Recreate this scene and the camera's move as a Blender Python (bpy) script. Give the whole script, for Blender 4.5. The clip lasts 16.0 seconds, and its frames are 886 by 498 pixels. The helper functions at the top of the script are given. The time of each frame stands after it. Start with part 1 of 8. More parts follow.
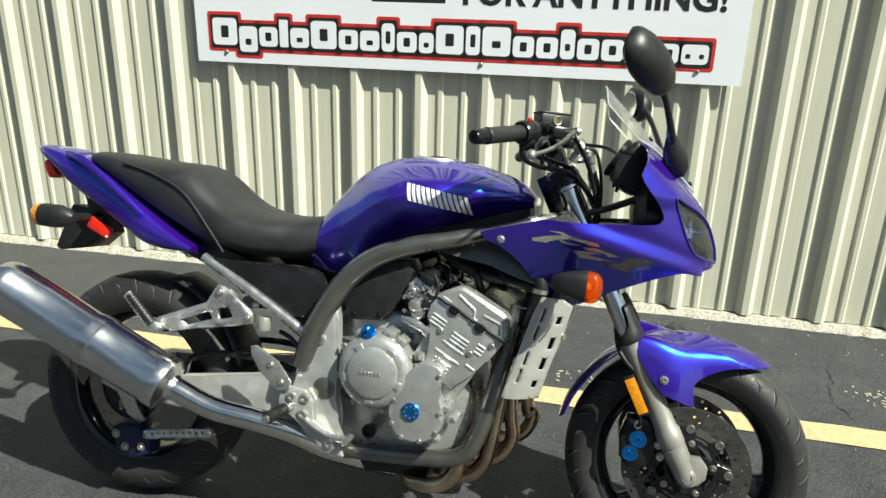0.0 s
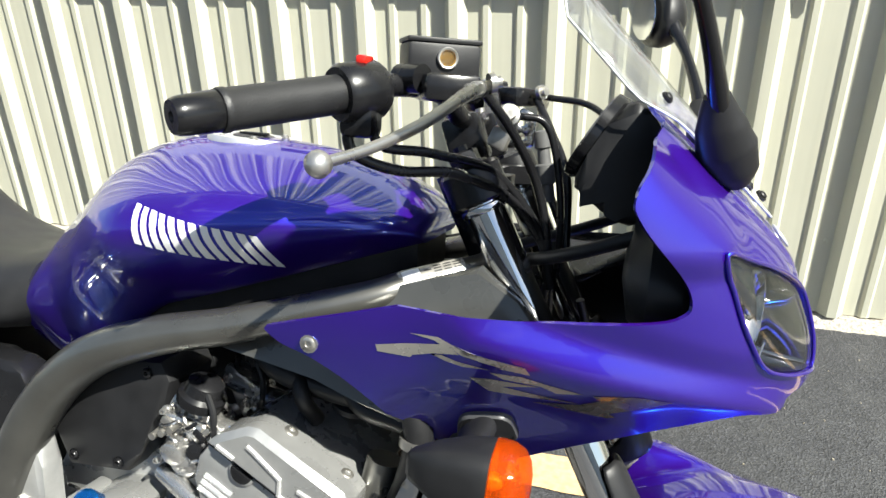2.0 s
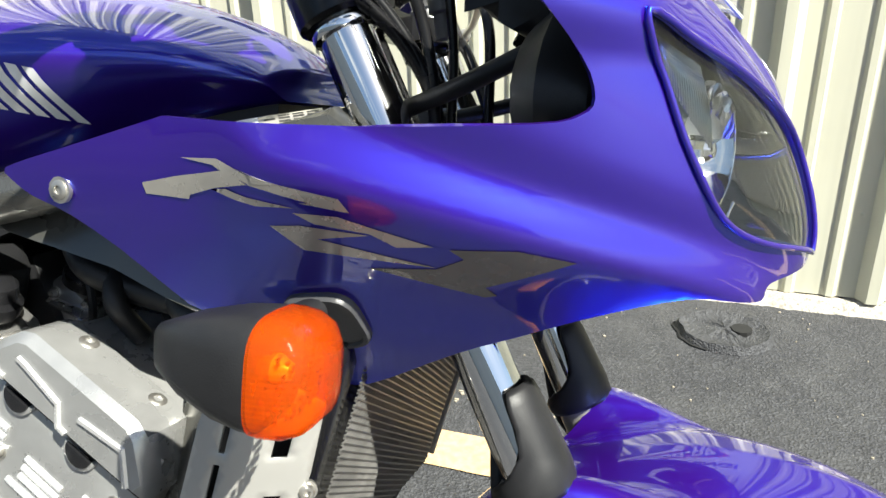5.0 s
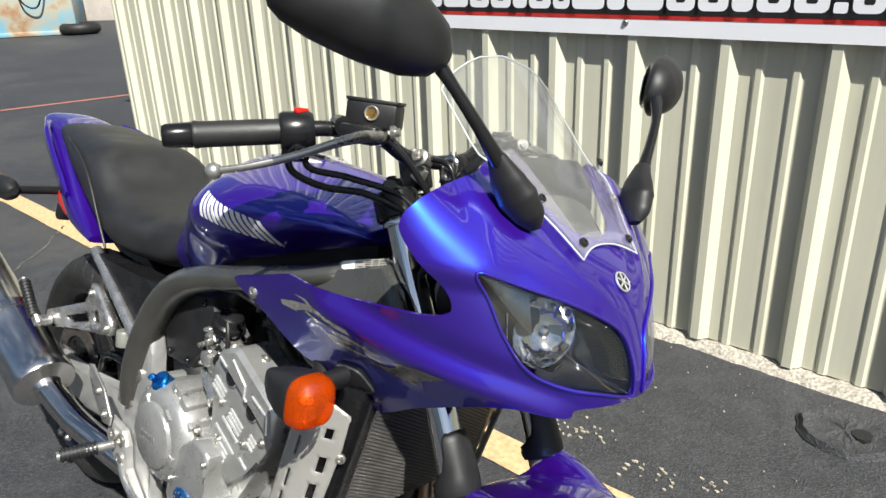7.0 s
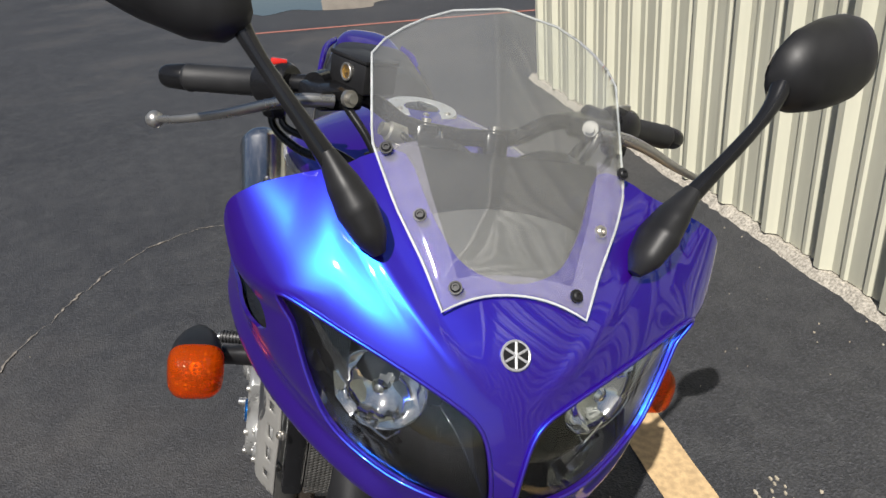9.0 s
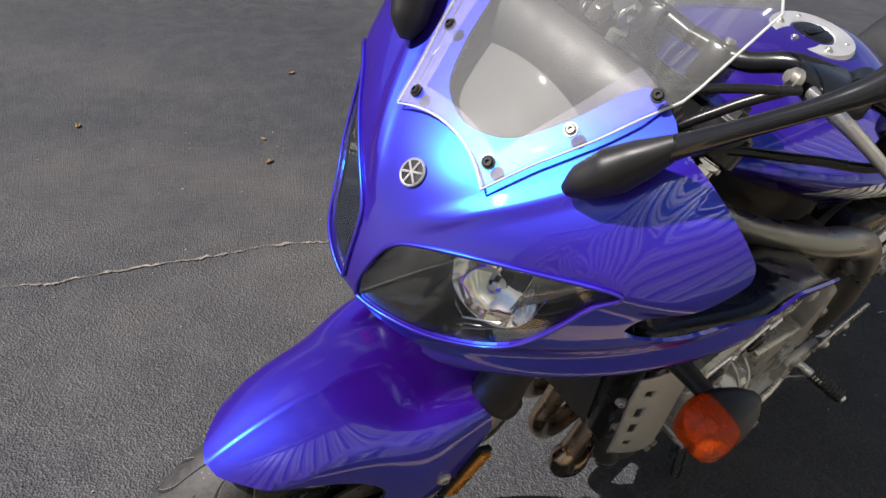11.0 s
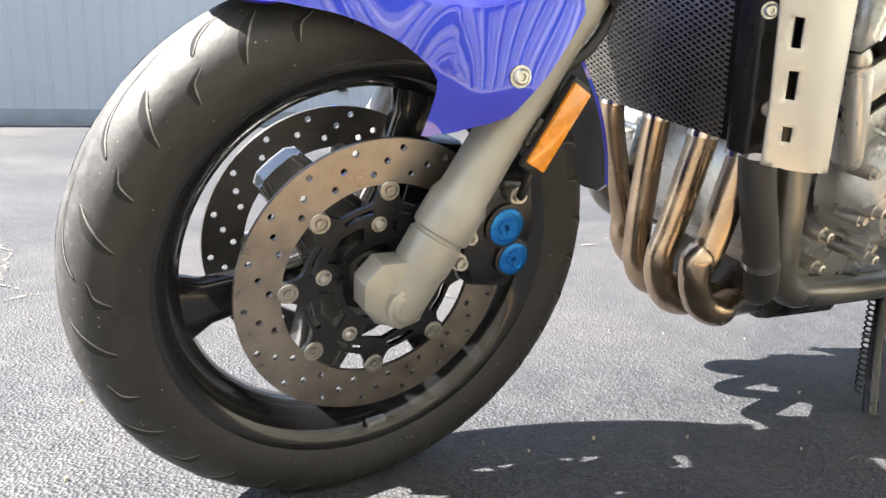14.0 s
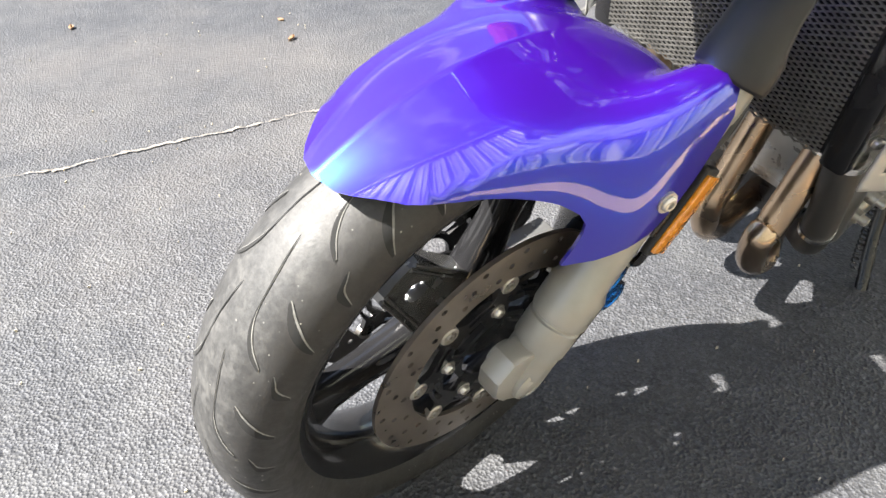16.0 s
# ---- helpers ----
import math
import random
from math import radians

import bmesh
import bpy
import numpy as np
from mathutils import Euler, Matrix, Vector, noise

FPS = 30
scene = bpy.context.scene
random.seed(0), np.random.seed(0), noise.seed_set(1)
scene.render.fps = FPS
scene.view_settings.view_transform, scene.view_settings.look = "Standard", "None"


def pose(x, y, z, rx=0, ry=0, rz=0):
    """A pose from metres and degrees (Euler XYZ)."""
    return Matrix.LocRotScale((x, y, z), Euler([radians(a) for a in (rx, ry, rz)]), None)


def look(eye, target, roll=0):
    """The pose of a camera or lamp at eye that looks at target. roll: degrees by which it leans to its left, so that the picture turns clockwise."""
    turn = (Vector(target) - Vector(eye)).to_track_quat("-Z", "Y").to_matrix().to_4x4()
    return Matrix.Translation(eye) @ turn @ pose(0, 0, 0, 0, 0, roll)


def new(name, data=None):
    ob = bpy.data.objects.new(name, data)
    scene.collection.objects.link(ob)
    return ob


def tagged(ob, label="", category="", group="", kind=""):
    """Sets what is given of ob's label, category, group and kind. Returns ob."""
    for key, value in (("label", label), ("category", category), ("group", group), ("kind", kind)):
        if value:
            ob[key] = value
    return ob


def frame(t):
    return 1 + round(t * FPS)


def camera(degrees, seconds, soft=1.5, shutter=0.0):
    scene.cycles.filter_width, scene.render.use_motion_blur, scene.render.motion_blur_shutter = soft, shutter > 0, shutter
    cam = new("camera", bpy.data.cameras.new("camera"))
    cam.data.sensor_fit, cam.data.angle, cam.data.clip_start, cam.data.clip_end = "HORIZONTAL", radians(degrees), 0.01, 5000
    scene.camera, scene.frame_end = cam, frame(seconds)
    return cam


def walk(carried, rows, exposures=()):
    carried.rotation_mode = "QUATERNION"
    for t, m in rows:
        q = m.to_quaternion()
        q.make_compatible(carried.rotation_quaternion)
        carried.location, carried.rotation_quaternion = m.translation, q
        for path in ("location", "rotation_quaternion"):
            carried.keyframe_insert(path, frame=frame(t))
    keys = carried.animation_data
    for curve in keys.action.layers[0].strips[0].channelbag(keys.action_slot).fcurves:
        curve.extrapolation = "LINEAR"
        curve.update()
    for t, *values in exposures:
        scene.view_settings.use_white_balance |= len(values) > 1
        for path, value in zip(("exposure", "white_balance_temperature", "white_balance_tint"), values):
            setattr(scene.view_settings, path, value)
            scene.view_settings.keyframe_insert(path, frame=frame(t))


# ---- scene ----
cam = camera(63.47, 16.0)
PATH = [
    (0, (0.5426, -1.5383, 1.3346), (0.3257, -0.6189, 1.0065), 1.56),
    (0.5, (0.6463, -1.2861, 1.3127), (0.4364, -0.3712, 0.9680), 0.79),
    (1, (0.7310, -1.0291, 1.2963), (0.4743, -0.1303, 0.9411), 1.91),
    (1.5, (0.6952, -0.7898, 1.2629), (0.4021, 0.0891, 0.8864), 2.08),
    (2, (0.6227, -0.5627, 1.2122), (0.3465, 0.2982, 0.7849), -1.10),
    (2.5, (0.5869, -0.4271, 1.1096), (0.3606, 0.4329, 0.6522), -0.16),
    (3, (0.5768, -0.3531, 0.9995), (0.3365, 0.4970, 0.5309), -0.69),
    (3.5, (0.5652, -0.3186, 0.9465), (0.3288, 0.5700, 0.5536), 1.18),
    (4, (0.5789, -0.3119, 0.9320), (0.3584, 0.5821, 0.5420), 1.49),
    (4.5, (0.6429, -0.3276, 0.9417), (0.3627, 0.5529, 0.5592), 1.06),
    (4.7, (0.6750, -0.3474, 0.9523), (0.3716, 0.5238, 0.5663), -0.33),
    (6.8, (1.1082, -0.5850, 1.2625), (0.5213, 0.1323, 0.8868), -2.69),
    (7, (1.1723, -0.5319, 1.2728), (0.5267, 0.1353, 0.9012), -2.07),
    (7.5, (1.2603, -0.4021, 1.2660), (0.5099, 0.1462, 0.8968), -3.06),
    (8, (1.2728, -0.2354, 1.2758), (0.4612, 0.1960, 0.8819), -1.52),
    (8.2, (1.2751, -0.1733, 1.2719), (0.4442, 0.2092, 0.8678), -3.26),
    (10.3, (1.2614, 0.5474, 1.2132), (0.4959, 0.1692, 0.6926), 0.39),
    (10.5, (1.2247, 0.6014, 1.2023), (0.5031, 0.1552, 0.6729), 1.05),
    (11, (1.1127, 0.7174, 1.1827), (0.5772, 0.0613, 0.6509), 4.46),
    (11.5, (1.0668, 0.7564, 1.0851), (0.6062, 0.0139, 0.5988), 0.88),
    (12, (1.0696, 0.7300, 0.9039), (0.4932, -0.0118, 0.5608), 4.34),
    (12.5, (1.0463, 0.7577, 0.6881), (0.4671, -0.0530, 0.6026), 5.41),
    (13, (1.0674, 0.7840, 0.5150), (0.5066, -0.0436, 0.4908), 3.38),
    (13.5, (1.0810, 0.7824, 0.4669), (0.5565, -0.0633, 0.3681), 0.39),
    (14, (1.0930, 0.7783, 0.4178), (0.5923, -0.0701, 0.2460), 0.26),
    (14.5, (1.0963, 0.7669, 0.4004), (0.6046, -0.0748, 0.1773), 1.09),
    (15, (1.0931, 0.7292, 0.4623), (0.5797, -0.0799, 0.1762), 1.85),
    (15.5, (1.1455, 0.6649, 0.6736), (0.6508, -0.0707, 0.2108), 1.93),
    (16, (1.1595, 0.5376, 0.7736), (0.6591, -0.1061, 0.1945), -2.26),
]
EXPOSURES = [(0.0, 0.99, 6500, -3.2), (1.0, 0.99, 6450, 0.0), (1.5, 1.15, 6400, 2.5), (2.0, 1.43, 6375, 4.6), (2.5, 1.73, 6375, 4.5), (3.0, 1.85, 6400, 3.5), (3.5, 2.03, 6450, 3.5), (4.5, 1.85, 6450, 3.8), (7.0, 0.90, 6380, 7.0), (7.5, 0.8, 6380, 7.4), (8.2, 0.45, 6380, 8.0), (10.5, 0.42, 6450, 15.5), (11.0, 0.84, 6450, 14.5), (12.0, 1.52, 6450, 10.0), (12.5, 1.9, 6450, 13.0), (13.5, 2.57, 6481, 11.5), (14.5, 3.13, 6468, 10.9), (15.0, 3.16, 6462, 10.6), (15.5, 3.11, 6455, 10.3), (16.0, 2.72, 6450, 10.0)]
walk(cam, [(t, look(eye, target, roll)) for t, eye, target, roll in PATH], exposures=EXPOSURES)

# ---- light ----
SUN = Vector((2.28, -1.03, 3.0)).normalized()
sun_height = math.asin(SUN.z)
sky_world = bpy.data.worlds.new("sky")
scene.world = sky_world
sky_world.use_nodes = True
wn = sky_world.node_tree.nodes
wl = sky_world.node_tree.links
sky_tex = wn.new("ShaderNodeTexSky")
sky_tex.sky_type = "NISHITA"
sky_tex.sun_disc = False
sky_tex.sun_elevation = sun_height
sky_tex.sun_rotation = math.atan2(SUN.x, SUN.y)
# fair-weather clouds
where = wn.new("ShaderNodeTexCoord")
stretch = wn.new("ShaderNodeMapping")
stretch.inputs["Scale"].default_value = (1.0, 1.0, 2.6)
puffs = wn.new("ShaderNodeTexNoise")
puffs.inputs["Scale"].default_value = 3.2
puffs.inputs["Detail"].default_value = 7.0
puffs.inputs["Roughness"].default_value = 0.55
wl.new(where.outputs["Generated"], stretch.inputs[0])
wl.new(stretch.outputs[0], puffs.inputs["Vector"])
cover = wn.new("ShaderNodeValToRGB")
cover.color_ramp.elements[0].position = 0.54
cover.color_ramp.elements[1].position = 0.68
cover.color_ramp.elements[1].color = (0.8, 0.8, 0.8, 1)
wl.new(puffs.outputs["Fac"], cover.inputs[0])
clouds = wn.new("ShaderNodeMix")
clouds.data_type = "RGBA"
clouds.inputs[7].default_value = (7.5, 7.7, 8.0, 1)
wl.new(cover.outputs[0], clouds.inputs[0])
wl.new(sky_tex.outputs[0], clouds.inputs[6])
wl.new(clouds.outputs[2], wn["Background"].inputs[0])
wn["Background"].inputs[1].default_value = 0.048
sun_data = bpy.data.lights.new("sun", "SUN")
sun_data.energy = 5.0
sun_data.angle = radians(0.55)
sun_data.color = (1.0, 0.95, 0.87)
sun_ob = new("sun", sun_data)
sun_ob.matrix_world = look((0, 0, 30), Vector((0, 0, 30)) - SUN)


# ---- materials ----
def material(name):
    m = bpy.data.materials.new(name)
    m.use_nodes = True
    return m, m.node_tree.nodes, m.node_tree.links, m.node_tree.nodes["Principled BSDF"]


def noise_node(n, l, scale, detail=4.0, rough=0.55, where="Object"):
    c = n.new("ShaderNodeTexCoord")
    t = n.new("ShaderNodeTexNoise")
    t.inputs["Scale"].default_value = scale
    t.inputs["Detail"].default_value = detail
    t.inputs["Roughness"].default_value = rough
    l.new(c.outputs[where], t.inputs["Vector"])
    return t


def ramp(n, l, source, stops):
    r = n.new("ShaderNodeValToRGB")
    e = r.color_ramp.elements
    while len(e) < len(stops):
        e.new(0.5)
    for k, (p, c) in enumerate(stops):
        e[k].position = p
        e[k].color = (c, c, c, 1) if isinstance(c, (int, float)) else (*c, 1)
    l.new(source, r.inputs[0])
    return r


def bump(n, l, source, bsdf, strength=0.2, distance=0.002, after=None):
    b = n.new("ShaderNodeBump")
    b.inputs["Strength"].default_value = strength
    b.inputs["Distance"].default_value = distance
    l.new(source, b.inputs["Height"])
    if after:
        l.new(after.outputs[0], b.inputs["Normal"])
    l.new(b.outputs[0], bsdf.inputs["Normal"])
    return b


def plain(name, color, rough=0.5, metal=0.0, vary=0.12, scale=30.0, grain=0.0, grain_scale=400.0, coat=0.0, spec=0.5, rough_vary=0.1):
    """A surface with slight stains and grain."""
    m, n, l, b = material(name)
    t = noise_node(n, l, scale)
    lo = tuple(c * (1 - vary) for c in color)
    hi = tuple(min(1, c * (1 + vary)) for c in color)
    r = ramp(n, l, t.outputs["Fac"], [(0.3, lo), (0.7, hi)])
    l.new(r.outputs[0], b.inputs["Base Color"])
    q = ramp(n, l, t.outputs["Fac"], [(0.25, max(0.02, rough - rough_vary)), (0.75, min(1, rough + rough_vary))])
    l.new(q.outputs[0], b.inputs["Roughness"])
    b.inputs["Metallic"].default_value = metal
    b.inputs["Coat Weight"].default_value = coat
    b.inputs["Coat Roughness"].default_value = 0.03
    b.inputs["Specular IOR Level"].default_value = spec
    if grain:
        g = noise_node(n, l, grain_scale, 2.0)
        bump(n, l, g.outputs["Fac"], b, grain, 0.001)
    return m


def make_paint():
    """Blue metallic lacquer: violet pigment and azure flakes under a clear coat."""
    m, n, l, b = material("blue_lacquer")
    b.inputs["Base Color"].default_value = (0.037, 0.0018, 0.178, 1)
    b.inputs["Specular IOR Level"].default_value = 0.0
    b.inputs["Metallic"].default_value = 0.0
    b.inputs["Roughness"].default_value = 0.45
    b.inputs["Coat Weight"].default_value = 1.0
    b.inputs["Coat Roughness"].default_value = 0.015
    f = n.new("ShaderNodeBsdfPrincipled")
    f.inputs["Base Color"].default_value = (0.028, 0.016, 0.52, 1)
    f.inputs["Metallic"].default_value = 1.0
    f.inputs["Roughness"].default_value = 0.44
    f.inputs["Coat Weight"].default_value = 1.0
    f.inputs["Coat Roughness"].default_value = 0.015
    t = noise_node(n, l, 2500.0, 1.0)
    bump(n, l, t.outputs["Fac"], f, 0.06, 0.0003)
    g = n.new("ShaderNodeBsdfPrincipled")
    g.inputs["Base Color"].default_value = (0.002, 0.155, 0.95, 1)
    g.inputs["Metallic"].default_value = 1.0
    g.inputs["Roughness"].default_value = 0.29
    g.inputs["Coat Weight"].default_value = 1.0
    g.inputs["Coat Roughness"].default_value = 0.015
    mix = n.new("ShaderNodeMixShader")
    mix.inputs[0].default_value = 0.40
    l.new(b.outputs[0], mix.inputs[1])
    l.new(f.outputs[0], mix.inputs[2])
    top = n.new("ShaderNodeMixShader")
    top.inputs[0].default_value = 0.22
    l.new(mix.outputs[0], top.inputs[1])
    l.new(g.outputs[0], top.inputs[2])
    for s in (b, f, g):
        s.inputs["Coat IOR"].default_value = 1.62
    l.new(top.outputs[0], n["Material Output"].inputs[0])
    return m


def make_asphalt():
    m, n, l, b = material("asphalt")
    c = n.new("ShaderNodeTexCoord")
    big = noise_node(n, l, 0.7, 6.0, 0.6)
    mid = noise_node(n, l, 9.0, 5.0, 0.6)
    vor = n.new("ShaderNodeTexVoronoi")
    vor.inputs["Scale"].default_value = 210.0
    l.new(c.outputs["Object"], vor.inputs["Vector"])
    vor2 = n.new("ShaderNodeTexVoronoi")
    vor2.inputs["Scale"].default_value = 95.0
    l.new(c.outputs["Object"], vor2.inputs["Vector"])
    base = ramp(n, l, big.outputs["Fac"], [(0.3, (0.0295, 0.0305, 0.0345)), (0.7, (0.0465, 0.0475, 0.0515))])
    stone = ramp(n, l, vor.outputs["Color"], [(0.12, 0.66), (0.55, 0.98), (0.95, 1.75)])
    mul = n.new("ShaderNodeMix")
    mul.data_type, mul.blend_type = "RGBA", "MULTIPLY"
    mul.inputs[0].default_value = 1.0
    l.new(base.outputs[0], mul.inputs[6])
    l.new(stone.outputs[0], mul.inputs[7])
    dust = ramp(n, l, mid.outputs["Fac"], [(0.45, 0.0), (0.85, 0.40)])
    add = n.new("ShaderNodeMix")
    add.data_type, add.blend_type = "RGBA", "MIX"
    l.new(dust.outputs[0], add.inputs[0])
    l.new(mul.outputs[2], add.inputs[6])
    add.inputs[7].default_value = (0.094, 0.095, 0.095, 1)
    wide = noise_node(n, l, 0.35, 7.0, 0.65)
    silt = ramp(n, l, wide.outputs["Fac"], [(0.52, 0.0), (0.68, 0.35)])
    stain = n.new("ShaderNodeMix")
    stain.data_type = "RGBA"
    l.new(silt.outputs[0], stain.inputs[0])
    l.new(add.outputs[2], stain.inputs[6])
    stain.inputs[7].default_value = (0.108, 0.095, 0.084, 1)
    l.new(stain.outputs[2], b.inputs["Base Color"])
    b.inputs["Roughness"].default_value = 0.62
    b.inputs["Specular IOR Level"].default_value = 0.32
    b1 = bump(n, l, vor2.outputs["Distance"], b, 0.28, 0.004)
    bump(n, l, vor.outputs["Distance"], b, 0.74, 0.0038, b1)
    return m


def make_pane(name, color=(1, 1, 1), rough=0.02, face=0.045, edge_on=0.5, sheen_mix=0.0):
    """Thin clear plastic: light goes straight through, with a gloss that grows at the edge-on."""
    m, n, l, b = material(name)
    clear = n.new("ShaderNodeBsdfTransparent")
    clear.inputs[0].default_value = (*color, 1)
    gloss = n.new("ShaderNodeBsdfGlossy")
    gloss.inputs["Roughness"].default_value = rough
    edge = n.new("ShaderNodeLayerWeight")
    edge.inputs["Blend"].default_value = 0.5
    steep = n.new("ShaderNodeMath")
    steep.operation = "POWER"
    steep.inputs[1].default_value = 4.0
    l.new(edge.outputs["Facing"], steep.inputs[0])
    amount = n.new("ShaderNodeMath")
    amount.operation = "MULTIPLY_ADD"
    amount.inputs[1].default_value = edge_on
    amount.inputs[2].default_value = face
    l.new(steep.outputs[0], amount.inputs[0])
    mix = n.new("ShaderNodeMixShader")
    l.new(amount.outputs[0], mix.inputs[0])
    # pale diffuse painted in as the screen's reflected haze
    sheen = n.new("ShaderNodeBsdfDiffuse")
    sheen.inputs[0].default_value = (0.8, 0.8, 0.8, 1)
    body = n.new("ShaderNodeMixShader")
    body.inputs[0].default_value = sheen_mix
    l.new(clear.outputs[0], body.inputs[1])
    l.new(sheen.outputs[0], body.inputs[2])
    l.new(body.outputs[0], mix.inputs[1])
    l.new(gloss.outputs[0], mix.inputs[2])
    l.new(mix.outputs[0], n["Material Output"].inputs[0])
    return m


def make_sheen_veil():
    """Clear plastic with a thin lavender veil painted in as sheen."""
    m, n, l, b = material("hazy_plastic")
    clear = n.new("ShaderNodeBsdfTransparent")
    b.inputs["Base Color"].default_value = (0.55, 0.53, 0.68, 1)
    b.inputs["Roughness"].default_value = 0.4
    t = noise_node(n, l, 60.0)
    r = ramp(n, l, t.outputs["Fac"], [(0.3, 0.11), (0.7, 0.17)])
    mix = n.new("ShaderNodeMixShader")
    l.new(r.outputs[0], mix.inputs[0])
    l.new(clear.outputs[0], mix.inputs[1])
    l.new(b.outputs[0], mix.inputs[2])
    l.new(mix.outputs[0], n["Material Output"].inputs[0])
    return m


def make_amber():
    m, n, l, b = material("amber_lens")
    b.inputs["Base Color"].default_value = (0.62, 0.080, 0.002, 1)
    b.inputs["Roughness"].default_value = 0.07
    b.inputs["Coat Weight"].default_value = 0.5
    clear = n.new("ShaderNodeBsdfTransparent")
    clear.inputs[0].default_value = (0.98, 0.36, 0.018, 1)
    mix = n.new("ShaderNodeMixShader")
    mix.inputs[0].default_value = 0.34
    l.new(clear.outputs[0], mix.inputs[1])
    l.new(b.outputs[0], mix.inputs[2])
    l.new(mix.outputs[0], n["Material Output"].inputs[0])
    c = n.new("ShaderNodeTexCoord")
    rows = []
    for way in ("Y", "Z"):
        wv = n.new("ShaderNodeTexWave")
        wv.bands_direction = way
        wv.inputs["Scale"].default_value = 105.0 if way == "Z" else 60.0
        l.new(c.outputs["Object"], wv.inputs["Vector"])
        rows.append(wv)
    add = n.new("ShaderNodeMath")
    add.operation = "ADD"
    l.new(rows[0].outputs["Fac"], add.inputs[0])
    l.new(rows[1].outputs["Fac"], add.inputs[1])
    bump(n, l, add.outputs[0], b, 0.30, 0.0010)
    return m


def make_rubber():
    """Black rubber with a scuffed running band, grey with dust, round its middle."""
    m, n, l, b = material("tyre_rubber")
    c = n.new("ShaderNodeTexCoord")
    sep = n.new("ShaderNodeSeparateXYZ")
    l.new(c.outputs["Object"], sep.inputs[0])
    side = n.new("ShaderNodeMath")
    side.operation = "ABSOLUTE"
    l.new(sep.outputs[1], side.inputs[0])
    patchy = noise_node(n, l, 14.0, 5.0)
    shift = n.new("ShaderNodeMath")
    shift.operation = "MULTIPLY_ADD"
    shift.inputs[1].default_value = 0.05
    l.new(patchy.outputs["Fac"], shift.inputs[0])
    l.new(side.outputs[0], shift.inputs[2])
    band = ramp(n, l, shift.outputs[0], [(0.045, 1.0), (0.078, 0.0)])
    fine = noise_node(n, l, 190.0, 4.0, 0.7)
    dark = ramp(n, l, patchy.outputs["Fac"], [(0.3, (0.0105, 0.0100, 0.0098)), (0.7, (0.019, 0.018, 0.0175))])
    dust = ramp(n, l, fine.outputs["Fac"], [(0.3, (0.018, 0.0180, 0.0180)), (0.7, (0.046, 0.0455, 0.045))])
    mix = n.new("ShaderNodeMix")
    mix.data_type = "RGBA"
    l.new(band.outputs[0], mix.inputs[0])
    l.new(dark.outputs[0], mix.inputs[6])
    l.new(dust.outputs[0], mix.inputs[7])
    scuff = noise_node(n, l, 55.0, 6.0, 0.7)
    worn = ramp(n, l, scuff.outputs["Fac"], [(0.50, 0.0), (0.68, 0.42)])
    pale = n.new("ShaderNodeMix")
    pale.data_type = "RGBA"
    l.new(worn.outputs[0], pale.inputs[0])
    l.new(mix.outputs[2], pale.inputs[6])
    pale.inputs[7].default_value = (0.098, 0.096, 0.092, 1)
    keep = n.new("ShaderNodeMix")
    keep.data_type = "RGBA"
    l.new(band.outputs[0], keep.inputs[0])
    l.new(mix.outputs[2], keep.inputs[6])
    l.new(pale.outputs[2], keep.inputs[7])
    grit = n.new("ShaderNodeTexVoronoi")
    grit.inputs["Scale"].default_value = 150.0
    l.new(c.outputs["Object"], grit.inputs["Vector"])
    speck = ramp(n, l, grit.outputs["Distance"], [(0.10, 1.0), (0.16, 0.0)])
    rare = ramp(n, l, grit.outputs["Color"], [(0.70, 0.0), (0.78, 0.75)])
    both = n.new("ShaderNodeMath")
    both.operation = "MULTIPLY"
    l.new(speck.outputs[0], both.inputs[0])
    l.new(rare.outputs[0], both.inputs[1])
    gritty = n.new("ShaderNodeMix")
    gritty.data_type = "RGBA"
    l.new(both.outputs[0], gritty.inputs[0])
    l.new(keep.outputs[2], gritty.inputs[6])
    gritty.inputs[7].default_value = (0.26, 0.25, 0.23, 1)
    l.new(gritty.outputs[2], b.inputs["Base Color"])
    shine = ramp(n, l, scuff.outputs["Fac"], [(0.3, 0.42), (0.7, 0.75)])
    l.new(shine.outputs[0], b.inputs["Roughness"])
    b.inputs["Specular IOR Level"].default_value = 0.42
    bump(n, l, fine.outputs["Fac"], b, 0.3, 0.001)
    return m


def make_siding():
    m, n, l, b = material("beige_siding")
    t = noise_node(n, l, 1.6, 5.0)
    c = n.new("ShaderNodeTexCoord")
    mp = n.new("ShaderNodeMapping")
    mp.inputs["Scale"].default_value = (14.0, 14.0, 0.5)
    l.new(c.outputs["Object"], mp.inputs[0])
    s = n.new("ShaderNodeTexNoise")
    s.inputs["Scale"].default_value = 2.0
    l.new(mp.outputs[0], s.inputs["Vector"])
    r = ramp(n, l, t.outputs["Fac"], [(0.3, (0.53, 0.52, 0.41)), (0.7, (0.59, 0.58, 0.465))])
    k = ramp(n, l, s.outputs["Fac"], [(0.3, 0.93), (0.7, 1.03)])
    mul = n.new("ShaderNodeMix")
    mul.data_type, mul.blend_type = "RGBA", "MULTIPLY"
    mul.inputs[0].default_value = 1.0
    l.new(r.outputs[0], mul.inputs[6])
    l.new(k.outputs[0], mul.inputs[7])
    l.new(mul.outputs[2], b.inputs["Base Color"])
    b.inputs["Roughness"].default_value = 0.5
    return m


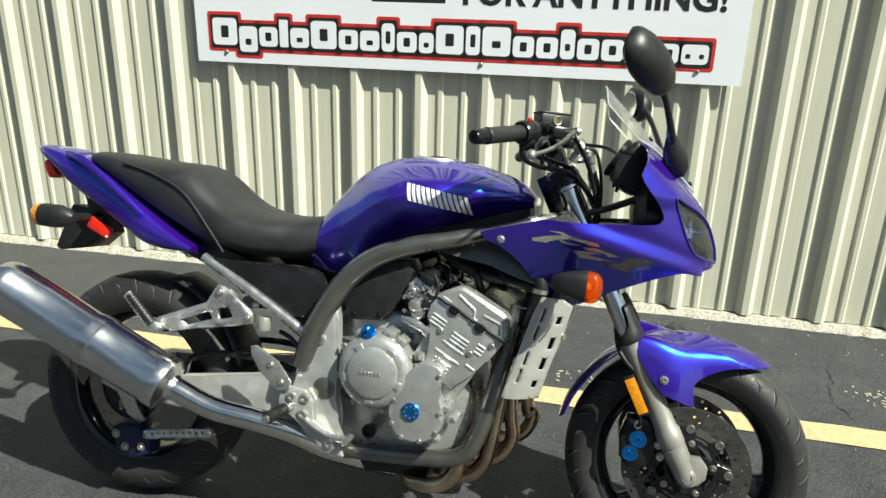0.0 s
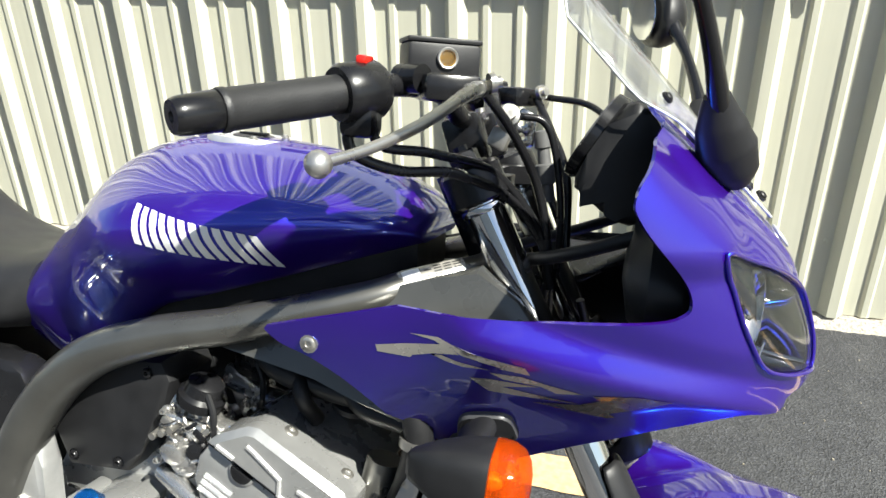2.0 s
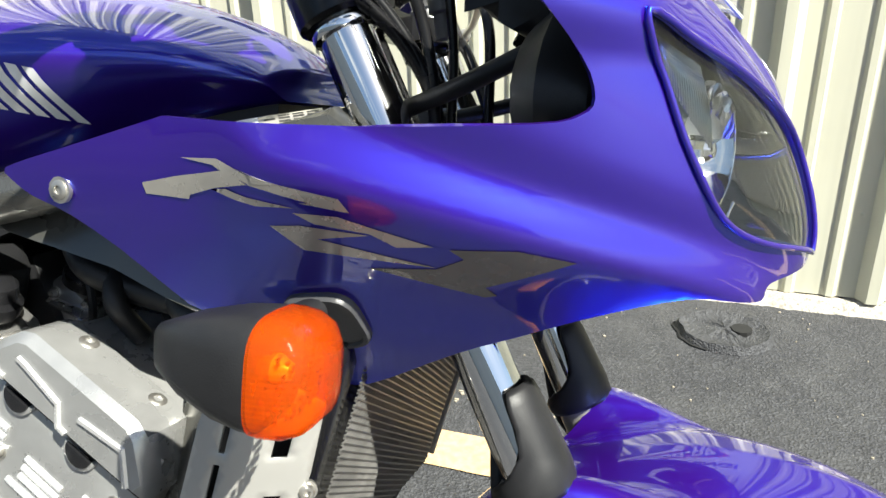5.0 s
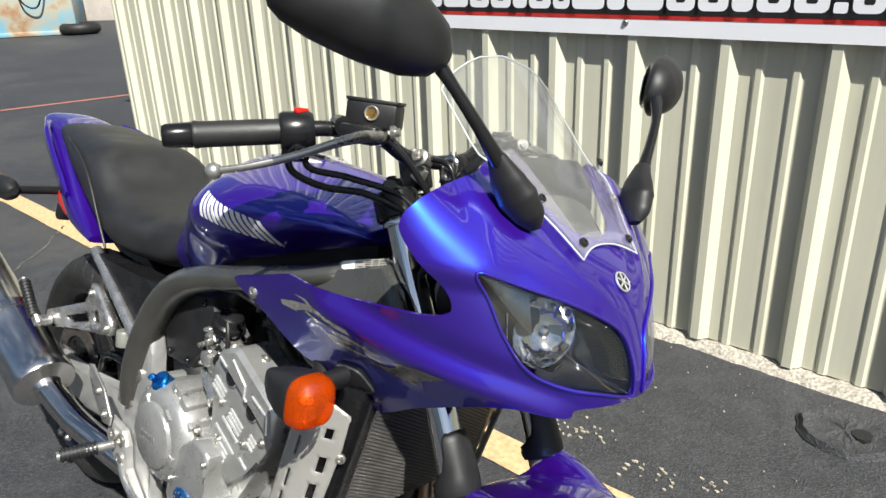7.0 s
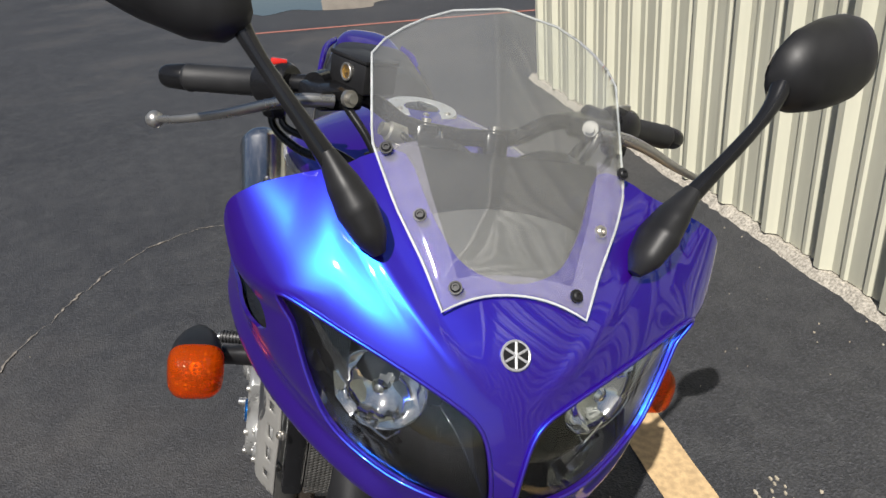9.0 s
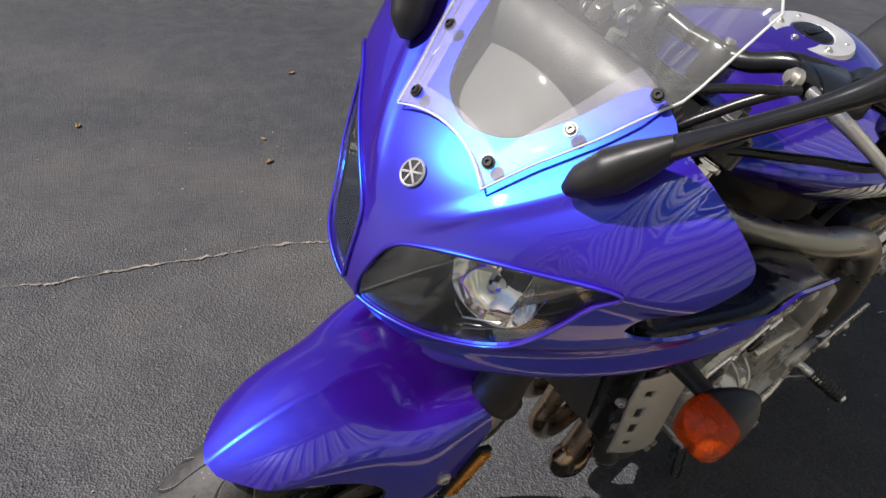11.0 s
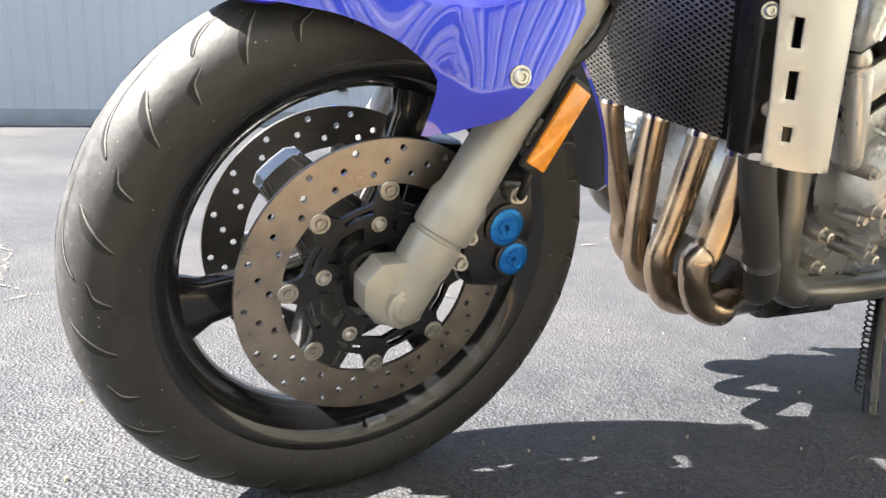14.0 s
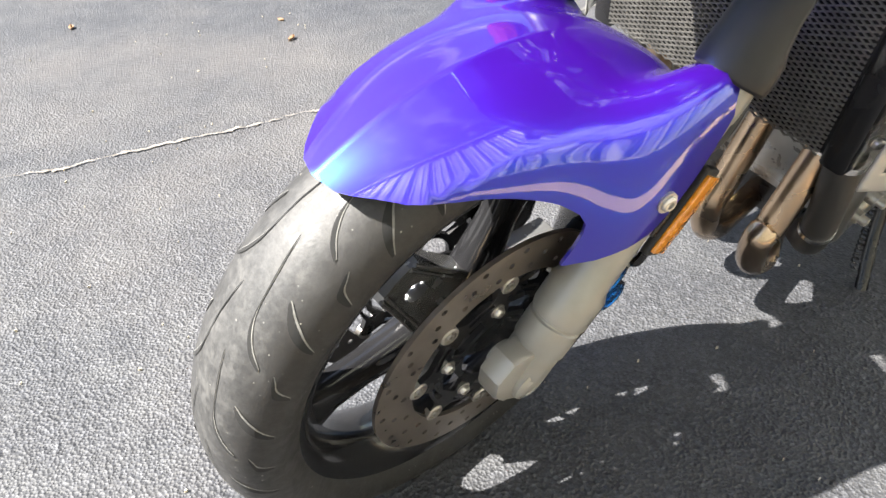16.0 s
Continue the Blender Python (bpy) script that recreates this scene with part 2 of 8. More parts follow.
PAINT = make_paint()
ASPHALT = make_asphalt()
SIDING = make_siding()
GREY_SIDING = plain("grey_siding", (0.50, 0.51, 0.50), 0.6, vary=0.05, scale=0.6)
CONCRETE = plain("concrete", (0.36, 0.33, 0.28), 0.9, vary=0.55, scale=110, grain=1.0, grain_scale=160)
YELLOW = plain("yellow_road_paint", (0.49, 0.345, 0.185), 0.75, vary=0.24, scale=60, grain=0.5, grain_scale=180)
RUBBER = make_rubber()
BLACK = plain("black_plastic", (0.0125, 0.0125, 0.0135), 0.45, spec=0.36, vary=0.2, scale=25, grain=0.12, grain_scale=900)
SATIN = plain("satin_black_paint", (0.009, 0.009, 0.010), 0.25, spec=0.4, vary=0.2, scale=20)
GLOSS_BLACK = plain("gloss_black_paint", (0.010, 0.010, 0.011), 0.14, vary=0.2, scale=20, coat=0.15, spec=0.4, rough_vary=0.05)
VINYL = plain("seat_vinyl", (0.015, 0.015, 0.016), 0.48, vary=0.2, scale=18, grain=0.35, grain_scale=700)
FRAME_GREY = plain("dark_grey_frame_paint", (0.165, 0.162, 0.148), 0.31, metal=0.8, vary=0.12, scale=12, coat=0.3)
GUSSET = plain("dark_satin_gusset", (0.105, 0.105, 0.098), 0.31, metal=0.6, vary=0.12, scale=12, coat=0.2)
FORK_GREY = plain("grey_fork_paint", (0.27, 0.26, 0.235), 0.38, metal=0.35, vary=0.1, scale=20)
ALLOY = plain("cast_alloy", (0.58, 0.57, 0.55), 0.27, metal=0.88, vary=0.12, scale=30, grain=0.12, grain_scale=600)
ENGINE = plain("engine_silver_paint", (0.42, 0.42, 0.41), 0.29, metal=0.65, vary=0.1, scale=25, grain=0.12, grain_scale=700)
CAST = plain("silver_cast_paint", (0.46, 0.46, 0.45), 0.38, metal=0.55, vary=0.12, scale=30, grain=0.15, grain_scale=500)
CHROME = plain("chrome", (0.82, 0.82, 0.82), 0.06, metal=1.0, vary=0.03, scale=20, rough_vary=0.03)
DARK_CHROME = plain("smoked_chrome", (0.26, 0.26, 0.265), 0.035, metal=1.0, vary=0.1, scale=30, rough_vary=0.01)
BRUSHED = plain("brushed_steel", (0.66, 0.655, 0.65), 0.22, metal=1.0, vary=0.05, scale=18, rough_vary=0.03)
FLUTES = plain("smoked_flutes", (0.42, 0.42, 0.42), 0.12, metal=1.0, vary=0.1, scale=60)
POLISHED = plain("polished_steel", (0.66, 0.64, 0.61), 0.13, metal=1.0, vary=0.06, scale=25, rough_vary=0.05)
STEEL = plain("stainless_steel", (0.62, 0.60, 0.57), 0.22, metal=1.0, vary=0.08, scale=25, rough_vary=0.06)
BOLT = plain("zinc_bolt", (0.50, 0.48, 0.44), 0.35, metal=0.9, vary=0.15, scale=90)
BRONZE = plain("heat_tinted_steel", (0.43, 0.33, 0.235), 0.26, metal=1.0, vary=0.25, scale=9)
DISC = plain("brushed_disc_steel", (0.255, 0.222, 0.192), 0.33, metal=0.9, vary=0.18, scale=40)
BLUE_ANOD = plain("blue_anodised", (0.015, 0.16, 0.50), 0.25, metal=0.85, vary=0.1, scale=60)
AMBER = make_amber()
AMBER_SOLID = plain("amber_reflector", (0.56, 0.20, 0.005), 0.25, vary=0.15, scale=120, coat=0.8)
RED = plain("red_plastic", (0.55, 0.015, 0.008), 0.2, vary=0.1, scale=60, coat=0.7)
CLEAR = make_pane("clear_plastic", (0.90, 0.91, 0.90), sheen_mix=0.05)
LENS = make_pane("headlamp_lens", (0.96, 0.97, 0.97), 0.005, 0.055, 0.6)
SHEEN_VEIL = make_sheen_veil()
EDGE = plain("bright_plastic_edge", (0.50, 0.52, 0.53), 0.12, vary=0.15, scale=40, coat=0.5)
WHITE = plain("white_sign_paint", (0.78, 0.79, 0.83), 0.45, vary=0.03, scale=3)
SIGN_RED = plain("sign_red", (0.50, 0.03, 0.025), 0.45, vary=0.08, scale=8)
SIGN_BLACK = plain("sign_black", (0.015, 0.015, 0.015), 0.45, vary=0.1, scale=8)
DECAL_WHITE = plain("white_decal", (0.80, 0.80, 0.80), 0.2, vary=0.03, scale=50, coat=0.8)
# pewter decal darkened by hand where its flake turns from the light
DECAL_DARK = plain("dark_pewter_decal", (0.15, 0.14, 0.135), 0.25, metal=0.45, vary=0.06, scale=60, coat=0.8)
DECAL_GREY = plain("pewter_decal", (0.42, 0.40, 0.36), 0.25, metal=0.45, vary=0.06, scale=60, coat=0.8)
CRACK = plain("crack_filler", (0.165, 0.148, 0.128), 0.9, vary=0.7, scale=45)


# ---- mesh tools ----
def part(name, bm, mat, parent=None, label="", smooth=38):
    bmesh.ops.recalc_face_normals(bm, faces=bm.faces)
    me = bpy.data.meshes.new(name)
    bm.to_mesh(me)
    bm.free()
    me.materials.append(mat)
    if smooth:
        me.shade_smooth()
        me.set_sharp_from_angle(angle=radians(smooth))
    ob = new(name, me)
    ob.parent = parent
    if label:
        ob["label"] = label
    return ob


def flipped(ob):
    """The mirror image of a part, on the bike's other side, with its children."""
    me = ob.data.copy()
    me.transform(Matrix.Scale(-1, 4, (0, 1, 0)))
    me.flip_normals()
    o = new(ob.name.split(".")[0], me)
    o.parent = ob.parent
    for m in ob.modifiers:
        w = o.modifiers.new(m.name, m.type)
        if m.type == "SOLIDIFY":
            w.thickness, w.offset = m.thickness, -m.offset
    if "label" in ob:
        o["label"] = ob["label"]
    for c in ob.children:
        k = flipped(c)
        k.parent = o
    return o


def curve_through(points, per=6, closed=False):
    """A smooth line through the points (Catmull-Rom)."""
    p = [Vector(q) for q in points]
    if len(p) < 3:
        return p
    out, n = [], len(p)
    for i in range(n if closed else n - 1):
        a = p[(i - 1) % n] if closed or i else p[0] * 2 - p[1]
        b, c = p[i], p[(i + 1) % n]
        d = p[(i + 2) % n] if closed or i + 2 < n else p[-1] * 2 - p[-2]
        for k in range(per):
            t = k / per
            out.append(0.5 * (2 * b + (c - a) * t + (2 * a - 5 * b + 4 * c - d) * t * t + (3 * b - a - 3 * c + d) * t * t * t))
    if not closed:
        out.append(p[-1])
    return out


def skin(bm, rings, closed=True, caps=True, loop=False):
    """Faces between rings of as many points each."""
    rows = [[bm.verts.new(q) for q in r] for r in rings]
    n = len(rows[0])
    pairs = list(zip(rows, rows[1:])) + ([(rows[-1], rows[0])] if loop else [])
    for a, b in pairs:
        for i in range(n if closed else n - 1):
            j = (i + 1) % n
            bm.faces.new((a[i], a[j], b[j], b[i]))
    if caps and closed and not loop:
        bm.faces.new(rows[0])
        bm.faces.new(rows[-1][::-1])
    return bm


def tube(bm, points, r, n=12, per=6, closed=False, flat=1.0, smooth=True):
    """A pipe along a smooth line; r one radius or one for each given point."""
    line = curve_through(points, per, closed) if smooth else [Vector(q) for q in points]
    m = len(line)
    radii = [r] * m
    if not isinstance(r, (int, float)):
        radii = [float(v) for v in np.interp(np.linspace(0, len(r) - 1, m), range(len(r)), r)]
    rings, side = [], None
    for i, q in enumerate(line):
        a = line[(i + 1) % m] if closed or i + 1 < m else q
        b = line[(i - 1) % m] if closed or i else q
        t = (a - b).normalized()
        if side is None:
            side = t.orthogonal().normalized()
            if abs(t.y) < 0.9:
                side = t.cross(Vector((0, 1, 0))).normalized()
        side = (side - t * side.dot(t)).normalized()
        up = t.cross(side)
        rings.append([q + radii[i] * (math.cos(k * math.tau / n) * side + flat * math.sin(k * math.tau / n) * up) for k in range(n)])
    return skin(bm, rings, True, not closed, closed)


def lathe(bm, profile, n=32, at=(0, 0, 0), axis=(0, 1, 0), turn=0.0):
    """Turns a profile of (radius, height) round an axis through a place."""
    q = Vector(axis).to_track_quat("Z", "Y").to_matrix()
    rings = []
    for r, h in profile:
        r = max(r, 1e-5)
        rings.append([Vector(at) + q @ Vector((r * math.cos(turn + k * math.tau / n), r * math.sin(turn + k * math.tau / n), h)) for k in range(n)])
    return skin(bm, rings)


def rod(bm, a, b, r, n=12):
    a, b = Vector(a), Vector(b)
    return lathe(bm, [(r, 0), (r, (b - a).length)], n, a, b - a)


def block(bm, size, at=(0, 0, 0), turn=None, bevel=0.0, seg=2):
    g = bmesh.ops.create_cube(bm, size=1.0)["verts"]
    m = Matrix.LocRotScale(at, turn, size)
    bmesh.ops.transform(bm, matrix=m, verts=g)
    if bevel:
        e = {k for v in g for k in v.link_edges}
        bmesh.ops.bevel(bm, geom=list(e), offset=bevel, segments=seg, affect="EDGES", profile=0.5)
    return bm


def plate(bm, outline, y0, y1, bevel=0.0, round_line=0, seg=2):
    """A slab with an outline in the bike's side view, from y0 to y1."""
    pts = [Vector((x, 0, z)) for x, z in outline]
    if round_line:
        pts = curve_through(pts, round_line, True)
    a = [bm.verts.new((p.x, y0, p.z)) for p in pts]
    b = [bm.verts.new((p.x, y1, p.z)) for p in pts]
    n = len(pts)
    faces = [bm.faces.new(a), bm.faces.new(b[::-1])]
    for i in range(n):
        faces.append(bm.faces.new((a[i], b[i], b[(i + 1) % n], a[(i + 1) % n])))
    if bevel:
        e = {k for f in faces[:2] for k in f.edges}
        bmesh.ops.bevel(bm, geom=list(e), offset=bevel, segments=seg, affect="EDGES", profile=0.5)
    return bm


def bolt(bm, at, axis, r=0.006, h=0.005, n=12, socket=True):
    """A button head with a recess, on a washer."""
    p = [(r * 1.35, -0.002), (r * 1.35, 0.001), (r, 0.001), (r, h * 0.6), (r * 0.75, h)]
    p += [(r * 0.45, h), (r * 0.4, h * 0.45), (0, h * 0.45)] if socket else [(0, h)]
    return lathe(bm, p, n, at, axis)


def inside(q, loop):
    hit = False
    for a, b in zip(loop, loop[1:] + loop[:1]):
        if (a[1] > q[1]) != (b[1] > q[1]) and q[0] < a[0] + (q[1] - a[1]) * (b[0] - a[0]) / (b[1] - a[1]):
            hit = not hit
    return hit


def cut_chart(outer, holes, step):
    """Triangles of an outline with holes in a flat chart."""
    from mathutils.geometry import delaunay_2d_cdt
    fine = []
    for loop in [outer] + list(holes):
        line = []
        for a, b in zip(loop, loop[1:] + loop[:1]):
            k = max(1, int(math.dist(a, b) / step))
            line += [(a[0] + (b[0] - a[0]) * i / k, a[1] + (b[1] - a[1]) * i / k) for i in range(k)]
        fine.append(line)
    verts, edges = [], []
    for line in fine:
        s = len(verts)
        verts += line
        edges += [(s + i, s + (i + 1) % len(line)) for i in range(len(line))]
    near = np.array([p for line in fine for p in line])
    lo, hi = near.min(0), near.max(0)
    for j in range(int((hi[1] - lo[1]) / (step * 0.87)) + 1):
        for i in range(int((hi[0] - lo[0]) / step) + 1):
            q = (lo[0] + (i + 0.5 * (j % 2)) * step, lo[1] + j * step * 0.87)
            if inside(q, fine[0]) and not any(inside(q, h) for h in fine[1:]):
                if ((near - q) ** 2).sum(1).min() > (0.55 * step) ** 2:
                    verts.append(q)
    v, _, f, *_ = delaunay_2d_cdt([Vector(q) for q in verts], edges, [], 0, 1e-7)
    keep = []
    for t in f:
        c = sum((v[i] for i in t), Vector((0, 0))) / len(t)
        if inside(c, fine[0]) and not any(inside(c, h) for h in fine[1:]):
            keep.append(tuple(t))
    return v, keep


def sheet(bm, outer, holes, place, step, flip=False):
    """A curved sheet: an outline with holes in a flat chart, laid into space by place(u, v)."""
    v, tris = cut_chart(outer, holes, step)
    used = sorted({i for t in tris for i in t})
    made = {i: bm.verts.new(place(v[i].x, v[i].y)) for i in used}
    for t in tris:
        bm.faces.new([made[i] for i in (t[::-1] if flip else t)])
    return bm


def shell(name, outer, holes, place, step, t, mat, parent, label="", middle=(0, 0, 0), inner=None, twin=False):
    """A lacquered shell of thickness t with the surface's own normals; twin: with its mirror image across the bike."""
    v, tris = cut_chart(outer, holes, step)
    e = 0.0015
    P, N = [], []
    for q in v:
        p = Vector(place(q.x, q.y))
        n = (Vector(place(q.x + e, q.y)) - Vector(place(q.x - e, q.y))).cross(Vector(place(q.x, q.y + e)) - Vector(place(q.x, q.y - e)))
        P.append(p)
        N.append(n.normalized())
    if sum((p - Vector(middle)).dot(n) for p, n in zip(P, N)) < 0:
        N = [-n for n in N]
    if twin:
        N = [Vector((n.x, 0, n.z)).normalized() if abs(p.y) < 1e-4 else n for p, n in zip(P, N)]
    verts, faces, kind, norms = [], [], [], []
    for sgn in ((1, -1) if twin else (1,)):
        flip = Vector((1, sgn, 1))
        base, m = len(verts), len(P)
        verts += [p * flip for p in P] + [(p - n * t) * flip for p, n in zip(P, N)]
        count = {}
        for f in tris:
            a, b, c = f
            up = (P[b] - P[a]).cross(P[c] - P[a]).dot(N[a]) > 0
            f = (a, b, c) if up else (a, c, b)
            for x, y in ((f[0], f[1]), (f[1], f[2]), (f[2], f[0])):
                count[(x, y)] = count.get((x, y), 0) + 1
            g = f if sgn > 0 else f[::-1]
            faces.append([base + i for i in g])
            norms += [N[i] * flip for i in g]
            kind.append(0)
            g = g[::-1]
            faces.append([base + m + i for i in g])
            norms += [-(N[i] * flip) for i in g]
            kind.append(1)
        for x, y in count:
            if (y, x) not in count and not (twin and abs(P[x].y) < 1e-4 and abs(P[y].y) < 1e-4):
                g = (x, x + m, y + m, y) if sgn > 0 else (x, y, y + m, x + m)
                w = ((P[y] - P[x]).cross(N[x])).normalized()
                faces.append([base + i for i in g])
                norms += [w * flip] * 4
                kind.append(0)
    me = bpy.data.meshes.new(name)
    me.from_pydata([tuple(q) for q in verts], [], faces)
    me.materials.append(mat)
    me.materials.append(inner or mat)
    for f, k in zip(me.polygons, kind):
        f.material_index = k
        f.use_smooth = True
    me.normals_split_custom_set([tuple(n) for n in norms])
    ob = new(name, me)
    ob.parent = parent
    if label:
        ob["label"] = label
    return ob


def smooth_loop(points, per=5):
    return [(q.x, q.y) for q in curve_through([(x, y, 0) for x, y in points], per, True)]


def thick(ob, t, offset=1.0):
    m = ob.modifiers.new("thickness", "SOLIDIFY")
    m.thickness, m.offset = t, offset
    return ob


def letters(text, size, mat, name, parent, m, depth=0.001, shear=0.0, spacing=1.0, offset=0.0):
    """Flat raised letters in the built-in font, as a mesh."""
    c = bpy.data.curves.new(name, "FONT")
    c.body, c.size, c.extrude, c.shear, c.space_character, c.offset = text, size, depth, shear, spacing, offset
    c.resolution_u = 3
    o = bpy.data.objects.new(name, c)
    me = bpy.data.meshes.new_from_object(o)
    bpy.data.objects.remove(o)
    me.transform(m)
    me.materials.clear()
    me.materials.append(mat)
    k = new(name, me)
    k.parent = parent
    return k


# ---- setting ----
def ground_z(y, x=5.0):
    """The lot is level round the bike and rises gently to the building across it, with a hollow under the rear tyre."""
    t = min(1.0, max(0.0, (-y - 2.5) / 11.0))
    return 0.36 * t * t * (3 - 2 * t) - 0.046 * math.exp(-(((x + 0.70) / 0.55) ** 2 + (y / 0.5) ** 2) ** 2)


def make_ground():
    bm = bmesh.new()
    xs = (-900, -200, -60, -25, -12, -6, -3, -2, *[-1.5 + 0.1 * k for k in range(17)], 1, 3, 6, 12, 25, 60, 200, 900)
    ys = (-900, -200, -60, -25, -14, -13.5, -12.5, -11.5, -10.5, -9.5, -8.5, -7.5, -6.5, -5.5, -4.5, -3.5, -2.5, -1.5, *[-1.0 + 0.1 * k for k in range(21)], 1.5, 3, 8, 20, 60, 200, 900)
    skin(bm, [[(x, y, ground_z(y, x)) for x in xs] for y in ys], False)
    return tagged(part("ground", bm, ASPHALT, smooth=60), "worn dark grey asphalt of a parking lot", "asphalt", kind="structure")


make_ground()
WALL_AT, WALL_DIR = Vector((0.0, 1.6244, 0.0)), Vector((0.99982, 0.019, 0)).normalized()
WALL_OUT = Vector((WALL_DIR.y, -WALL_DIR.x, 0))


def on_wall(s, out, z):
    return WALL_AT + WALL_DIR * s + WALL_OUT * out + Vector((0, 0, z))


def make_wall(s0=-3.82, s1=6.0, top=3.6, foot=0.034):
    """Ribbed steel siding: a tall rib each 0.305 m and two low ones between."""
    bm = bmesh.new()
    prof = []
    s = -0.032 - 0.305 * 13
    while s < s1:
        for ds, o in ((-0.037, 0.0), (-0.014, 0.032), (0.014, 0.032), (0.037, 0.0), (0.080, 0.0), (0.088, 0.008), (0.105, 0.008), (0.113, 0.0), (0.186, 0.0), (0.194, 0.008), (0.211, 0.008), (0.219, 0.0)):
            prof.append((s + ds, o))
        s += 0.305
    prof = [p for p in prof if s0 <= p[0] <= s1]
    front = [[on_wall(a, o - 0.032, z) for a, o in prof] for z in (foot, top)]
    back = [[on_wall(a, -0.12, z) for a, o in prof] for z in (top, foot)]
    skin(bm, front + back, closed=False, loop=True)
    for e in (0, -1):
        bm.faces.new([bm.verts.new(r[e]) for r in front + back])
    return tagged(part("wall_1", bm, SIDING, smooth=0), "beige ribbed steel siding of a workshop wall", "wall", kind="structure")


make_wall()


def make_shell():
    """Plain back walls and flat roof that close the workshop behind its front."""
    for name, s0, s1, o0, o1 in (("wall_2", -3.82, -3.70, -6.0, -0.12), ("wall_3", 5.88, 6.0, -6.0, -0.12), ("wall_4", -3.70, 5.88, -6.0, -5.88)):
        bm = bmesh.new()
        skin(bm, [[on_wall(s, o, z) for s, o in ((s0, o0), (s1, o0), (s1, o1), (s0, o1))] for z in (0.0, 3.6)])
        tagged(part(name, bm, SIDING, smooth=0), "plain beige steel wall of the workshop", "wall", kind="structure")
    bm = bmesh.new()
    skin(bm, [[on_wall(s, o, z) for s, o in ((-3.9, -6.1), (6.1, -6.1), (6.1, 0.06), (-3.9, 0.06))] for z in (3.604, 3.72)])
    tagged(part("roof", bm, GREY_SIDING, smooth=0), "flat grey roof of the workshop", "roof", kind="structure")


make_shell()


def make_ledge():
    """Rough concrete sill under the siding."""
    bm = bmesh.new()
    rings = []
    n = 700
    for i in range(n + 1):
        s = -3.9 + 9.9 * i / n
        w = 0.004 + 0.012 * noise.noise((s * 5, 0, 0)) + 0.012 * noise.noise((s * 23, 3, 0))
        h = 0.030 + 0.006 * noise.noise((s * 18, 7, 0))
        rings.append([on_wall(s, -0.11, 0), on_wall(s, w + 0.016, -0.004), on_wall(s, w, h * 0.5), on_wall(s, w - 0.016, h), on_wall(s, -0.11, h)])
    skin(bm, rings)
    return tagged(part("trim", bm, CONCRETE), "rough crumbling concrete sill at the foot of the wall", "sill", kind="structure")


make_ledge()


def make_line():
    bm = bmesh.new()
    n = 220
    rows = []
    for i in range(n + 1):
        x = -4.1 + 10.1 * i / n
        c = 0.752 + 0.017 * x
        rows.append([(x, c + k * 0.058 + 0.005 * noise.noise((x * 9, k * 5.0, 2)), 0.004) for k in (-1, 1)])
    skin(bm, rows, closed=False, caps=False)
    return tagged(part("road_marking", bm, YELLOW, smooth=0), "faded yellow parking line painted on the asphalt", "road marking", kind="structure")


make_line()


def make_far_building():
    root = tagged(new("far_building"), "long grey steel-sided building across the lot", "building")
    bm = bmesh.new()
    prof, s = [], -40.0
    while s < 16:
        prof += [(s, 0), (s + 0.24, 0), (s + 0.255, 0.015), (s + 0.285, 0.015), (s + 0.3, 0)]
        s += 0.3
    rows = [[(a, -14.0 + o, z) for a, o in prof] for z in (0.66, 6.2)]
    rows += [[(a, -18.0, z) for a, o in prof] for z in (6.2, 0.66)]
    skin(bm, rows, closed=False, loop=True)
    part("wall", bm, GREY_SIDING, root, "pale grey ribbed siding", smooth=0)
    bm = bmesh.new()
    block(bm, (56.4, 4.0, 0.5), (-12, -15.97, 0.41), bevel=0.01)
    part("plinth", bm, plain("grey_plinth", (0.30, 0.30, 0.29), 0.85, vary=0.15, scale=2), root, "grey concrete base band")
    bm = bmesh.new()
    block(bm, (0.15, 0.12, 0.52), (-5.05, -13.93, 1.36), bevel=0.015)
    part("meter_box", bm, SATIN, root, "small dark box on the wall")
    bm = bmesh.new()
    block(bm, (0.05, 0.09, 0.50), (-5.16, -13.94, 1.36), bevel=0.01)
    part("conduit", bm, ALLOY, root, "grey conduit")
    return root


make_far_building()

# ---- motorcycle ----
LEAN = radians(14.39)
bike = tagged(new("motorcycle"), "blue sport-touring motorcycle with black seat leaning on its side stand", "motorcycle")
bike.rotation_euler = (-LEAN, 0, 0)
FZ = (0.66, 0.70, 0.75, 0.78, 0.82, 0.87, 0.915, 0.95, 1.0, 1.05, 1.10)
FX = (0.728, 0.772, 0.798, 0.808, 0.800, 0.780, 0.756, 0.7200, 0.665, 0.607, 0.55)
FW = (0.15, 0.185, 0.215, 0.240, 0.258, 0.264, 0.265, 0.272, 0.280, 0.283, 0.283)
FL = (0.428, 0.410, 0.380, 0.360, 0.328, 0.265, 0.202, 0.1365, 0.071, 0.055, 0.05)


TABLES = {}


def soft(z, xs, ys, blur=0.016):
    """A table read as a smooth curve with rounded corners."""
    key = (xs, ys, blur)
    if key not in TABLES:
        grid = np.linspace(xs[0], xs[-1], 1201)
        step = grid[1] - grid[0]
        k = int(3 * blur / step) + 1
        w = np.exp(-0.5 * (np.arange(-k, k + 1) * step / blur) ** 2)
        TABLES[key] = (grid, np.convolve(np.pad(np.interp(grid, xs, ys), k, mode="edge"), w / w.sum(), "valid"))
    return float(np.interp(z, *TABLES[key]))


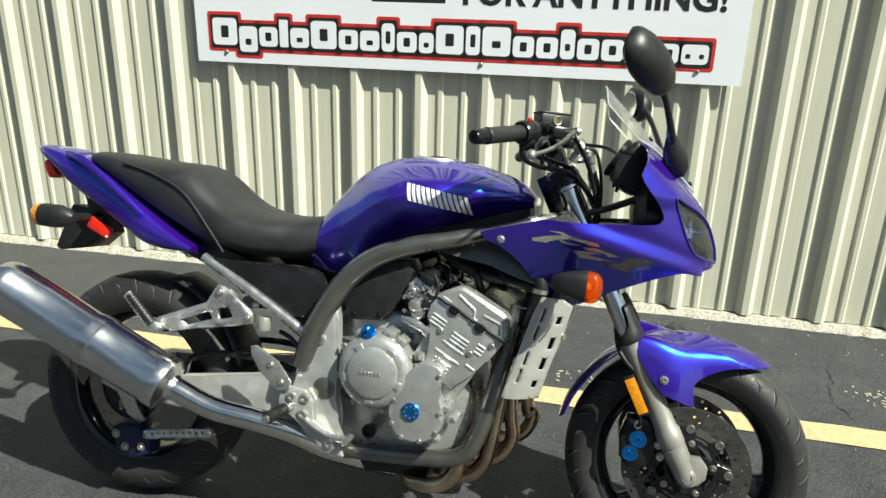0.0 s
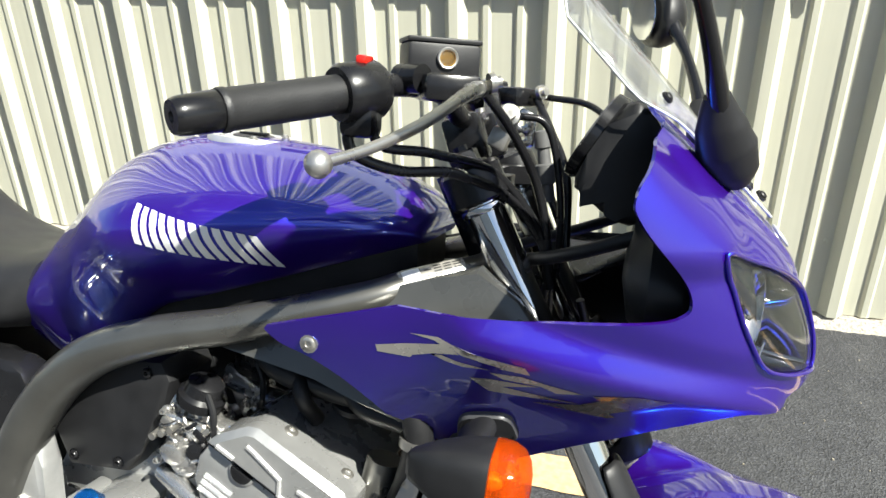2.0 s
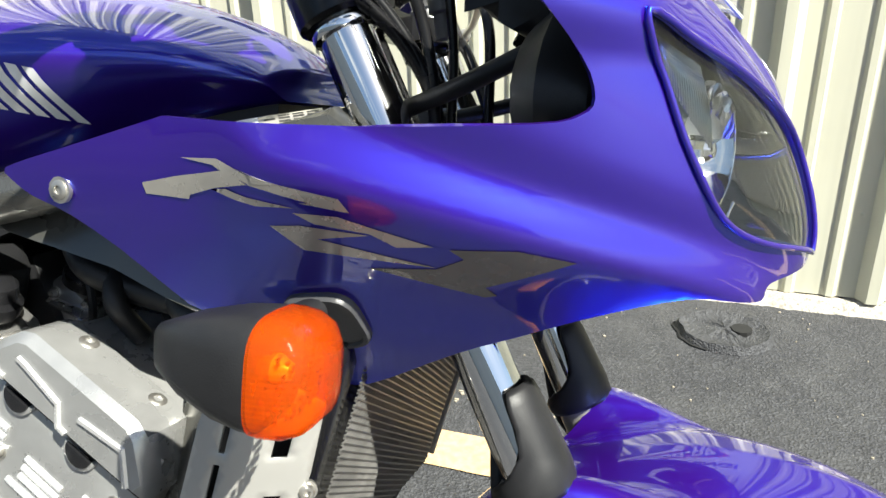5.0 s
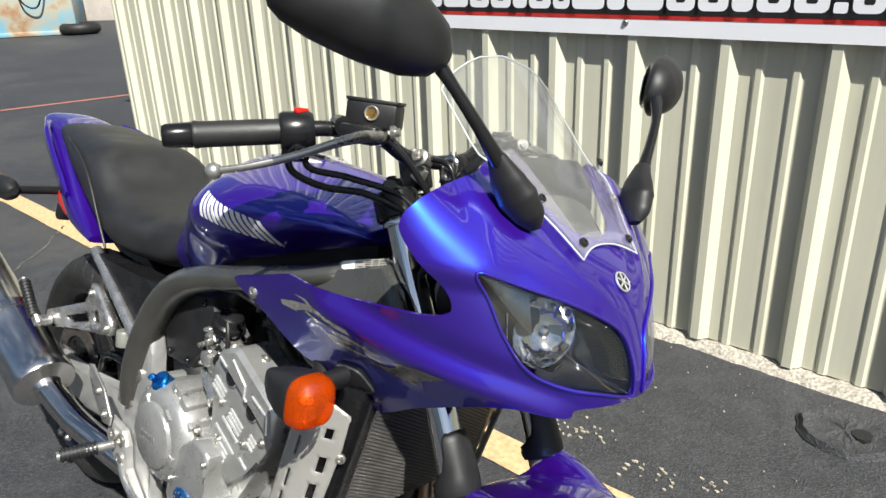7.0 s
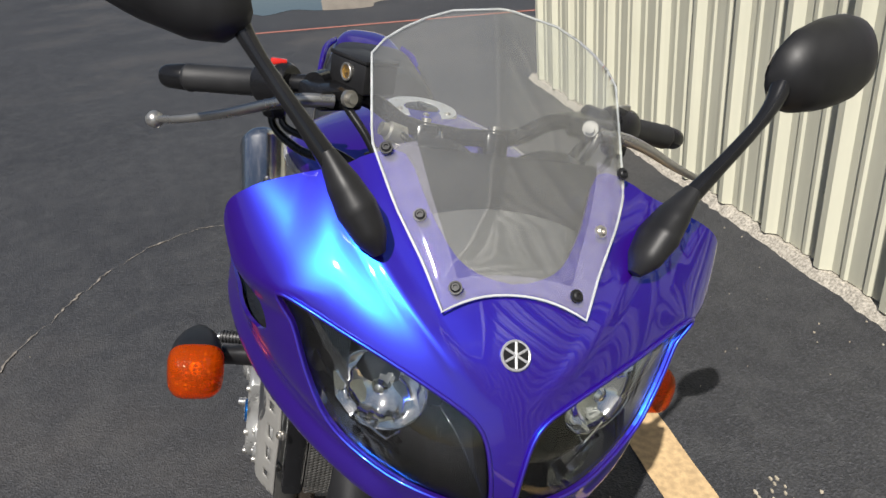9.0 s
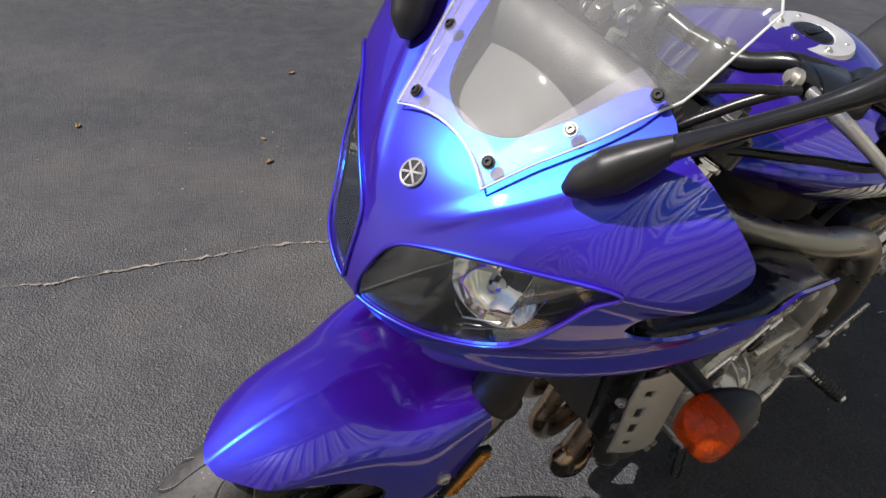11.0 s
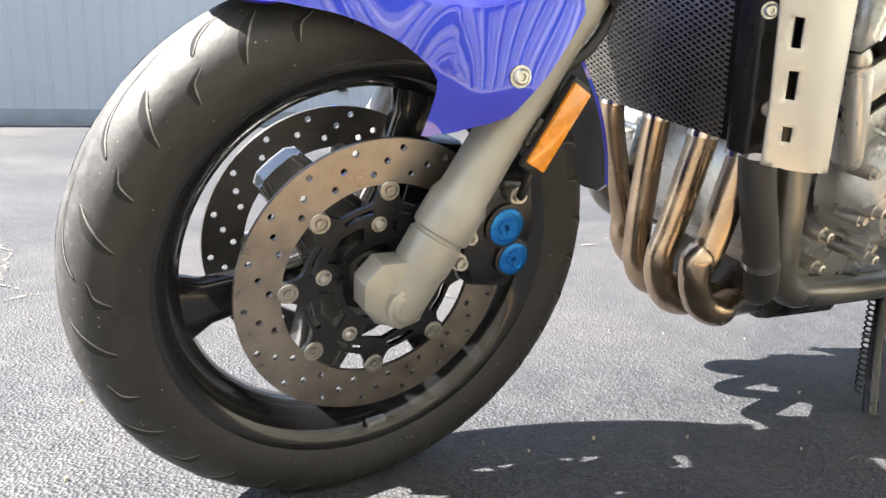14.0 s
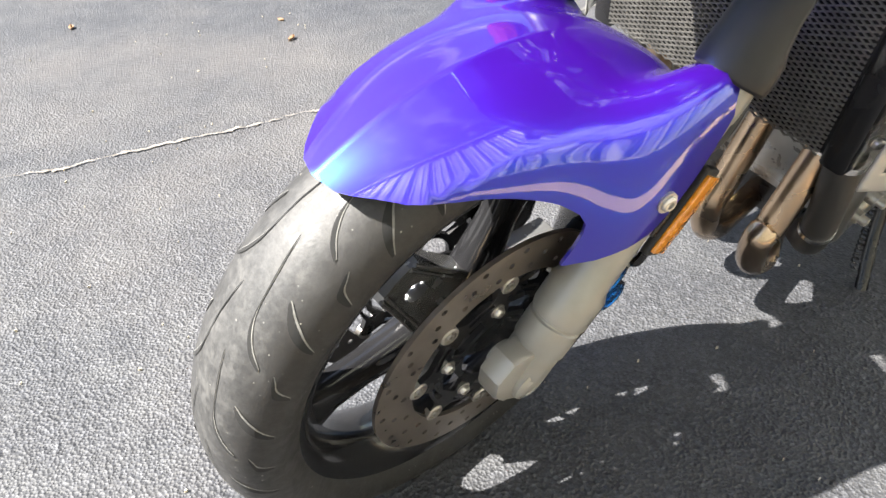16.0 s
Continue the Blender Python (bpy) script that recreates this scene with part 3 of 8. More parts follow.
def fairing(a, z, out=0.0):
    """The fairing's right half: a from the nose backwards, z the height, out: metres off the surface."""
    x, w, d = soft(z, FZ, FX), soft(z, FZ, FW), soft(z, FZ, FL)
    th = min(max(a, 0) / 0.25, 1.0) * math.pi / 2
    back = max(0.0, a - 0.25)
    k = min(1.0, max(0.0, (a - 0.20) / 0.12))
    low = max(0.0, soft(z, (0.66, 0.70, 0.75, 0.78, 0.82, 0.87), (0.205, 0.215, 0.230, 0.244, 0.258, 0.264)) - w) * k * k * (3 - 2 * k)
    # the wing's rounded upper edge, with a shallow valley above it
    ridge = z - 0.759 - (a - 0.096) * 0.49
    out += soft(ridge, (-0.10, -0.055, 0.0, 0.030, 0.056, 0.10), (0.0, 0.0, 0.012, -0.006, 0.0, 0.0), 0.0045) * min(1.0, max(0.0, (a - 0.045) / 0.035)) * min(1.0, max(0.0, (0.34 - a) / 0.10))
    hood = min(1.0, max(0.0, (a - 0.098) / 0.04)) * min(1.0, max(0.0, (z - 0.895) / 0.035))
    level = z - 0.012 * math.log1p(math.exp((z - 1.0) / 0.012))
    out -= 0.26 * (level - 0.955) * hood * hood * (3 - 2 * hood)
    spine = a - soft(z, (0.80, 0.86, 0.888, 0.942, 0.98, 1.06, 1.10), (0.0, 0.012, 0.023, 0.060, 0.080, 0.105, 0.118), 0.012)
    out += 0.0032 * math.exp(-((spine / 0.0075) ** 2)) * min(1.0, max(0.0, (z - 0.87) / 0.03))
    return Vector((x - d * (1 - math.cos(th)) - back + out * math.cos(th), -w * math.sin(th) - low - 0.03 * back - out * math.sin(th), z))


AXLE = Vector((0.786, 0.0, 0.286))


def mudguard(p, s):
    """The front mudguard: p degrees round the axle from straight ahead, s metres from its middle line."""
    r = soft(p, (30, 57, 68, 81, 93, 100, 125, 170), (0.303, 0.309, 0.310, 0.312, 0.315, 0.318, 0.322, 0.318), 4.0)
    w = soft(p, (20, 45, 57, 66, 75, 100, 125, 170), (0.040, 0.044, 0.056, 0.070, 0.080, 0.088, 0.085, 0.07), 4.0)
    flare = soft(p, (40, 60, 75, 90, 104, 125, 170), (0.0, 0.0, 0.006, 0.014, 0.040, 0.044, 0.0), 4.5)
    k = abs(s)
    r += 0.0050 * math.exp(-k / 0.018) * min(1.0, max(0.0, (112 - p) / 30))
    r += 0.064 * math.exp(-((k - 0.100) / 0.024) ** 2) * math.exp(-((p - 119) / 16) ** 2)
    if k < w:
        y, q = k, r - 0.022 * (k / w) ** 2.4
    else:
        d = k - w
        y, q = w + flare * (1 - math.exp(-d / 0.013)) + 0.04 * d + 0.006 * math.sin(math.pi * min(d, 0.14) / 0.14) * min(1.0, max(0.0, (p - 70) / 25)), r - 0.022 - 0.95 * d
    t = radians(p)
    return Vector((AXLE.x + q * math.cos(t), math.copysign(y, s), AXLE.z + q * math.sin(t)))


HEADLAMP = smooth_loop([(0.139, 0.923), (0.105, 0.911), (0.068, 0.895), (0.034, 0.873), (0.016, 0.852), (0.009, 0.815), (0.008, 0.783), (0.014, 0.778), (0.041, 0.785), (0.077, 0.793), (0.101, 0.810), (0.117, 0.847), (0.129, 0.888)], 4)


def make_fairing():
    outline = [(0.0, 0.773), (0.03, 0.769), (0.056, 0.764), (0.0655, 0.760), (0.068, 0.751), (0.087, 0.753), (0.110, 0.757), (0.131, 0.744), (0.151, 0.719), (0.163, 0.700), (0.172, 0.668), (0.182, 0.657), (0.200, 0.664),
               (0.22, 0.692), (0.24, 0.714), (0.302, 0.751), (0.377, 0.784), (0.415, 0.796), (0.438, 0.808), (0.442, 0.812), (0.436, 0.817), (0.385, 0.836), (0.344, 0.852), (0.335, 0.854), (0.296, 0.853), (0.23, 0.854),
               (0.175, 0.860), (0.160, 0.866), (0.156, 0.876), (0.164, 0.897), (0.19, 0.927), (0.215, 0.955), (0.219, 0.966), (0.213, 0.978), (0.195, 0.990), (0.165, 1.004), (0.12, 1.020), (0.095, 1.030), (0.080, 1.040),
               (0.058, 1.044), (0.044, 1.004), (0.030, 0.974), (0.014, 0.963), (0.0, 0.960)]
    outline = [(max(0.0, q.x), q.y) for q in curve_through([(u, v, 0) for u, v in outline], 3)]
    return shell("fairing", outline, [HEADLAMP], fairing, 0.006, 0.004, PAINT, bike, "blue lacquered half fairing", (0.5, 0, 0.85), BLACK, True)


FAIRING = make_fairing()


def make_shelf(side):
    """Black inner panel from the wing's upper edge in to the frame."""
    bm = bmesh.new()
    rings = []
    for a in np.linspace(0.168, 0.425, 18):
        z = float(np.interp(a, (0.16, 0.175, 0.23, 0.296, 0.344, 0.385, 0.43), (0.864, 0.858, 0.853, 0.852, 0.850, 0.835, 0.818))) - 0.006
        p = fairing(a, z, -0.006)
        rings.append([Vector((p.x - 0.10 * k, (p.y + (-0.135 - p.y) * k) * -side, p.z - 0.050 * k)) for k in np.linspace(0, 1, 7)])
    skin(bm, rings, False)
    p = part("inner_panel", bm, SATIN, FAIRING, "black inner panel of the fairing", 60)
    thick(p, 0.003, 0)


make_shelf(1)
make_shelf(-1)


def make_headlamp(side):
    # lens
    def lay(a, z, out):
        p = fairing(a, z, out)
        return Vector((p.x, p.y * side, p.z))
    lens = shell("headlamp", HEADLAMP, [], lambda a, z: lay(a, z, -0.002), 0.010, 0.003, LENS, bike, "clear headlamp lens", (0.5, 0, 0.85))
    lens.visible_shadow = False
    # dark bowl behind the lens
    bm = bmesh.new()
    c = (sum(p[0] for p in HEADLAMP) / len(HEADLAMP), sum(p[1] for p in HEADLAMP) / len(HEADLAMP))
    rings = []
    for k, (s, o) in enumerate(((1.03, -0.006), (1.0, -0.02), (0.93, -0.045), (0.75, -0.075), (0.4, -0.092), (0.05, -0.096))):
        rings.append([lay(c[0] + (a - c[0]) * s, c[1] + (z - c[1]) * s, o) for a, z in HEADLAMP])
    skin(bm, rings, True, False)
    part("housing", bm, DARK_CHROME, lens, "dark bright-plated headlamp bowl", 60)
    # bright reflector with its bulb
    bm = bmesh.new()
    tube(bm, [lay(a, z, 0.0015) for a, z in HEADLAMP], 0.0022, 8, 1, True, smooth=False)
    part("lamp_rim", bm, PAINT, lens, "blue rim round the lamp", 60)
    # bright fluted bowl with its bulb shield
    at, ax = lay(0.084, 0.850, -0.062), Vector((0.93, -side * 0.36, 0.02))
    q = ax.to_track_quat("Z", "Y").to_matrix()
    bm = bmesh.new()
    rings = []
    for r, h in ((0.010, 0.0), (0.020, 0.003), (0.030, 0.009), (0.037, 0.016), (0.042, 0.024), (0.0445, 0.031)):
        rings.append([at + q @ Vector((r * (1 + 0.035 * (k % 3 == 1)) * math.cos(k * math.tau / 33), r * (1 + 0.035 * (k % 3 == 1)) * math.sin(k * math.tau / 33), h)) for k in range(33)])
    skin(bm, rings, True, False)
    part("reflector", bm, CHROME, lens, "fluted chrome headlamp reflector", 24)
    bm = bmesh.new()
    tube(bm, [lay(u, v, o) for u, v, o in ((0.113, 0.872, -0.026), (0.112, 0.835, -0.030), (0.102, 0.812, -0.030), (0.076, 0.802, -0.030), (0.066, 0.816, -0.032))], 0.0013, 6, 1, smooth=False)
    part("bowl_ledge", bm, CHROME, lens, "thin bright ledge under the reflector")
    bm = bmesh.new()
    tube(bm, [at + q @ Vector((0.0455 * math.cos(t), 0.0455 * math.sin(t), 0.031)) for t in np.linspace(-1.9 if side > 0 else -2.6, 0.9 if side > 0 else 0.2, 24)], 0.0008, 8, 1, smooth=False)
    part("reflector_rim", bm, CHROME, lens, "bright rim of the reflector")
    bm = bmesh.new()
    lathe(bm, [(0.0, 0.0), (0.009, 0.002), (0.010, 0.022), (0.0085, 0.030), (0.005, 0.034), (0.0, 0.035)], 10, at, ax)
    part("bulb_shield", bm, CHROME, lens, "bright bulb shield", 0)
    # stepped bright band over the bowl
    bm = bmesh.new()
    for k in range(7):
        a0 = 0.052 + 0.0085 * k
        z0, z1 = 0.868 + 0.0030 * k, 0.880 + 0.0038 * k
        bm.faces.new([bm.verts.new(lay(u, v, o)) for u, v, o in ((a0, z0, -0.034), (a0 + 0.0083, z0 + 0.003, -0.030 - 0.002 * (k % 2)), (a0 + 0.0083, z1 + 0.003, -0.022), (a0, z1, -0.024 - 0.003 * (k % 3)))])
    part("stepped_mirror", bm, CHROME, lens, "stepped bright reflector band", 0)
    # fluted corner
    bm = bmesh.new()
    for k in range(30):
        a = 0.096 + 0.0013 * k
        z0, z1 = 0.850 + 0.0022 * k, 0.902 + 0.0006 * k
        tube(bm, [lay(a, z0, -0.014), lay(a + 0.001, (z0 + z1) / 2, -0.012), lay(a, z1, -0.014)], 0.0008, 6, 3)
    part("fluting", bm, FLUTES, lens, "fluted bright corner of the lamp")
    return lens


make_headlamp(1)
make_headlamp(-1)


def make_windscreen():
    bm = bmesh.new()
    rings = []
    n = 14

    def over(y, z):
        """How far forward the fairing lies at a half width and height."""
        lo, hi = 0.0, 0.25
        for _ in range(24):
            mid = (lo + hi) / 2
            lo, hi = (mid, hi) if -fairing(mid, z).y < y else (lo, mid)
        return fairing(lo, z).x

    # rows from the lower edge up; each row runs from side to side
    def row(v):
        # half width, middle x and z, side x and z
        steps = (0, 0.15, 0.35, 0.55, 0.8, 0.84, 0.9, 0.96, 1.0)
        w = float(np.interp(v, steps, (0.066, 0.082, 0.107, 0.128, 0.131, 0.117, 0.090, 0.054, 0.012)))
        mz = float(np.interp(v, (0, 0.08, 1.0), (0.952, 0.963, 1.178)))
        mx = float(np.interp(v, (0, 0.3, 0.6, 1.0), (0.718, 0.667, 0.600, 0.505)))
        sz = float(np.interp(v, steps, (0.938, 0.968, 1.005, 1.046, 1.120, 1.135, 1.155, 1.170, 1.177)))
        sx = float(np.interp(v, steps, (0.722, 0.690, 0.648, 0.592, 0.518, 0.515, 0.513, 0.509, 0.506)))
        if v < 0.55:
            sx += (over(w * 1.04, sz) + 0.005 - sx) * min(1.0, (0.55 - v) / 0.1)
        return [Vector((mx + 0.003 + (sx - mx) * abs(t) ** 2.2, w * t * 1.04, mz + 0.003 + (sz - mz) * abs(t) ** 2.2)) for t in np.linspace(-1, 1, n + 1)]
    rings = [row(v) for v in np.linspace(0, 1, 25)]
    skin(bm, rings, False)
    s = part("windscreen", bm, CLEAR, bike, "clear plastic windscreen", 70)
    thick(s, 0.004, 0)
    s.visible_shadow = False
    # bright cut edge, and a pale border painted as sheen over the paint ledge
    edge = [r[-1] for r in rings] + rings[-1][::-1][1:] + [r[0] for r in rings[::-1]][1:] + rings[0][1:-1]
    bm = bmesh.new()
    tube(bm, edge, 0.0013, 8, 1, True, smooth=False)
    part("cut_edge", bm, EDGE, s, "bright cut edge of the screen")
    bm = bmesh.new()
    up = Vector((0.003, 0, 0.0035))
    rows = [[q + up for q in row(v)] for v in np.linspace(0.0, 0.08, 5)]
    skin(bm, rows, False)
    for cut in (slice(0, 3), slice(n - 2, n + 1)):
        skin(bm, [[q + up for q in row(v)][cut] for v in np.linspace(0.08, 0.52, 12)], False)
    bmesh.ops.remove_doubles(bm, verts=bm.verts, dist=1e-5)
    part("hazy_border", bm, SHEEN_VEIL, s, "pale lavender border painted as sheen on the screen", 70).visible_shadow = False
    for side in (-1, 1):
        for x, y, z in ((0.714, 0.056, 0.949), (0.663, 0.088, 0.995), (0.612, 0.120, 1.040)):
            bm = bmesh.new()
            bolt(bm, (x + 0.0105, side * (y + 0.002), z + 0.0115), (0.72, side * 0.25, 0.64), 0.0048, 0.0035)
            part("screw", bm, BOLT if (x == 0.663 and side > 0) else BLACK, s, "bare zinc screen screw" if (x == 0.663 and side > 0) else "black screen screw")
    return s


make_windscreen()


SILVER = plain("silver_paint", (0.50, 0.50, 0.51), 0.3, metal=0.5, vary=0.05, scale=60)


def make_emblem():
    bm = bmesh.new()
    c, nrm = Vector((0.7555, 0, 0.9125)), Vector((0.78, 0, 0.62)).normalized()
    lathe(bm, [(0.0, 0), (0.0142, 0), (0.0145, 0.0015), (0.0135, 0.003), (0.0122, 0.002), (0.0, 0.002)], 32, c, nrm)
    e = part("emblem", bm, SILVER, FAIRING, "round chrome badge")
    bm = bmesh.new()
    up = Vector((-0.62, 0, 0.78))
    for k in range(3):
        t = k * math.pi / 3 + math.pi / 2
        q = Vector((0, 1, 0)) * math.cos(t) + up * math.sin(t)
        tube(bm, [c + nrm * 0.0025 - q * 0.0118, c + nrm * 0.0025 + q * 0.0118], 0.0013, 6, 1)
    part("spoke", bm, SILVER, e)
    bm = bmesh.new()
    lathe(bm, [(0.0, 0.0018), (0.0121, 0.0018), (0.0121, 0.0021), (0, 0.0021)], 32, c, nrm)
    part("field", bm, SATIN, e)


make_emblem()


# ---- wheels ----
def tyre_profile(r, w, rim):
    h = r - rim
    pts = []
    for k in range(25):
        t = math.pi * (k / 24)
        y = -w / 2 * math.cos(t)
        q = rim + h * (math.sin(t) ** 0.62)
        pts.append((q, y))
    return [(rim - 0.004, -w * 0.40)] + [(q, y) for q, y in pts if q > rim + 0.002] + [(rim - 0.004, w * 0.40)]


def make_wheel(name, at, r, w, rim, rim_w, spokes, turn):
    bm = bmesh.new()
    h = rim_w / 2
    prof = [(rim - 0.004, -h), (rim + 0.004, -h + 0.001), (rim + 0.004, -h + 0.006), (rim - 0.010, -h + 0.012), (rim - 0.024, -h * 0.45), (rim - 0.026, 0), (rim - 0.024, h * 0.45), (rim - 0.010, h - 0.012), (rim + 0.004, h - 0.006), (rim + 0.004, h - 0.001), (rim - 0.004, h),
            (rim - 0.016, h - 0.006), (rim - 0.022, h - 0.012), (rim - 0.034, h * 0.42), (rim - 0.038, 0), (rim - 0.034, -h * 0.42), (rim - 0.022, -h + 0.012), (rim - 0.016, -h + 0.006)]
    n = 96
    rings = [[Vector((at.x + q * math.cos(k * math.tau / n), at.y + y, at.z + q * math.sin(k * math.tau / n))) for q, y in prof] for k in range(n)]
    skin(bm, rings, True, False, True)
    wheel = part(name, bm, GLOSS_BLACK, bike, "gloss black cast wheel rim")
    # spokes: hollow-sided bars that widen to the rim
    for a in turn:
        bm = bmesh.new()
        d, t = Vector((math.cos(a), 0, math.sin(a))), Vector((-math.sin(a), 0, math.cos(a)))
        rings = []
        for q, wd, th in ((0.035, 0.030, 0.046), (0.07, 0.026, 0.038), (0.12, 0.021, 0.030), (rim - 0.06, 0.024, 0.030), (rim - 0.04, 0.034, 0.034), (rim - 0.028, 0.048, 0.040)):
            ring = []
            for k in range(16):
                g = k * math.tau / 16
                cx, cy = math.cos(g), math.sin(g)
                e = 0.6
                ring.append(at + d * q + t * (wd * math.copysign(abs(cx) ** e, cx)) + Vector((0, th / 2 * math.copysign(abs(cy) ** e, cy), 0)))
            rings.append(ring)
        skin(bm, rings)
        part("spoke", bm, GLOSS_BLACK, wheel)
    bm = bmesh.new()
    lathe(bm, [(0.0, -0.055), (0.022, -0.055), (0.030, -0.05), (0.046, -0.035), (0.05, 0.0), (0.046, 0.035), (0.030, 0.05), (0.022, 0.055), (0.0, 0.055)], 32, at, (0, 1, 0))
    part("hub", bm, SATIN, wheel)
    bm = bmesh.new()
    prof = tyre_profile(r, w, rim)
    rings = [[Vector((at.x + q * math.cos(k * math.tau / n), at.y + y, at.z + q * math.sin(k * math.tau / n))) for q, y in prof] for k in range(n)]
    skin(bm, rings, False, False, True)
    tyre = part("tyre", bm, RUBBER, wheel, "worn black rubber tyre", 60)
    return wheel, tyre


def tread(tyre, at, r, w, rim, name="groove"):
    """Curved rain grooves across the shoulders: flat near-black strips on the crown stand in for their shade."""
    h = r - rim
    def spot(ang, y, out=0.0):
        c = max(-1.0, min(1.0, -y / (w / 2)))
        t = math.acos(c)
        q = rim + h * (math.sin(t) ** 0.62) + out
        return Vector((at.x + q * math.cos(ang), at.y + y, at.z + q * math.sin(ang)))
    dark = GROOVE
    long = ((0.0, 0.009), (0.07, 0.012), (0.14, 0.015), (0.26, 0.019), (0.33, 0.028), (0.375, 0.0395))
    middle = ((0.146, 0.034), (0.193, 0.042), (0.225, 0.049), (0.26, 0.0565))
    short = ((-0.014, 0.0485), (0.02, 0.0505), (0.05, 0.0525), (0.066, 0.057))
    for k in range(48):
        for side in (-1, 1):
            base = (k // 3) * math.tau / 16 + 0.061 + (0 if side > 0 else 0.19)
            bm = bmesh.new()
            shape = (long, middle, short)[k % 3]
            line = curve_through([(a, y * w / 0.117, 0) for a, y in shape], 5)
            m = len(line) - 1
            rows = []
            for i, q in enumerate(line):
                u = i / m
                wd = (0.0085, 0.0105, 0.0095)[k % 3] * (0.30 + 0.70 * math.sin(math.pi * u) ** 0.7) / r
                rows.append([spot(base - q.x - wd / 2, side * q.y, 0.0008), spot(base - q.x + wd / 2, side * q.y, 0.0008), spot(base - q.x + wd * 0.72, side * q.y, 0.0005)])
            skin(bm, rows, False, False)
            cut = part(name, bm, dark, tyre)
            # pale strip along one edge, painted as the groove's sunlit wall
            cut.data.materials.append(LIP)
            for f in list(cut.data.polygons)[1::2]:
                f.material_index = 1


# light on the groove's wall, put into a paler rubber colour
LIP = plain("worn_groove_lip", (0.13, 0.128, 0.12), 0.6, vary=0.3, scale=160)
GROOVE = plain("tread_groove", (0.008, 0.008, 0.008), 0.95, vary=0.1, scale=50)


def ring_with_holes(bm, at, y0, y1, r0, r1, holes, n=72):
    """A flat drilled ring round an axle."""
    outer = [(r1 * math.cos(k * math.tau / n), r1 * math.sin(k * math.tau / n)) for k in range(n)]
    inner = [(r0 * math.cos(k * math.tau / n), r0 * math.sin(k * math.tau / n)) for k in range(n)]
    cut = [[(x + q * math.cos(k * math.tau / 9), z + q * math.sin(k * math.tau / 9)) for k in range(9)] for x, z, q in holes]
    sheet(bm, outer, [inner] + cut, lambda u, v: Vector((at.x + u, y0, at.z + v)), 0.03)
    bmesh.ops.recalc_face_normals(bm, faces=bm.faces)
    g = bmesh.ops.extrude_face_region(bm, geom=bm.faces[:])
    bmesh.ops.translate(bm, vec=(0, y1 - y0, 0), verts=[v for v in g["geom"] if isinstance(v, bmesh.types.BMVert)])
    return bm


def make_disc(wheel, at, side, mat, r=0.149, y=0.064):
    """A floating disc: a drilled steel ring on buttons round a black carrier."""
    holes = []
    for k in range(54):
        q, b = (0.1155, 0.1275, 0.1400)[k % 3], k * math.tau / 54
        holes.append((q * math.cos(b), q * math.sin(b), 0.0035))
    bm = bmesh.new()
    ring_with_holes(bm, at, side * (y - 0.0025), side * (y + 0.0025), 0.1045, r, holes)
    disc = part("brake_disc", bm, mat, wheel, "drilled steel brake disc", 30)
    # black carrier with ears to the floating buttons, and windows between its arms
    bm = bmesh.new()
    n, pts, turn = 8, [], radians(-1)
    for k in range(n * 16):
        a = k * math.tau / (n * 16) + turn
        q = (0.1035, 0.1030, 0.0985, 0.0895, 0.0850, 0.0842, 0.0840, 0.0840, 0.0840)[min(k % 16, 16 - k % 16)]
        pts.append((q * math.cos(a), q * math.sin(a)))
    slots = []
    for k in range(n):
        a = (k + 0.5) * math.tau / n + turn
        slots.append([(q * math.cos(a + d), q * math.sin(a + d)) for q, d in ((0.0745, -0.22), (0.0750, 0.0), (0.0745, 0.22), (0.0800, 0.20), (0.0805, 0.0), (0.0800, -0.20))])
    for k in range(5):
        a = radians(82 + 36 + 72 * k)
        slots.append([(q * math.cos(a + d), q * math.sin(a + d)) for q, d in ((0.050, -0.34), (0.049, 0.0), (0.050, 0.34), (0.066, 0.40), (0.069, 0.0), (0.066, -0.40))])
    inner = [(0.042 * math.cos(k * math.tau / 32), 0.042 * math.sin(k * math.tau / 32)) for k in range(32)]
    sheet(bm, pts, [inner] + slots, lambda u, v: Vector((at.x + u, side * (y - 0.004), at.z + v)), 0.03)
    g = bmesh.ops.extrude_face_region(bm, geom=bm.faces[:])
    bmesh.ops.translate(bm, vec=(0, side * 0.006, 0), verts=[v for v in g["geom"] if isinstance(v, bmesh.types.BMVert)])
    part("disc_carrier", bm, SATIN, disc, "black disc carrier")
    for k in range(n):
        a = k * math.tau / n + turn
        c = at + Vector((0.0975 * math.cos(a), side * y, 0.0975 * math.sin(a)))
        bm = bmesh.new()
        lathe(bm, [(0.0105, -0.004), (0.0105, 0.003), (0.0095, 0.0042), (0.0070, 0.0042), (0.0066, 0.0022), (0.0046, 0.0022), (0.0040, 0.0046), (0.0022, 0.0046), (0.0020, 0.0025), (0, 0.0025)], 20, c, (0, side, 0))
        part("disc_button", bm, BUTTON, disc)
    for k in range(5):
        a = radians(82 + 72 * k)
        bm = bmesh.new()
        bolt(bm, at + Vector((0.0635 * math.cos(a), side * (y + 0.002), 0.0635 * math.sin(a))), (0, side, 0), 0.0062, 0.006)
        part("disc_bolt", bm, BOLT, disc)
    return disc


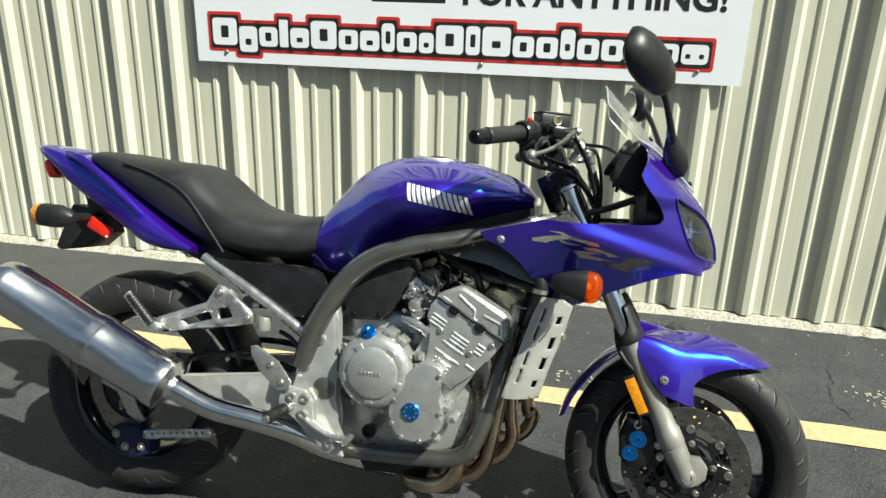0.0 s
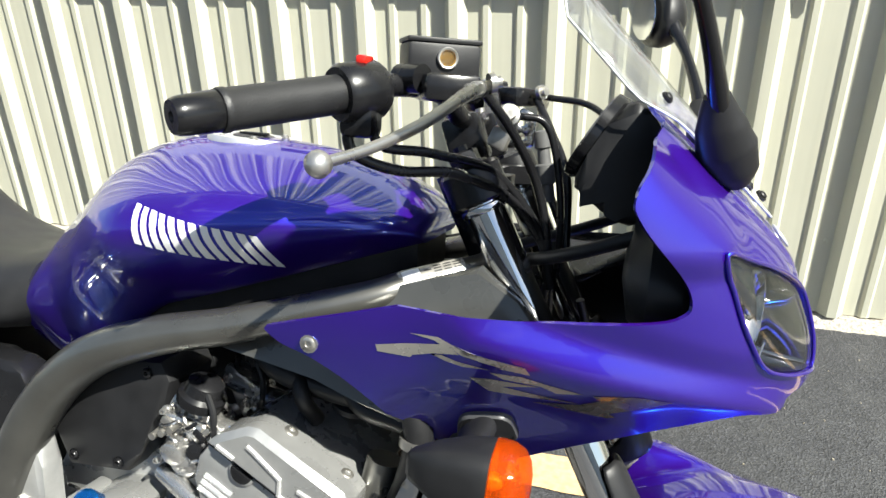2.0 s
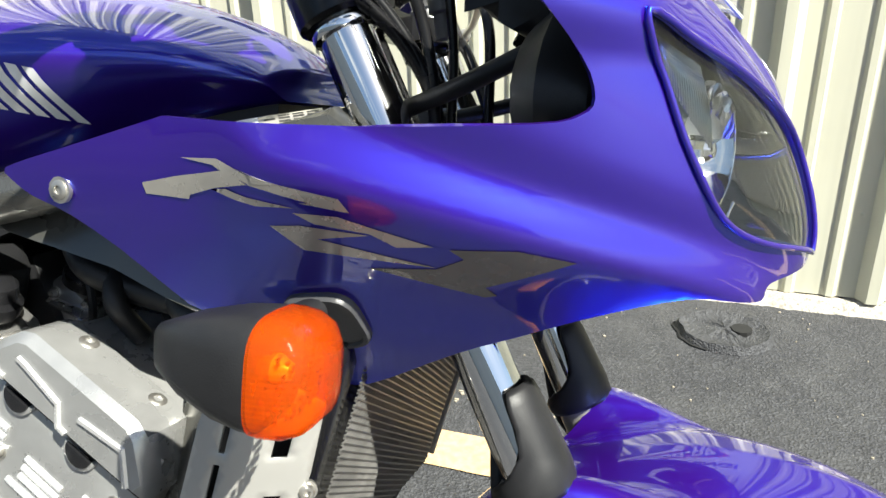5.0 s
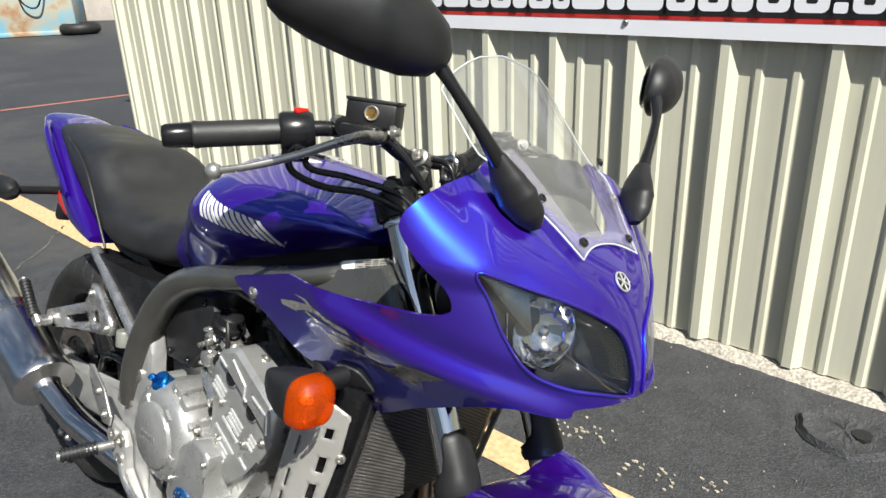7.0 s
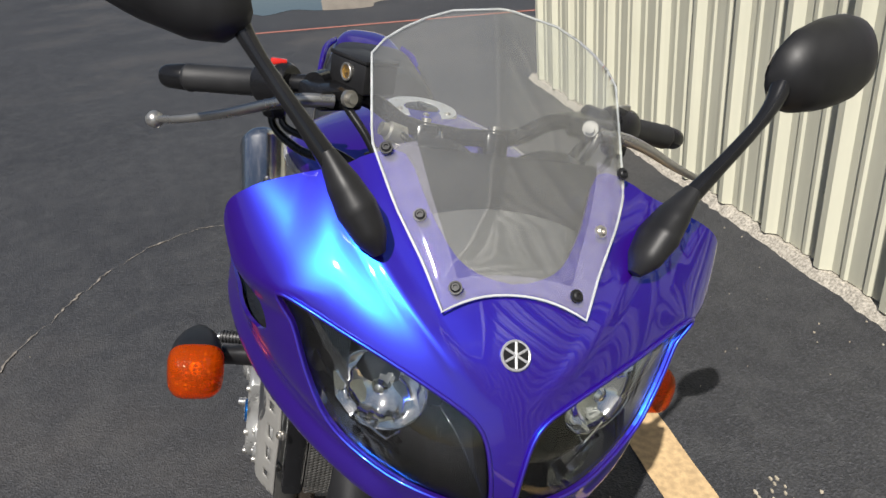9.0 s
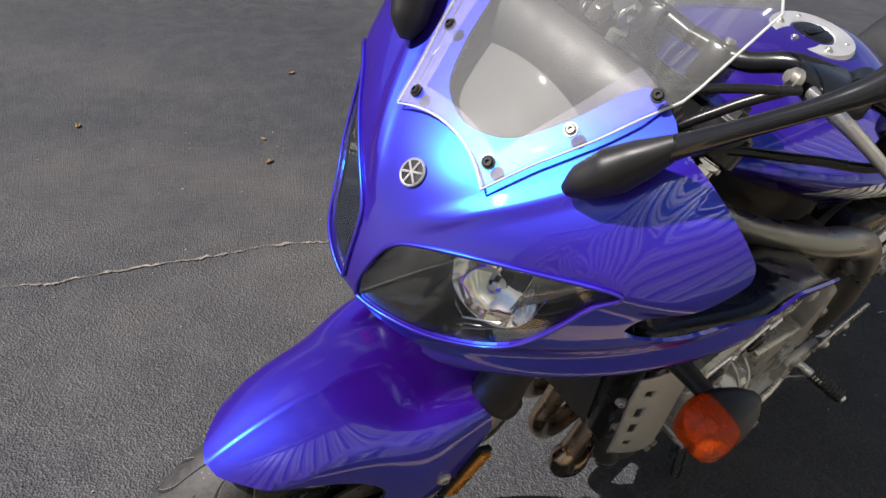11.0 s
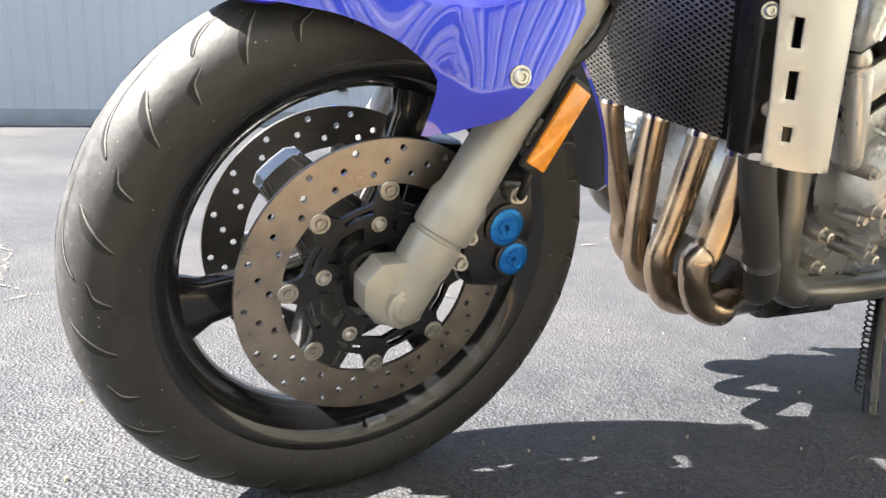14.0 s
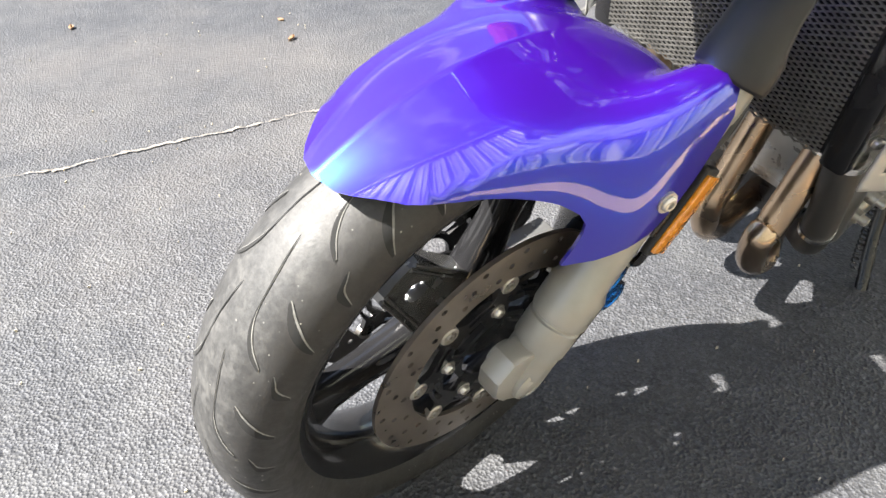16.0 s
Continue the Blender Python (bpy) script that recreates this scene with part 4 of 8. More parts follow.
# lighter copy of the wheel's black: sun on the webs put into the colour
WEB = plain("glossy_cast_grey", (0.17, 0.17, 0.17), 0.22, metal=0.6, vary=0.15, scale=40, coat=0.4)
BUTTON = plain("disc_button_steel", (0.34, 0.32, 0.29), 0.34, metal=0.85, vary=0.12, scale=90)
# darker copy of the disc steel, with the far disc's shade painted in
DARK_DISC = plain("oxidised_disc_steel", (0.085, 0.080, 0.076), 0.40, metal=0.7, vary=0.25, scale=40)
FRONT, FRONT_TYRE = make_wheel("front_wheel", AXLE, 0.2875, 0.117, 0.2215, 0.094, 3, [radians(v) for v in (-12, 108, 228)])
for c in (48, 168, 288):
    # web of the hub between two spokes, with a round hole
    c = radians(c)
    bm = bmesh.new()
    loop = [(u * math.cos(c) - v * math.sin(c), u * math.sin(c) + v * math.cos(c)) for u, v in ((0.036, -0.044), (0.080, -0.036), (0.136, -0.027), (0.142, -0.018), (0.143, 0.0), (0.142, 0.018), (0.136, 0.027), (0.080, 0.036), (0.036, 0.044))]
    ho = [(0.104 * math.cos(c) + 0.0135 * math.cos(t), 0.104 * math.sin(c) + 0.0135 * math.sin(t)) for t in np.linspace(0, math.tau, 20, endpoint=False)]
    sheet(bm, loop, [ho], lambda u, v: Vector((AXLE.x + u, -0.013, AXLE.z + v)), 0.02)
    g = bmesh.ops.extrude_face_region(bm, geom=bm.faces[:])
    bmesh.ops.translate(bm, vec=(0, 0.026, 0), verts=[v for v in g["geom"] if isinstance(v, bmesh.types.BMVert)])
    web = part("hub_web", bm, WEB, FRONT, "glossy cast hub web with a round hole", 30)
    for v0, v1 in ((-0.040, -0.023), (-0.033, -0.017), (0.033, 0.017), (0.040, 0.023)):
        bm = bmesh.new()
        tube(bm, [AXLE + Vector((u * math.cos(c) - v * math.sin(c), 0.013, u * math.sin(c) + v * math.cos(c))) for u, v in ((0.055, v0), (0.095, (v0 + v1) / 2), (0.140, v1))], 0.0026, 8, 4)
        part("web_rib", bm, WEB, web)
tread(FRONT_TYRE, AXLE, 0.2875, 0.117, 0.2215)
bm = bmesh.new()
block(bm, (0.024, 0.010, 0.007), (AXLE.x - 0.026, 0.041, AXLE.z - 0.1945), Euler((0, radians(7), 0)), 0.002)
part("balance_weight", bm, BOLT, FRONT, "silver clip-on balance weight")
make_disc(FRONT, AXLE, 1, DISC)
make_disc(FRONT, AXLE, -1, DARK_DISC)
REAR_AXLE = Vector((-0.703, 0.0, 0.276))
REAR, REAR_TYRE = make_wheel("rear_wheel", REAR_AXLE, 0.318, 0.178, 0.2235, 0.145, 3, [radians(v) for v in (20, 140, 260)])
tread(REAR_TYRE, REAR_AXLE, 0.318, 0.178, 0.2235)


# ---- front end ----
FORK_UP = Vector((-0.52, 0, 1.0)).normalized()


def fork_at(z, y):
    return Vector((0.781 + (z - 0.287) * FORK_UP.x / FORK_UP.z, y, z))


def make_fork(side):
    y = side * 0.103
    bm = bmesh.new()
    a, b = fork_at(0.262, y), fork_at(0.60, y)
    lathe(bm, [(0.87 * r, h) for r, h in ((0.0, -0.002), (0.018, 0.0), (0.026, 0.012), (0.030, 0.03), (0.030, 0.06), (0.0325, 0.065), (0.0325, 0.094), (0.0300, 0.0955), (0.0300, 0.0985), (0.0330, 0.1), (0.0342, 0.104), (0.0342, 0.136), (0.0295, 0.145), (0.0285, 0.19), (0.0285, 0.33), (0.030, 0.335), (0.030, 0.378), (0.026, 0.380), (0.0, 0.380))], 32, a, FORK_UP)
    leg = part("fork_leg", bm, FORK_GREY, bike, "grey painted fork slider")
    bm = bmesh.new()
    plate(bm, [(0.762, 0.318), (0.786, 0.330), (0.812, 0.330), (0.829, 0.310), (0.827, 0.284), (0.812, 0.266), (0.797, 0.262), (0.781, 0.257), (0.764, 0.268), (0.758, 0.290)], y - side * 0.016, y + side * 0.014, 0.005)
    part("axle_clamp", bm, FORK_GREY, leg)
    bm = bmesh.new()
    lathe(bm, [(0.0, -0.03), (0.016, -0.03), (0.016, 0.021), (0.012, 0.024), (0.011, 0.024), (0.009, 0.016), (0.0, 0.016)], 24, (0.785, y, 0.284), (0, side, 0))
    lathe(bm, [(0.020, 0.0), (0.020, 0.0200), (0.0165, 0.0220), (0.0165, 0.0)], 24, (0.785, y, 0.284), (0, side, 0))
    part("axle_end", bm, FORK_GREY, leg)
    # near-black plug in the axle's recess, painted as its shade
    bm = bmesh.new()
    lathe(bm, [(0.0, 0.0), (0.0078, 0.0), (0.0078, 0.0172), (0.0, 0.0172)], 6, (0.785, y, 0.284), (0, side, 0))
    part("axle_socket", bm, GROOVE, leg, "near-black hexagon painted as the socket's shade")
    bm = bmesh.new()
    rod(bm, fork_at(0.58, y), fork_at(0.955, y), 0.0220, 28)
    part("fork_tube", bm, CHROME, leg, "chromed fork tube")
    bm = bmesh.new()
    rings = []
    for z, r, k, lead in ((0.333, 0.0305, 1.0, 0.000), (0.337, 0.0322, 1.0, 0.000), (0.344, 0.0328, 0.97, 0.000), (0.352, 0.0326, 0.78, 0.001), (0.360, 0.0320, 0.56, 0.001), (0.372, 0.0312, 0.42, 0.001), (0.390, 0.0303, 0.37, 0.001), (0.406, 0.0295, 0.36, 0.001), (0.414, 0.0282, 0.34, 0.001), (0.418, 0.0250, 0.31, 0.001)):
        c = fork_at(0.287, y) + FORK_UP * z
        f = Vector((FORK_UP.z, 0, -FORK_UP.x))
        c += f * lead
        span = math.pi * k
        rings.append([c + r * (f * math.cos(t) + Vector((0, 1, 0)) * math.sin(t)) for t in np.linspace(-span, span, 21)])
    skin(bm, rings, False)
    g = part("fork_guard", bm, BLACK, leg, "black plastic fork guard")
    thick(g, 0.003, 0)
    bm = bmesh.new()
    lathe(bm, [(0.0, 0), (0.0225, 0), (0.0225, 0.006), (0.017, 0.007), (0.017, 0.018), (0.015, 0.020), (0.008, 0.020), (0.008, 0.026), (0.0, 0.027)], 6, fork_at(0.966, y), FORK_UP)
    part("fork_cap", bm, SATIN, leg, "black hexagon fork cap")
    bm = bmesh.new()
    lathe(bm, [(0.0222, 0), (0.0262, 0.001), (0.0270, 0.004), (0.0262, 0.008), (0.0222, 0.009)], 28, fork_at(0.922, y), FORK_UP)
    part("fork_ring", bm, CHROME, leg, "bright ring under the clamp")
    return leg


make_fork(1)
make_fork(-1)


def make_mudguard():
    half = [(56.2, 0.0), (56.8, 0.02), (58.2, 0.032), (62.5, 0.058), (68.7, 0.083), (74, 0.101), (79.3, 0.119), (85.5, 0.139), (90.2, 0.157), (92.2, 0.170), (92.4, 0.182), (91.7, 0.204), (90.6, 0.222), (92, 0.223), (98.3, 0.218), (106.2, 0.203), (111, 0.190), (112.5, 0.180), (114.5, 0.157), (116.5, 0.132), (117.3, 0.114), (117, 0.100), (116, 0.088), (118, 0.076), (124, 0.062), (145, 0.058), (164, 0.05), (167, 0.03), (168, 0.0)]
    c = 0.0055
    loop = [(p * c, s) for p, s in half] + [(p * c, -s) for p, s in half[::-1][1:-1]]
    m = shell("front_mudguard", loop, [], lambda u, v: mudguard(u / c, v), 0.009, 0.004, PAINT, bike, "blue lacquered front mudguard", AXLE, BLACK)
    for side in (-1, 1):
        bm = bmesh.new()
        bolt(bm, (0.709, side * 0.1375, 0.509), (0.2, side, 0.1), 0.0075, 0.005)
        part("screw", bm, BOLT, m)
    return m


make_mudguard()


def ring_xz(x, w, zb, zt, e=2.6, n=28, flat=0.0):
    """A rounded section across the bike at x: half width, bottom, top."""
    c, h = (zb + zt) / 2, (zt - zb) / 2
    out = []
    for k in range(n):
        t = k * math.tau / n
        cy, cz = math.cos(t), math.sin(t)
        out.append(Vector((x, w * math.copysign(abs(cy) ** (2 / e), cy), c + h * math.copysign(abs(cz) ** (2 / e), cz))))
    return out


TANK_X = (-0.21, -0.19, -0.16, -0.10, -0.04, 0.018, 0.08, 0.13, 0.19, 0.23, 0.29, 0.33, 0.355, 0.372)
TANK_TOP = (0.76, 0.795, 0.842, 0.915, 0.955, 0.973, 0.977, 0.977, 0.972, 0.966, 0.950, 0.933, 0.917, 0.890)
TANK_LX = (-0.19, -0.14, -0.08, 0.06, 0.27, 0.33, 0.372)
TANK_LOW = (0.675, 0.657, 0.669, 0.774, 0.843, 0.862, 0.874)
TANK_WX = (-0.20, -0.17, -0.10, -0.03, 0.06, 0.15, 0.25, 0.32, 0.355, 0.372)
TANK_W = (0.10, 0.125, 0.150, 0.190, 0.222, 0.222, 0.19, 0.150, 0.115, 0.075)


TANK_F = (0.0, 0.08, 0.20, 0.34, 0.45, 0.53, 0.60, 0.70, 0.78, 0.86, 0.93, 0.98, 1.0)
TANK_G = (0.66, 0.74, 0.835, 0.945, 1.0, 0.995, 0.955, 0.845, 0.715, 0.555, 0.375, 0.17, 0.0)


def tank_section():
    """One half of the tank's section as (half width, height) shares, bottom to top: a belt below the middle, drawn in above and below."""
    line = [(g, f) for g, f in zip(TANK_G, TANK_F)]
    line = np.array(line + [(-g, f) for g, f in line[::-1][1:]])
    way = np.concatenate([[0], np.cumsum(np.hypot(np.diff(line[:, 0]) * 0.22, np.diff(line[:, 1]) * 0.19))])
    even = np.linspace(0, way[-1], 181)
    out = []
    w = np.exp(-0.5 * (np.arange(-14, 15) / 4.2) ** 2)
    for c in (0, 1):
        v = np.interp(even, way, line[:, c])
        out.append(np.convolve(np.pad(v, 14, mode="reflect", reflect_type="odd"), w / w.sum(), "valid"))
    top = out[1].max()
    return [(float(g), float(f / top)) for g, f in zip(*out)][:91]


TANK_ROWS = tank_section()


def tank_half(f):
    """The tank's half width at a share of its height."""
    return float(np.interp(f, [q[1] for q in TANK_ROWS], [q[0] for q in TANK_ROWS]))


def knee(x, z):
    """The hollow for the rider's knee in the flank's rear half."""
    a = min(1.0, max(0.0, (0.13 - x) / 0.16))
    b = min(1.0, max(0.0, (0.905 - 0.55 * x - z) / 0.085))
    c = min(1.0, max(0.0, (x + 0.19) / 0.08))
    return 0.009 * a * a * (3 - 2 * a) * b * b * (3 - 2 * b) * c


CAP = plain("matt_silver_cap", (0.60, 0.60, 0.60), 0.38, metal=0.6, vary=0.08, scale=40)


def make_tank():
    bm = bmesh.new()
    xs = np.linspace(-0.19, 0.370, 90)
    rings = []
    for x in xs:
        top, low, w = soft(x, TANK_X, TANK_TOP), soft(x, TANK_LX, TANK_LOW), soft(x, TANK_WX, TANK_W)
        half = [Vector((x, w * g - knee(x, low + (top - low) * f) * min(1.0, g * 3), low + (top - low) * f)) for g, f in TANK_ROWS[::2]]
        half[-1].y = 0.0
        rings.append(half + [Vector((q.x, -q.y, q.z)) for q in half[::-1][1:]])
    skin(bm, rings)
    t = part("fuel_tank", bm, PAINT, bike, "blue lacquered fuel tank", 60)
    bm = bmesh.new()
    c, nrm = Vector((0.105, 0, 0.970)), Vector((0.06, 0, 1))
    lathe(bm, [(0.0, 0.004), (0.030, 0.004), (0.032, 0.0065), (0.058, 0.0065), (0.060, 0.002), (0.060, -0.004)], 48, c, nrm)
    cap = part("fuel_cap", bm, CAP, t, "round silver fuel cap with a dark middle")
    bm = bmesh.new()
    lathe(bm, [(0.0, 0.0085), (0.024, 0.0085), (0.028, 0.007), (0.029, 0.003)], 40, c, nrm)
    block(bm, (0.040, 0.012, 0.004), c + Vector((0, 0, 0.010)), None, 0.0015)
    part("key_flap", bm, SATIN, cap, "dark lock flap")
    for k in range(6):
        a = k * math.tau / 6
        bm = bmesh.new()
        bolt(bm, c + Vector((0.046 * math.cos(a), 0.046 * math.sin(a), 0.006)), (0, 0, 1), 0.004, 0.003)
        part("screw", bm, BOLT, cap)
    return t


TANK = make_tank()


def make_seat():
    bm = bmesh.new()
    rings = []
    for x in np.linspace(-0.885, -0.165, 46):
        top = soft(x, (-0.9, -0.87, -0.80, -0.68, -0.56, -0.52, -0.46, -0.41, -0.32, -0.24, -0.16), (0.900, 0.924, 0.924, 0.914, 0.910, 0.896, 0.844, 0.812, 0.792, 0.792, 0.806))
        low = soft(x, (-0.9, -0.85, -0.80, -0.70, -0.60, -0.50, -0.36, -0.22, -0.16), (0.885, 0.880, 0.855, 0.800, 0.745, 0.700, 0.676, 0.680, 0.70))
        w = soft(x, (-0.9, -0.86, -0.7, -0.52, -0.40, -0.30, -0.2, -0.16), (0.04, 0.098, 0.130, 0.152, 0.160, 0.150, 0.125, 0.115))
        rings.append([Vector((p.x, p.y, p.z)) for p in ring_xz(x, w, low, top, 3.0)])
    skin(bm, rings)
    s = part("seat", bm, VINYL, bike, "black vinyl dual seat", 60)
    for side in (-1, 1):
        bm = bmesh.new()
        pts = [(-0.735, side * 0.124, 0.897), (-0.62, side * 0.140, 0.870), (-0.53, side * 0.152, 0.83), (-0.45, side * 0.158, 0.745), (-0.405, side * 0.159, 0.69)]
        tube(bm, pts, 0.0032, 8, 6)
        part("piping", bm, VINYL, s)
    return s


make_seat()


def make_tail():
    bm = bmesh.new()
    rings = []
    for x in np.linspace(-1.075, -0.50, 36):
        top = soft(x, (-1.09, -1.06, -0.98, -0.88, -0.80, -0.70, -0.60, -0.50), (0.925, 0.932, 0.925, 0.905, 0.875, 0.815, 0.752, 0.695))
        low = soft(x, (-1.09, -1.0, -0.92, -0.80, -0.66, -0.58, -0.50), (0.915, 0.870, 0.81, 0.745, 0.672, 0.668, 0.675))
        w = soft(x, (-1.09, -1.04, -0.95, -0.80, -0.65, -0.50), (0.03, 0.075, 0.105, 0.128, 0.150, 0.158))
        rings.append(ring_xz(x, w, low, max(top, low + 0.008), 3.2))
    skin(bm, rings)
    t = part("tail_cowl", bm, PAINT, bike, "blue lacquered tail cowl", 55)
    for side in (-1, 1):
        bm = bmesh.new()
        tube(bm, [(-0.93, side * 0.100, 0.91), (-0.86, side * 0.128, 0.895), (-0.78, side * 0.140, 0.85), (-0.70, side * 0.146, 0.795), (-0.655, side * 0.150, 0.765)], [0.009, 0.012, 0.012, 0.012, 0.008], 12, 6, flat=0.7)
        part("grab_rail", bm, PAINT, t, "blue grab handle")
    bm = bmesh.new()
    block(bm, (0.03, 0.14, 0.055), (-1.02, 0, 0.862), Euler((0, radians(-28), 0)), 0.012, 3)
    part("tail_lamp", bm, RED, t, "red tail lamp")
    return t


make_tail()
for side in (-1, 1):
    bm = bmesh.new()
    plate(bm, [(-0.47, 0.672), (-0.36, 0.668), (-0.20, 0.672), (-0.14, 0.66), (-0.125, 0.60), (-0.155, 0.545), (-0.20, 0.548), (-0.30, 0.592), (-0.40, 0.640)], side * 0.11, side * 0.162, 0.012, 2)
    part("side_cover", bm, SATIN, bike, "black plastic side cover")

# ---- frame ----
for side in (-1, 1):
    y = side * 0.205
    bm = bmesh.new()
    tube(bm, [(0.450, side * 0.055, 0.856), (0.437, side * 0.076, 0.851), (0.376, side * 0.119, 0.836), (0.33, side * 0.148, 0.820), (0.20, side * 0.190, 0.784), (0.10, y, 0.759), (0.01, y, 0.718), (-0.06, y, 0.648), (-0.115, y, 0.545), (-0.15, side * 0.195, 0.44)], [0.0165, 0.017, 0.0175, 0.0185, 0.0205, 0.023, 0.026, 0.027, 0.027, 0.027], 24, 8, flat=1.15)
    f = part("main_frame", bm, FRAME_GREY, bike, "dark grey tubular frame")
    bm = bmesh.new()
    plate(bm, [(0.455, 0.868), (0.41, 0.852), (0.33, 0.828), (0.21, 0.79), (0.12, 0.762), (0.18, 0.757), (0.23, 0.743), (0.29, 0.733), (0.34, 0.716), (0.39, 0.700), (0.45, 0.715), (0.52, 0.79), (0.538, 0.808), (0.500, 0.838)], side * 0.165, side * 0.182, 0.006)
    for v in bm.verts:
        v.co.y -= side * max(0.0, v.co.z - 0.765) * 0.48
    part("frame_gusset", bm, GUSSET, f, "dark satin frame gusset")
    bm = bmesh.new()
    tube(bm, [(0.365, side * 0.15, 0.64), (0.34, side * 0.165, 0.50), (0.30, side * 0.17, 0.33), (0.255, side * 0.165, 0.262), (0.15, side * 0.155, 0.238), (-0.04, side * 0.15, 0.225)], 0.021, 14, 8)
    part("down_tube", bm, FRAME_GREY, f)
    bm = bmesh.new()
    tube(bm, [(-0.46, side * 0.155, 0.672), (-0.30, side * 0.165, 0.592), (-0.14, side * 0.17, 0.50)], 0.013, 12, 4)
    part("subframe_tube", bm, ALLOY, f)
    bm = bmesh.new()
    plate(bm, [(-0.09, 0.60), (-0.065, 0.60), (-0.055, 0.47), (-0.05, 0.33), (-0.03, 0.25), (-0.10, 0.25), (-0.155, 0.31), (-0.165, 0.42), (-0.13, 0.52)], side * 0.18, side * 0.21, 0.008, 3)
    part("pivot_plate", bm, CAST, f, "silver-painted cast swingarm pivot plate")

# black filler added for the deep shade in the gap under the tank
bm = bmesh.new()
rings = []
for x in np.linspace(-0.10, 0.36, 14):
    low, h = soft(x, TANK_LX, TANK_LOW), 0.56 * soft(x, TANK_WX, TANK_W)
    foot = float(np.interp(x, (-0.10, 0.0, 0.10, 0.20, 0.36), (0.60, 0.690, 0.735, 0.762, 0.810)))
    rings.append([Vector((x, h, foot)), Vector((x, h, low + 0.03)), Vector((x, -h, low + 0.03)), Vector((x, -h, foot))])
skin(bm, rings)
part("tank_shroud", bm, BLACK, bike, "black filler for the shaded gap under the tank")

# ---- engine ----
# brighter than the engine silver: sunlit edges put into the colour
STRIP = plain("machined_alloy", (0.80, 0.79, 0.77), 0.25, metal=0.7, vary=0.05, scale=40)
E_UP, E_FWD = Vector((0.474, 0, 0.880)), Vector((0.880, 0, -0.474))


def cyl(fwd, up):
    """A place in the side view, by the leaning cylinders' own axes."""
    p = Vector((0.15, 0, 0.38)) + E_FWD * fwd + E_UP * up
    return (p.x, p.z)


bm = bmesh.new()
plate(bm, [(-0.13, 0.42), (-0.12, 0.26), (-0.06, 0.225), (0.20, 0.245), (0.265, 0.30), (0.27, 0.40), (0.22, 0.49), (0.05, 0.545), (-0.06, 0.52)], -0.142, 0.142, 0.015, 2)
engine = part("engine", bm, ENGINE, bike, "silver four-cylinder engine")
bm = bmesh.new()
plate(bm, [(-0.06, 0.245), (0.20, 0.255), (0.17, 0.165), (0.0, 0.155)], -0.11, 0.11, 0.02)
part("oil_pan", bm, SATIN, engine, "black oil pan")
bm = bmesh.new()
plate(bm, [cyl(-0.078, 0.05), cyl(-0.080, 0.235), cyl(0.074, 0.232), cyl(0.064, 0.05)], -0.195, 0.195, 0.006)
part("cylinder_block", bm, ENGINE, engine)
bm = bmesh.new()
plate(bm, [cyl(-0.088, 0.235), cyl(-0.090, 0.262), cyl(-0.062, 0.294), cyl(0.054, 0.296), cyl(0.070, 0.28), cyl(0.074, 0.232)], -0.200, 0.200, 0.010, 2, 3)
part("cylinder_head", bm, ENGINE, engine)
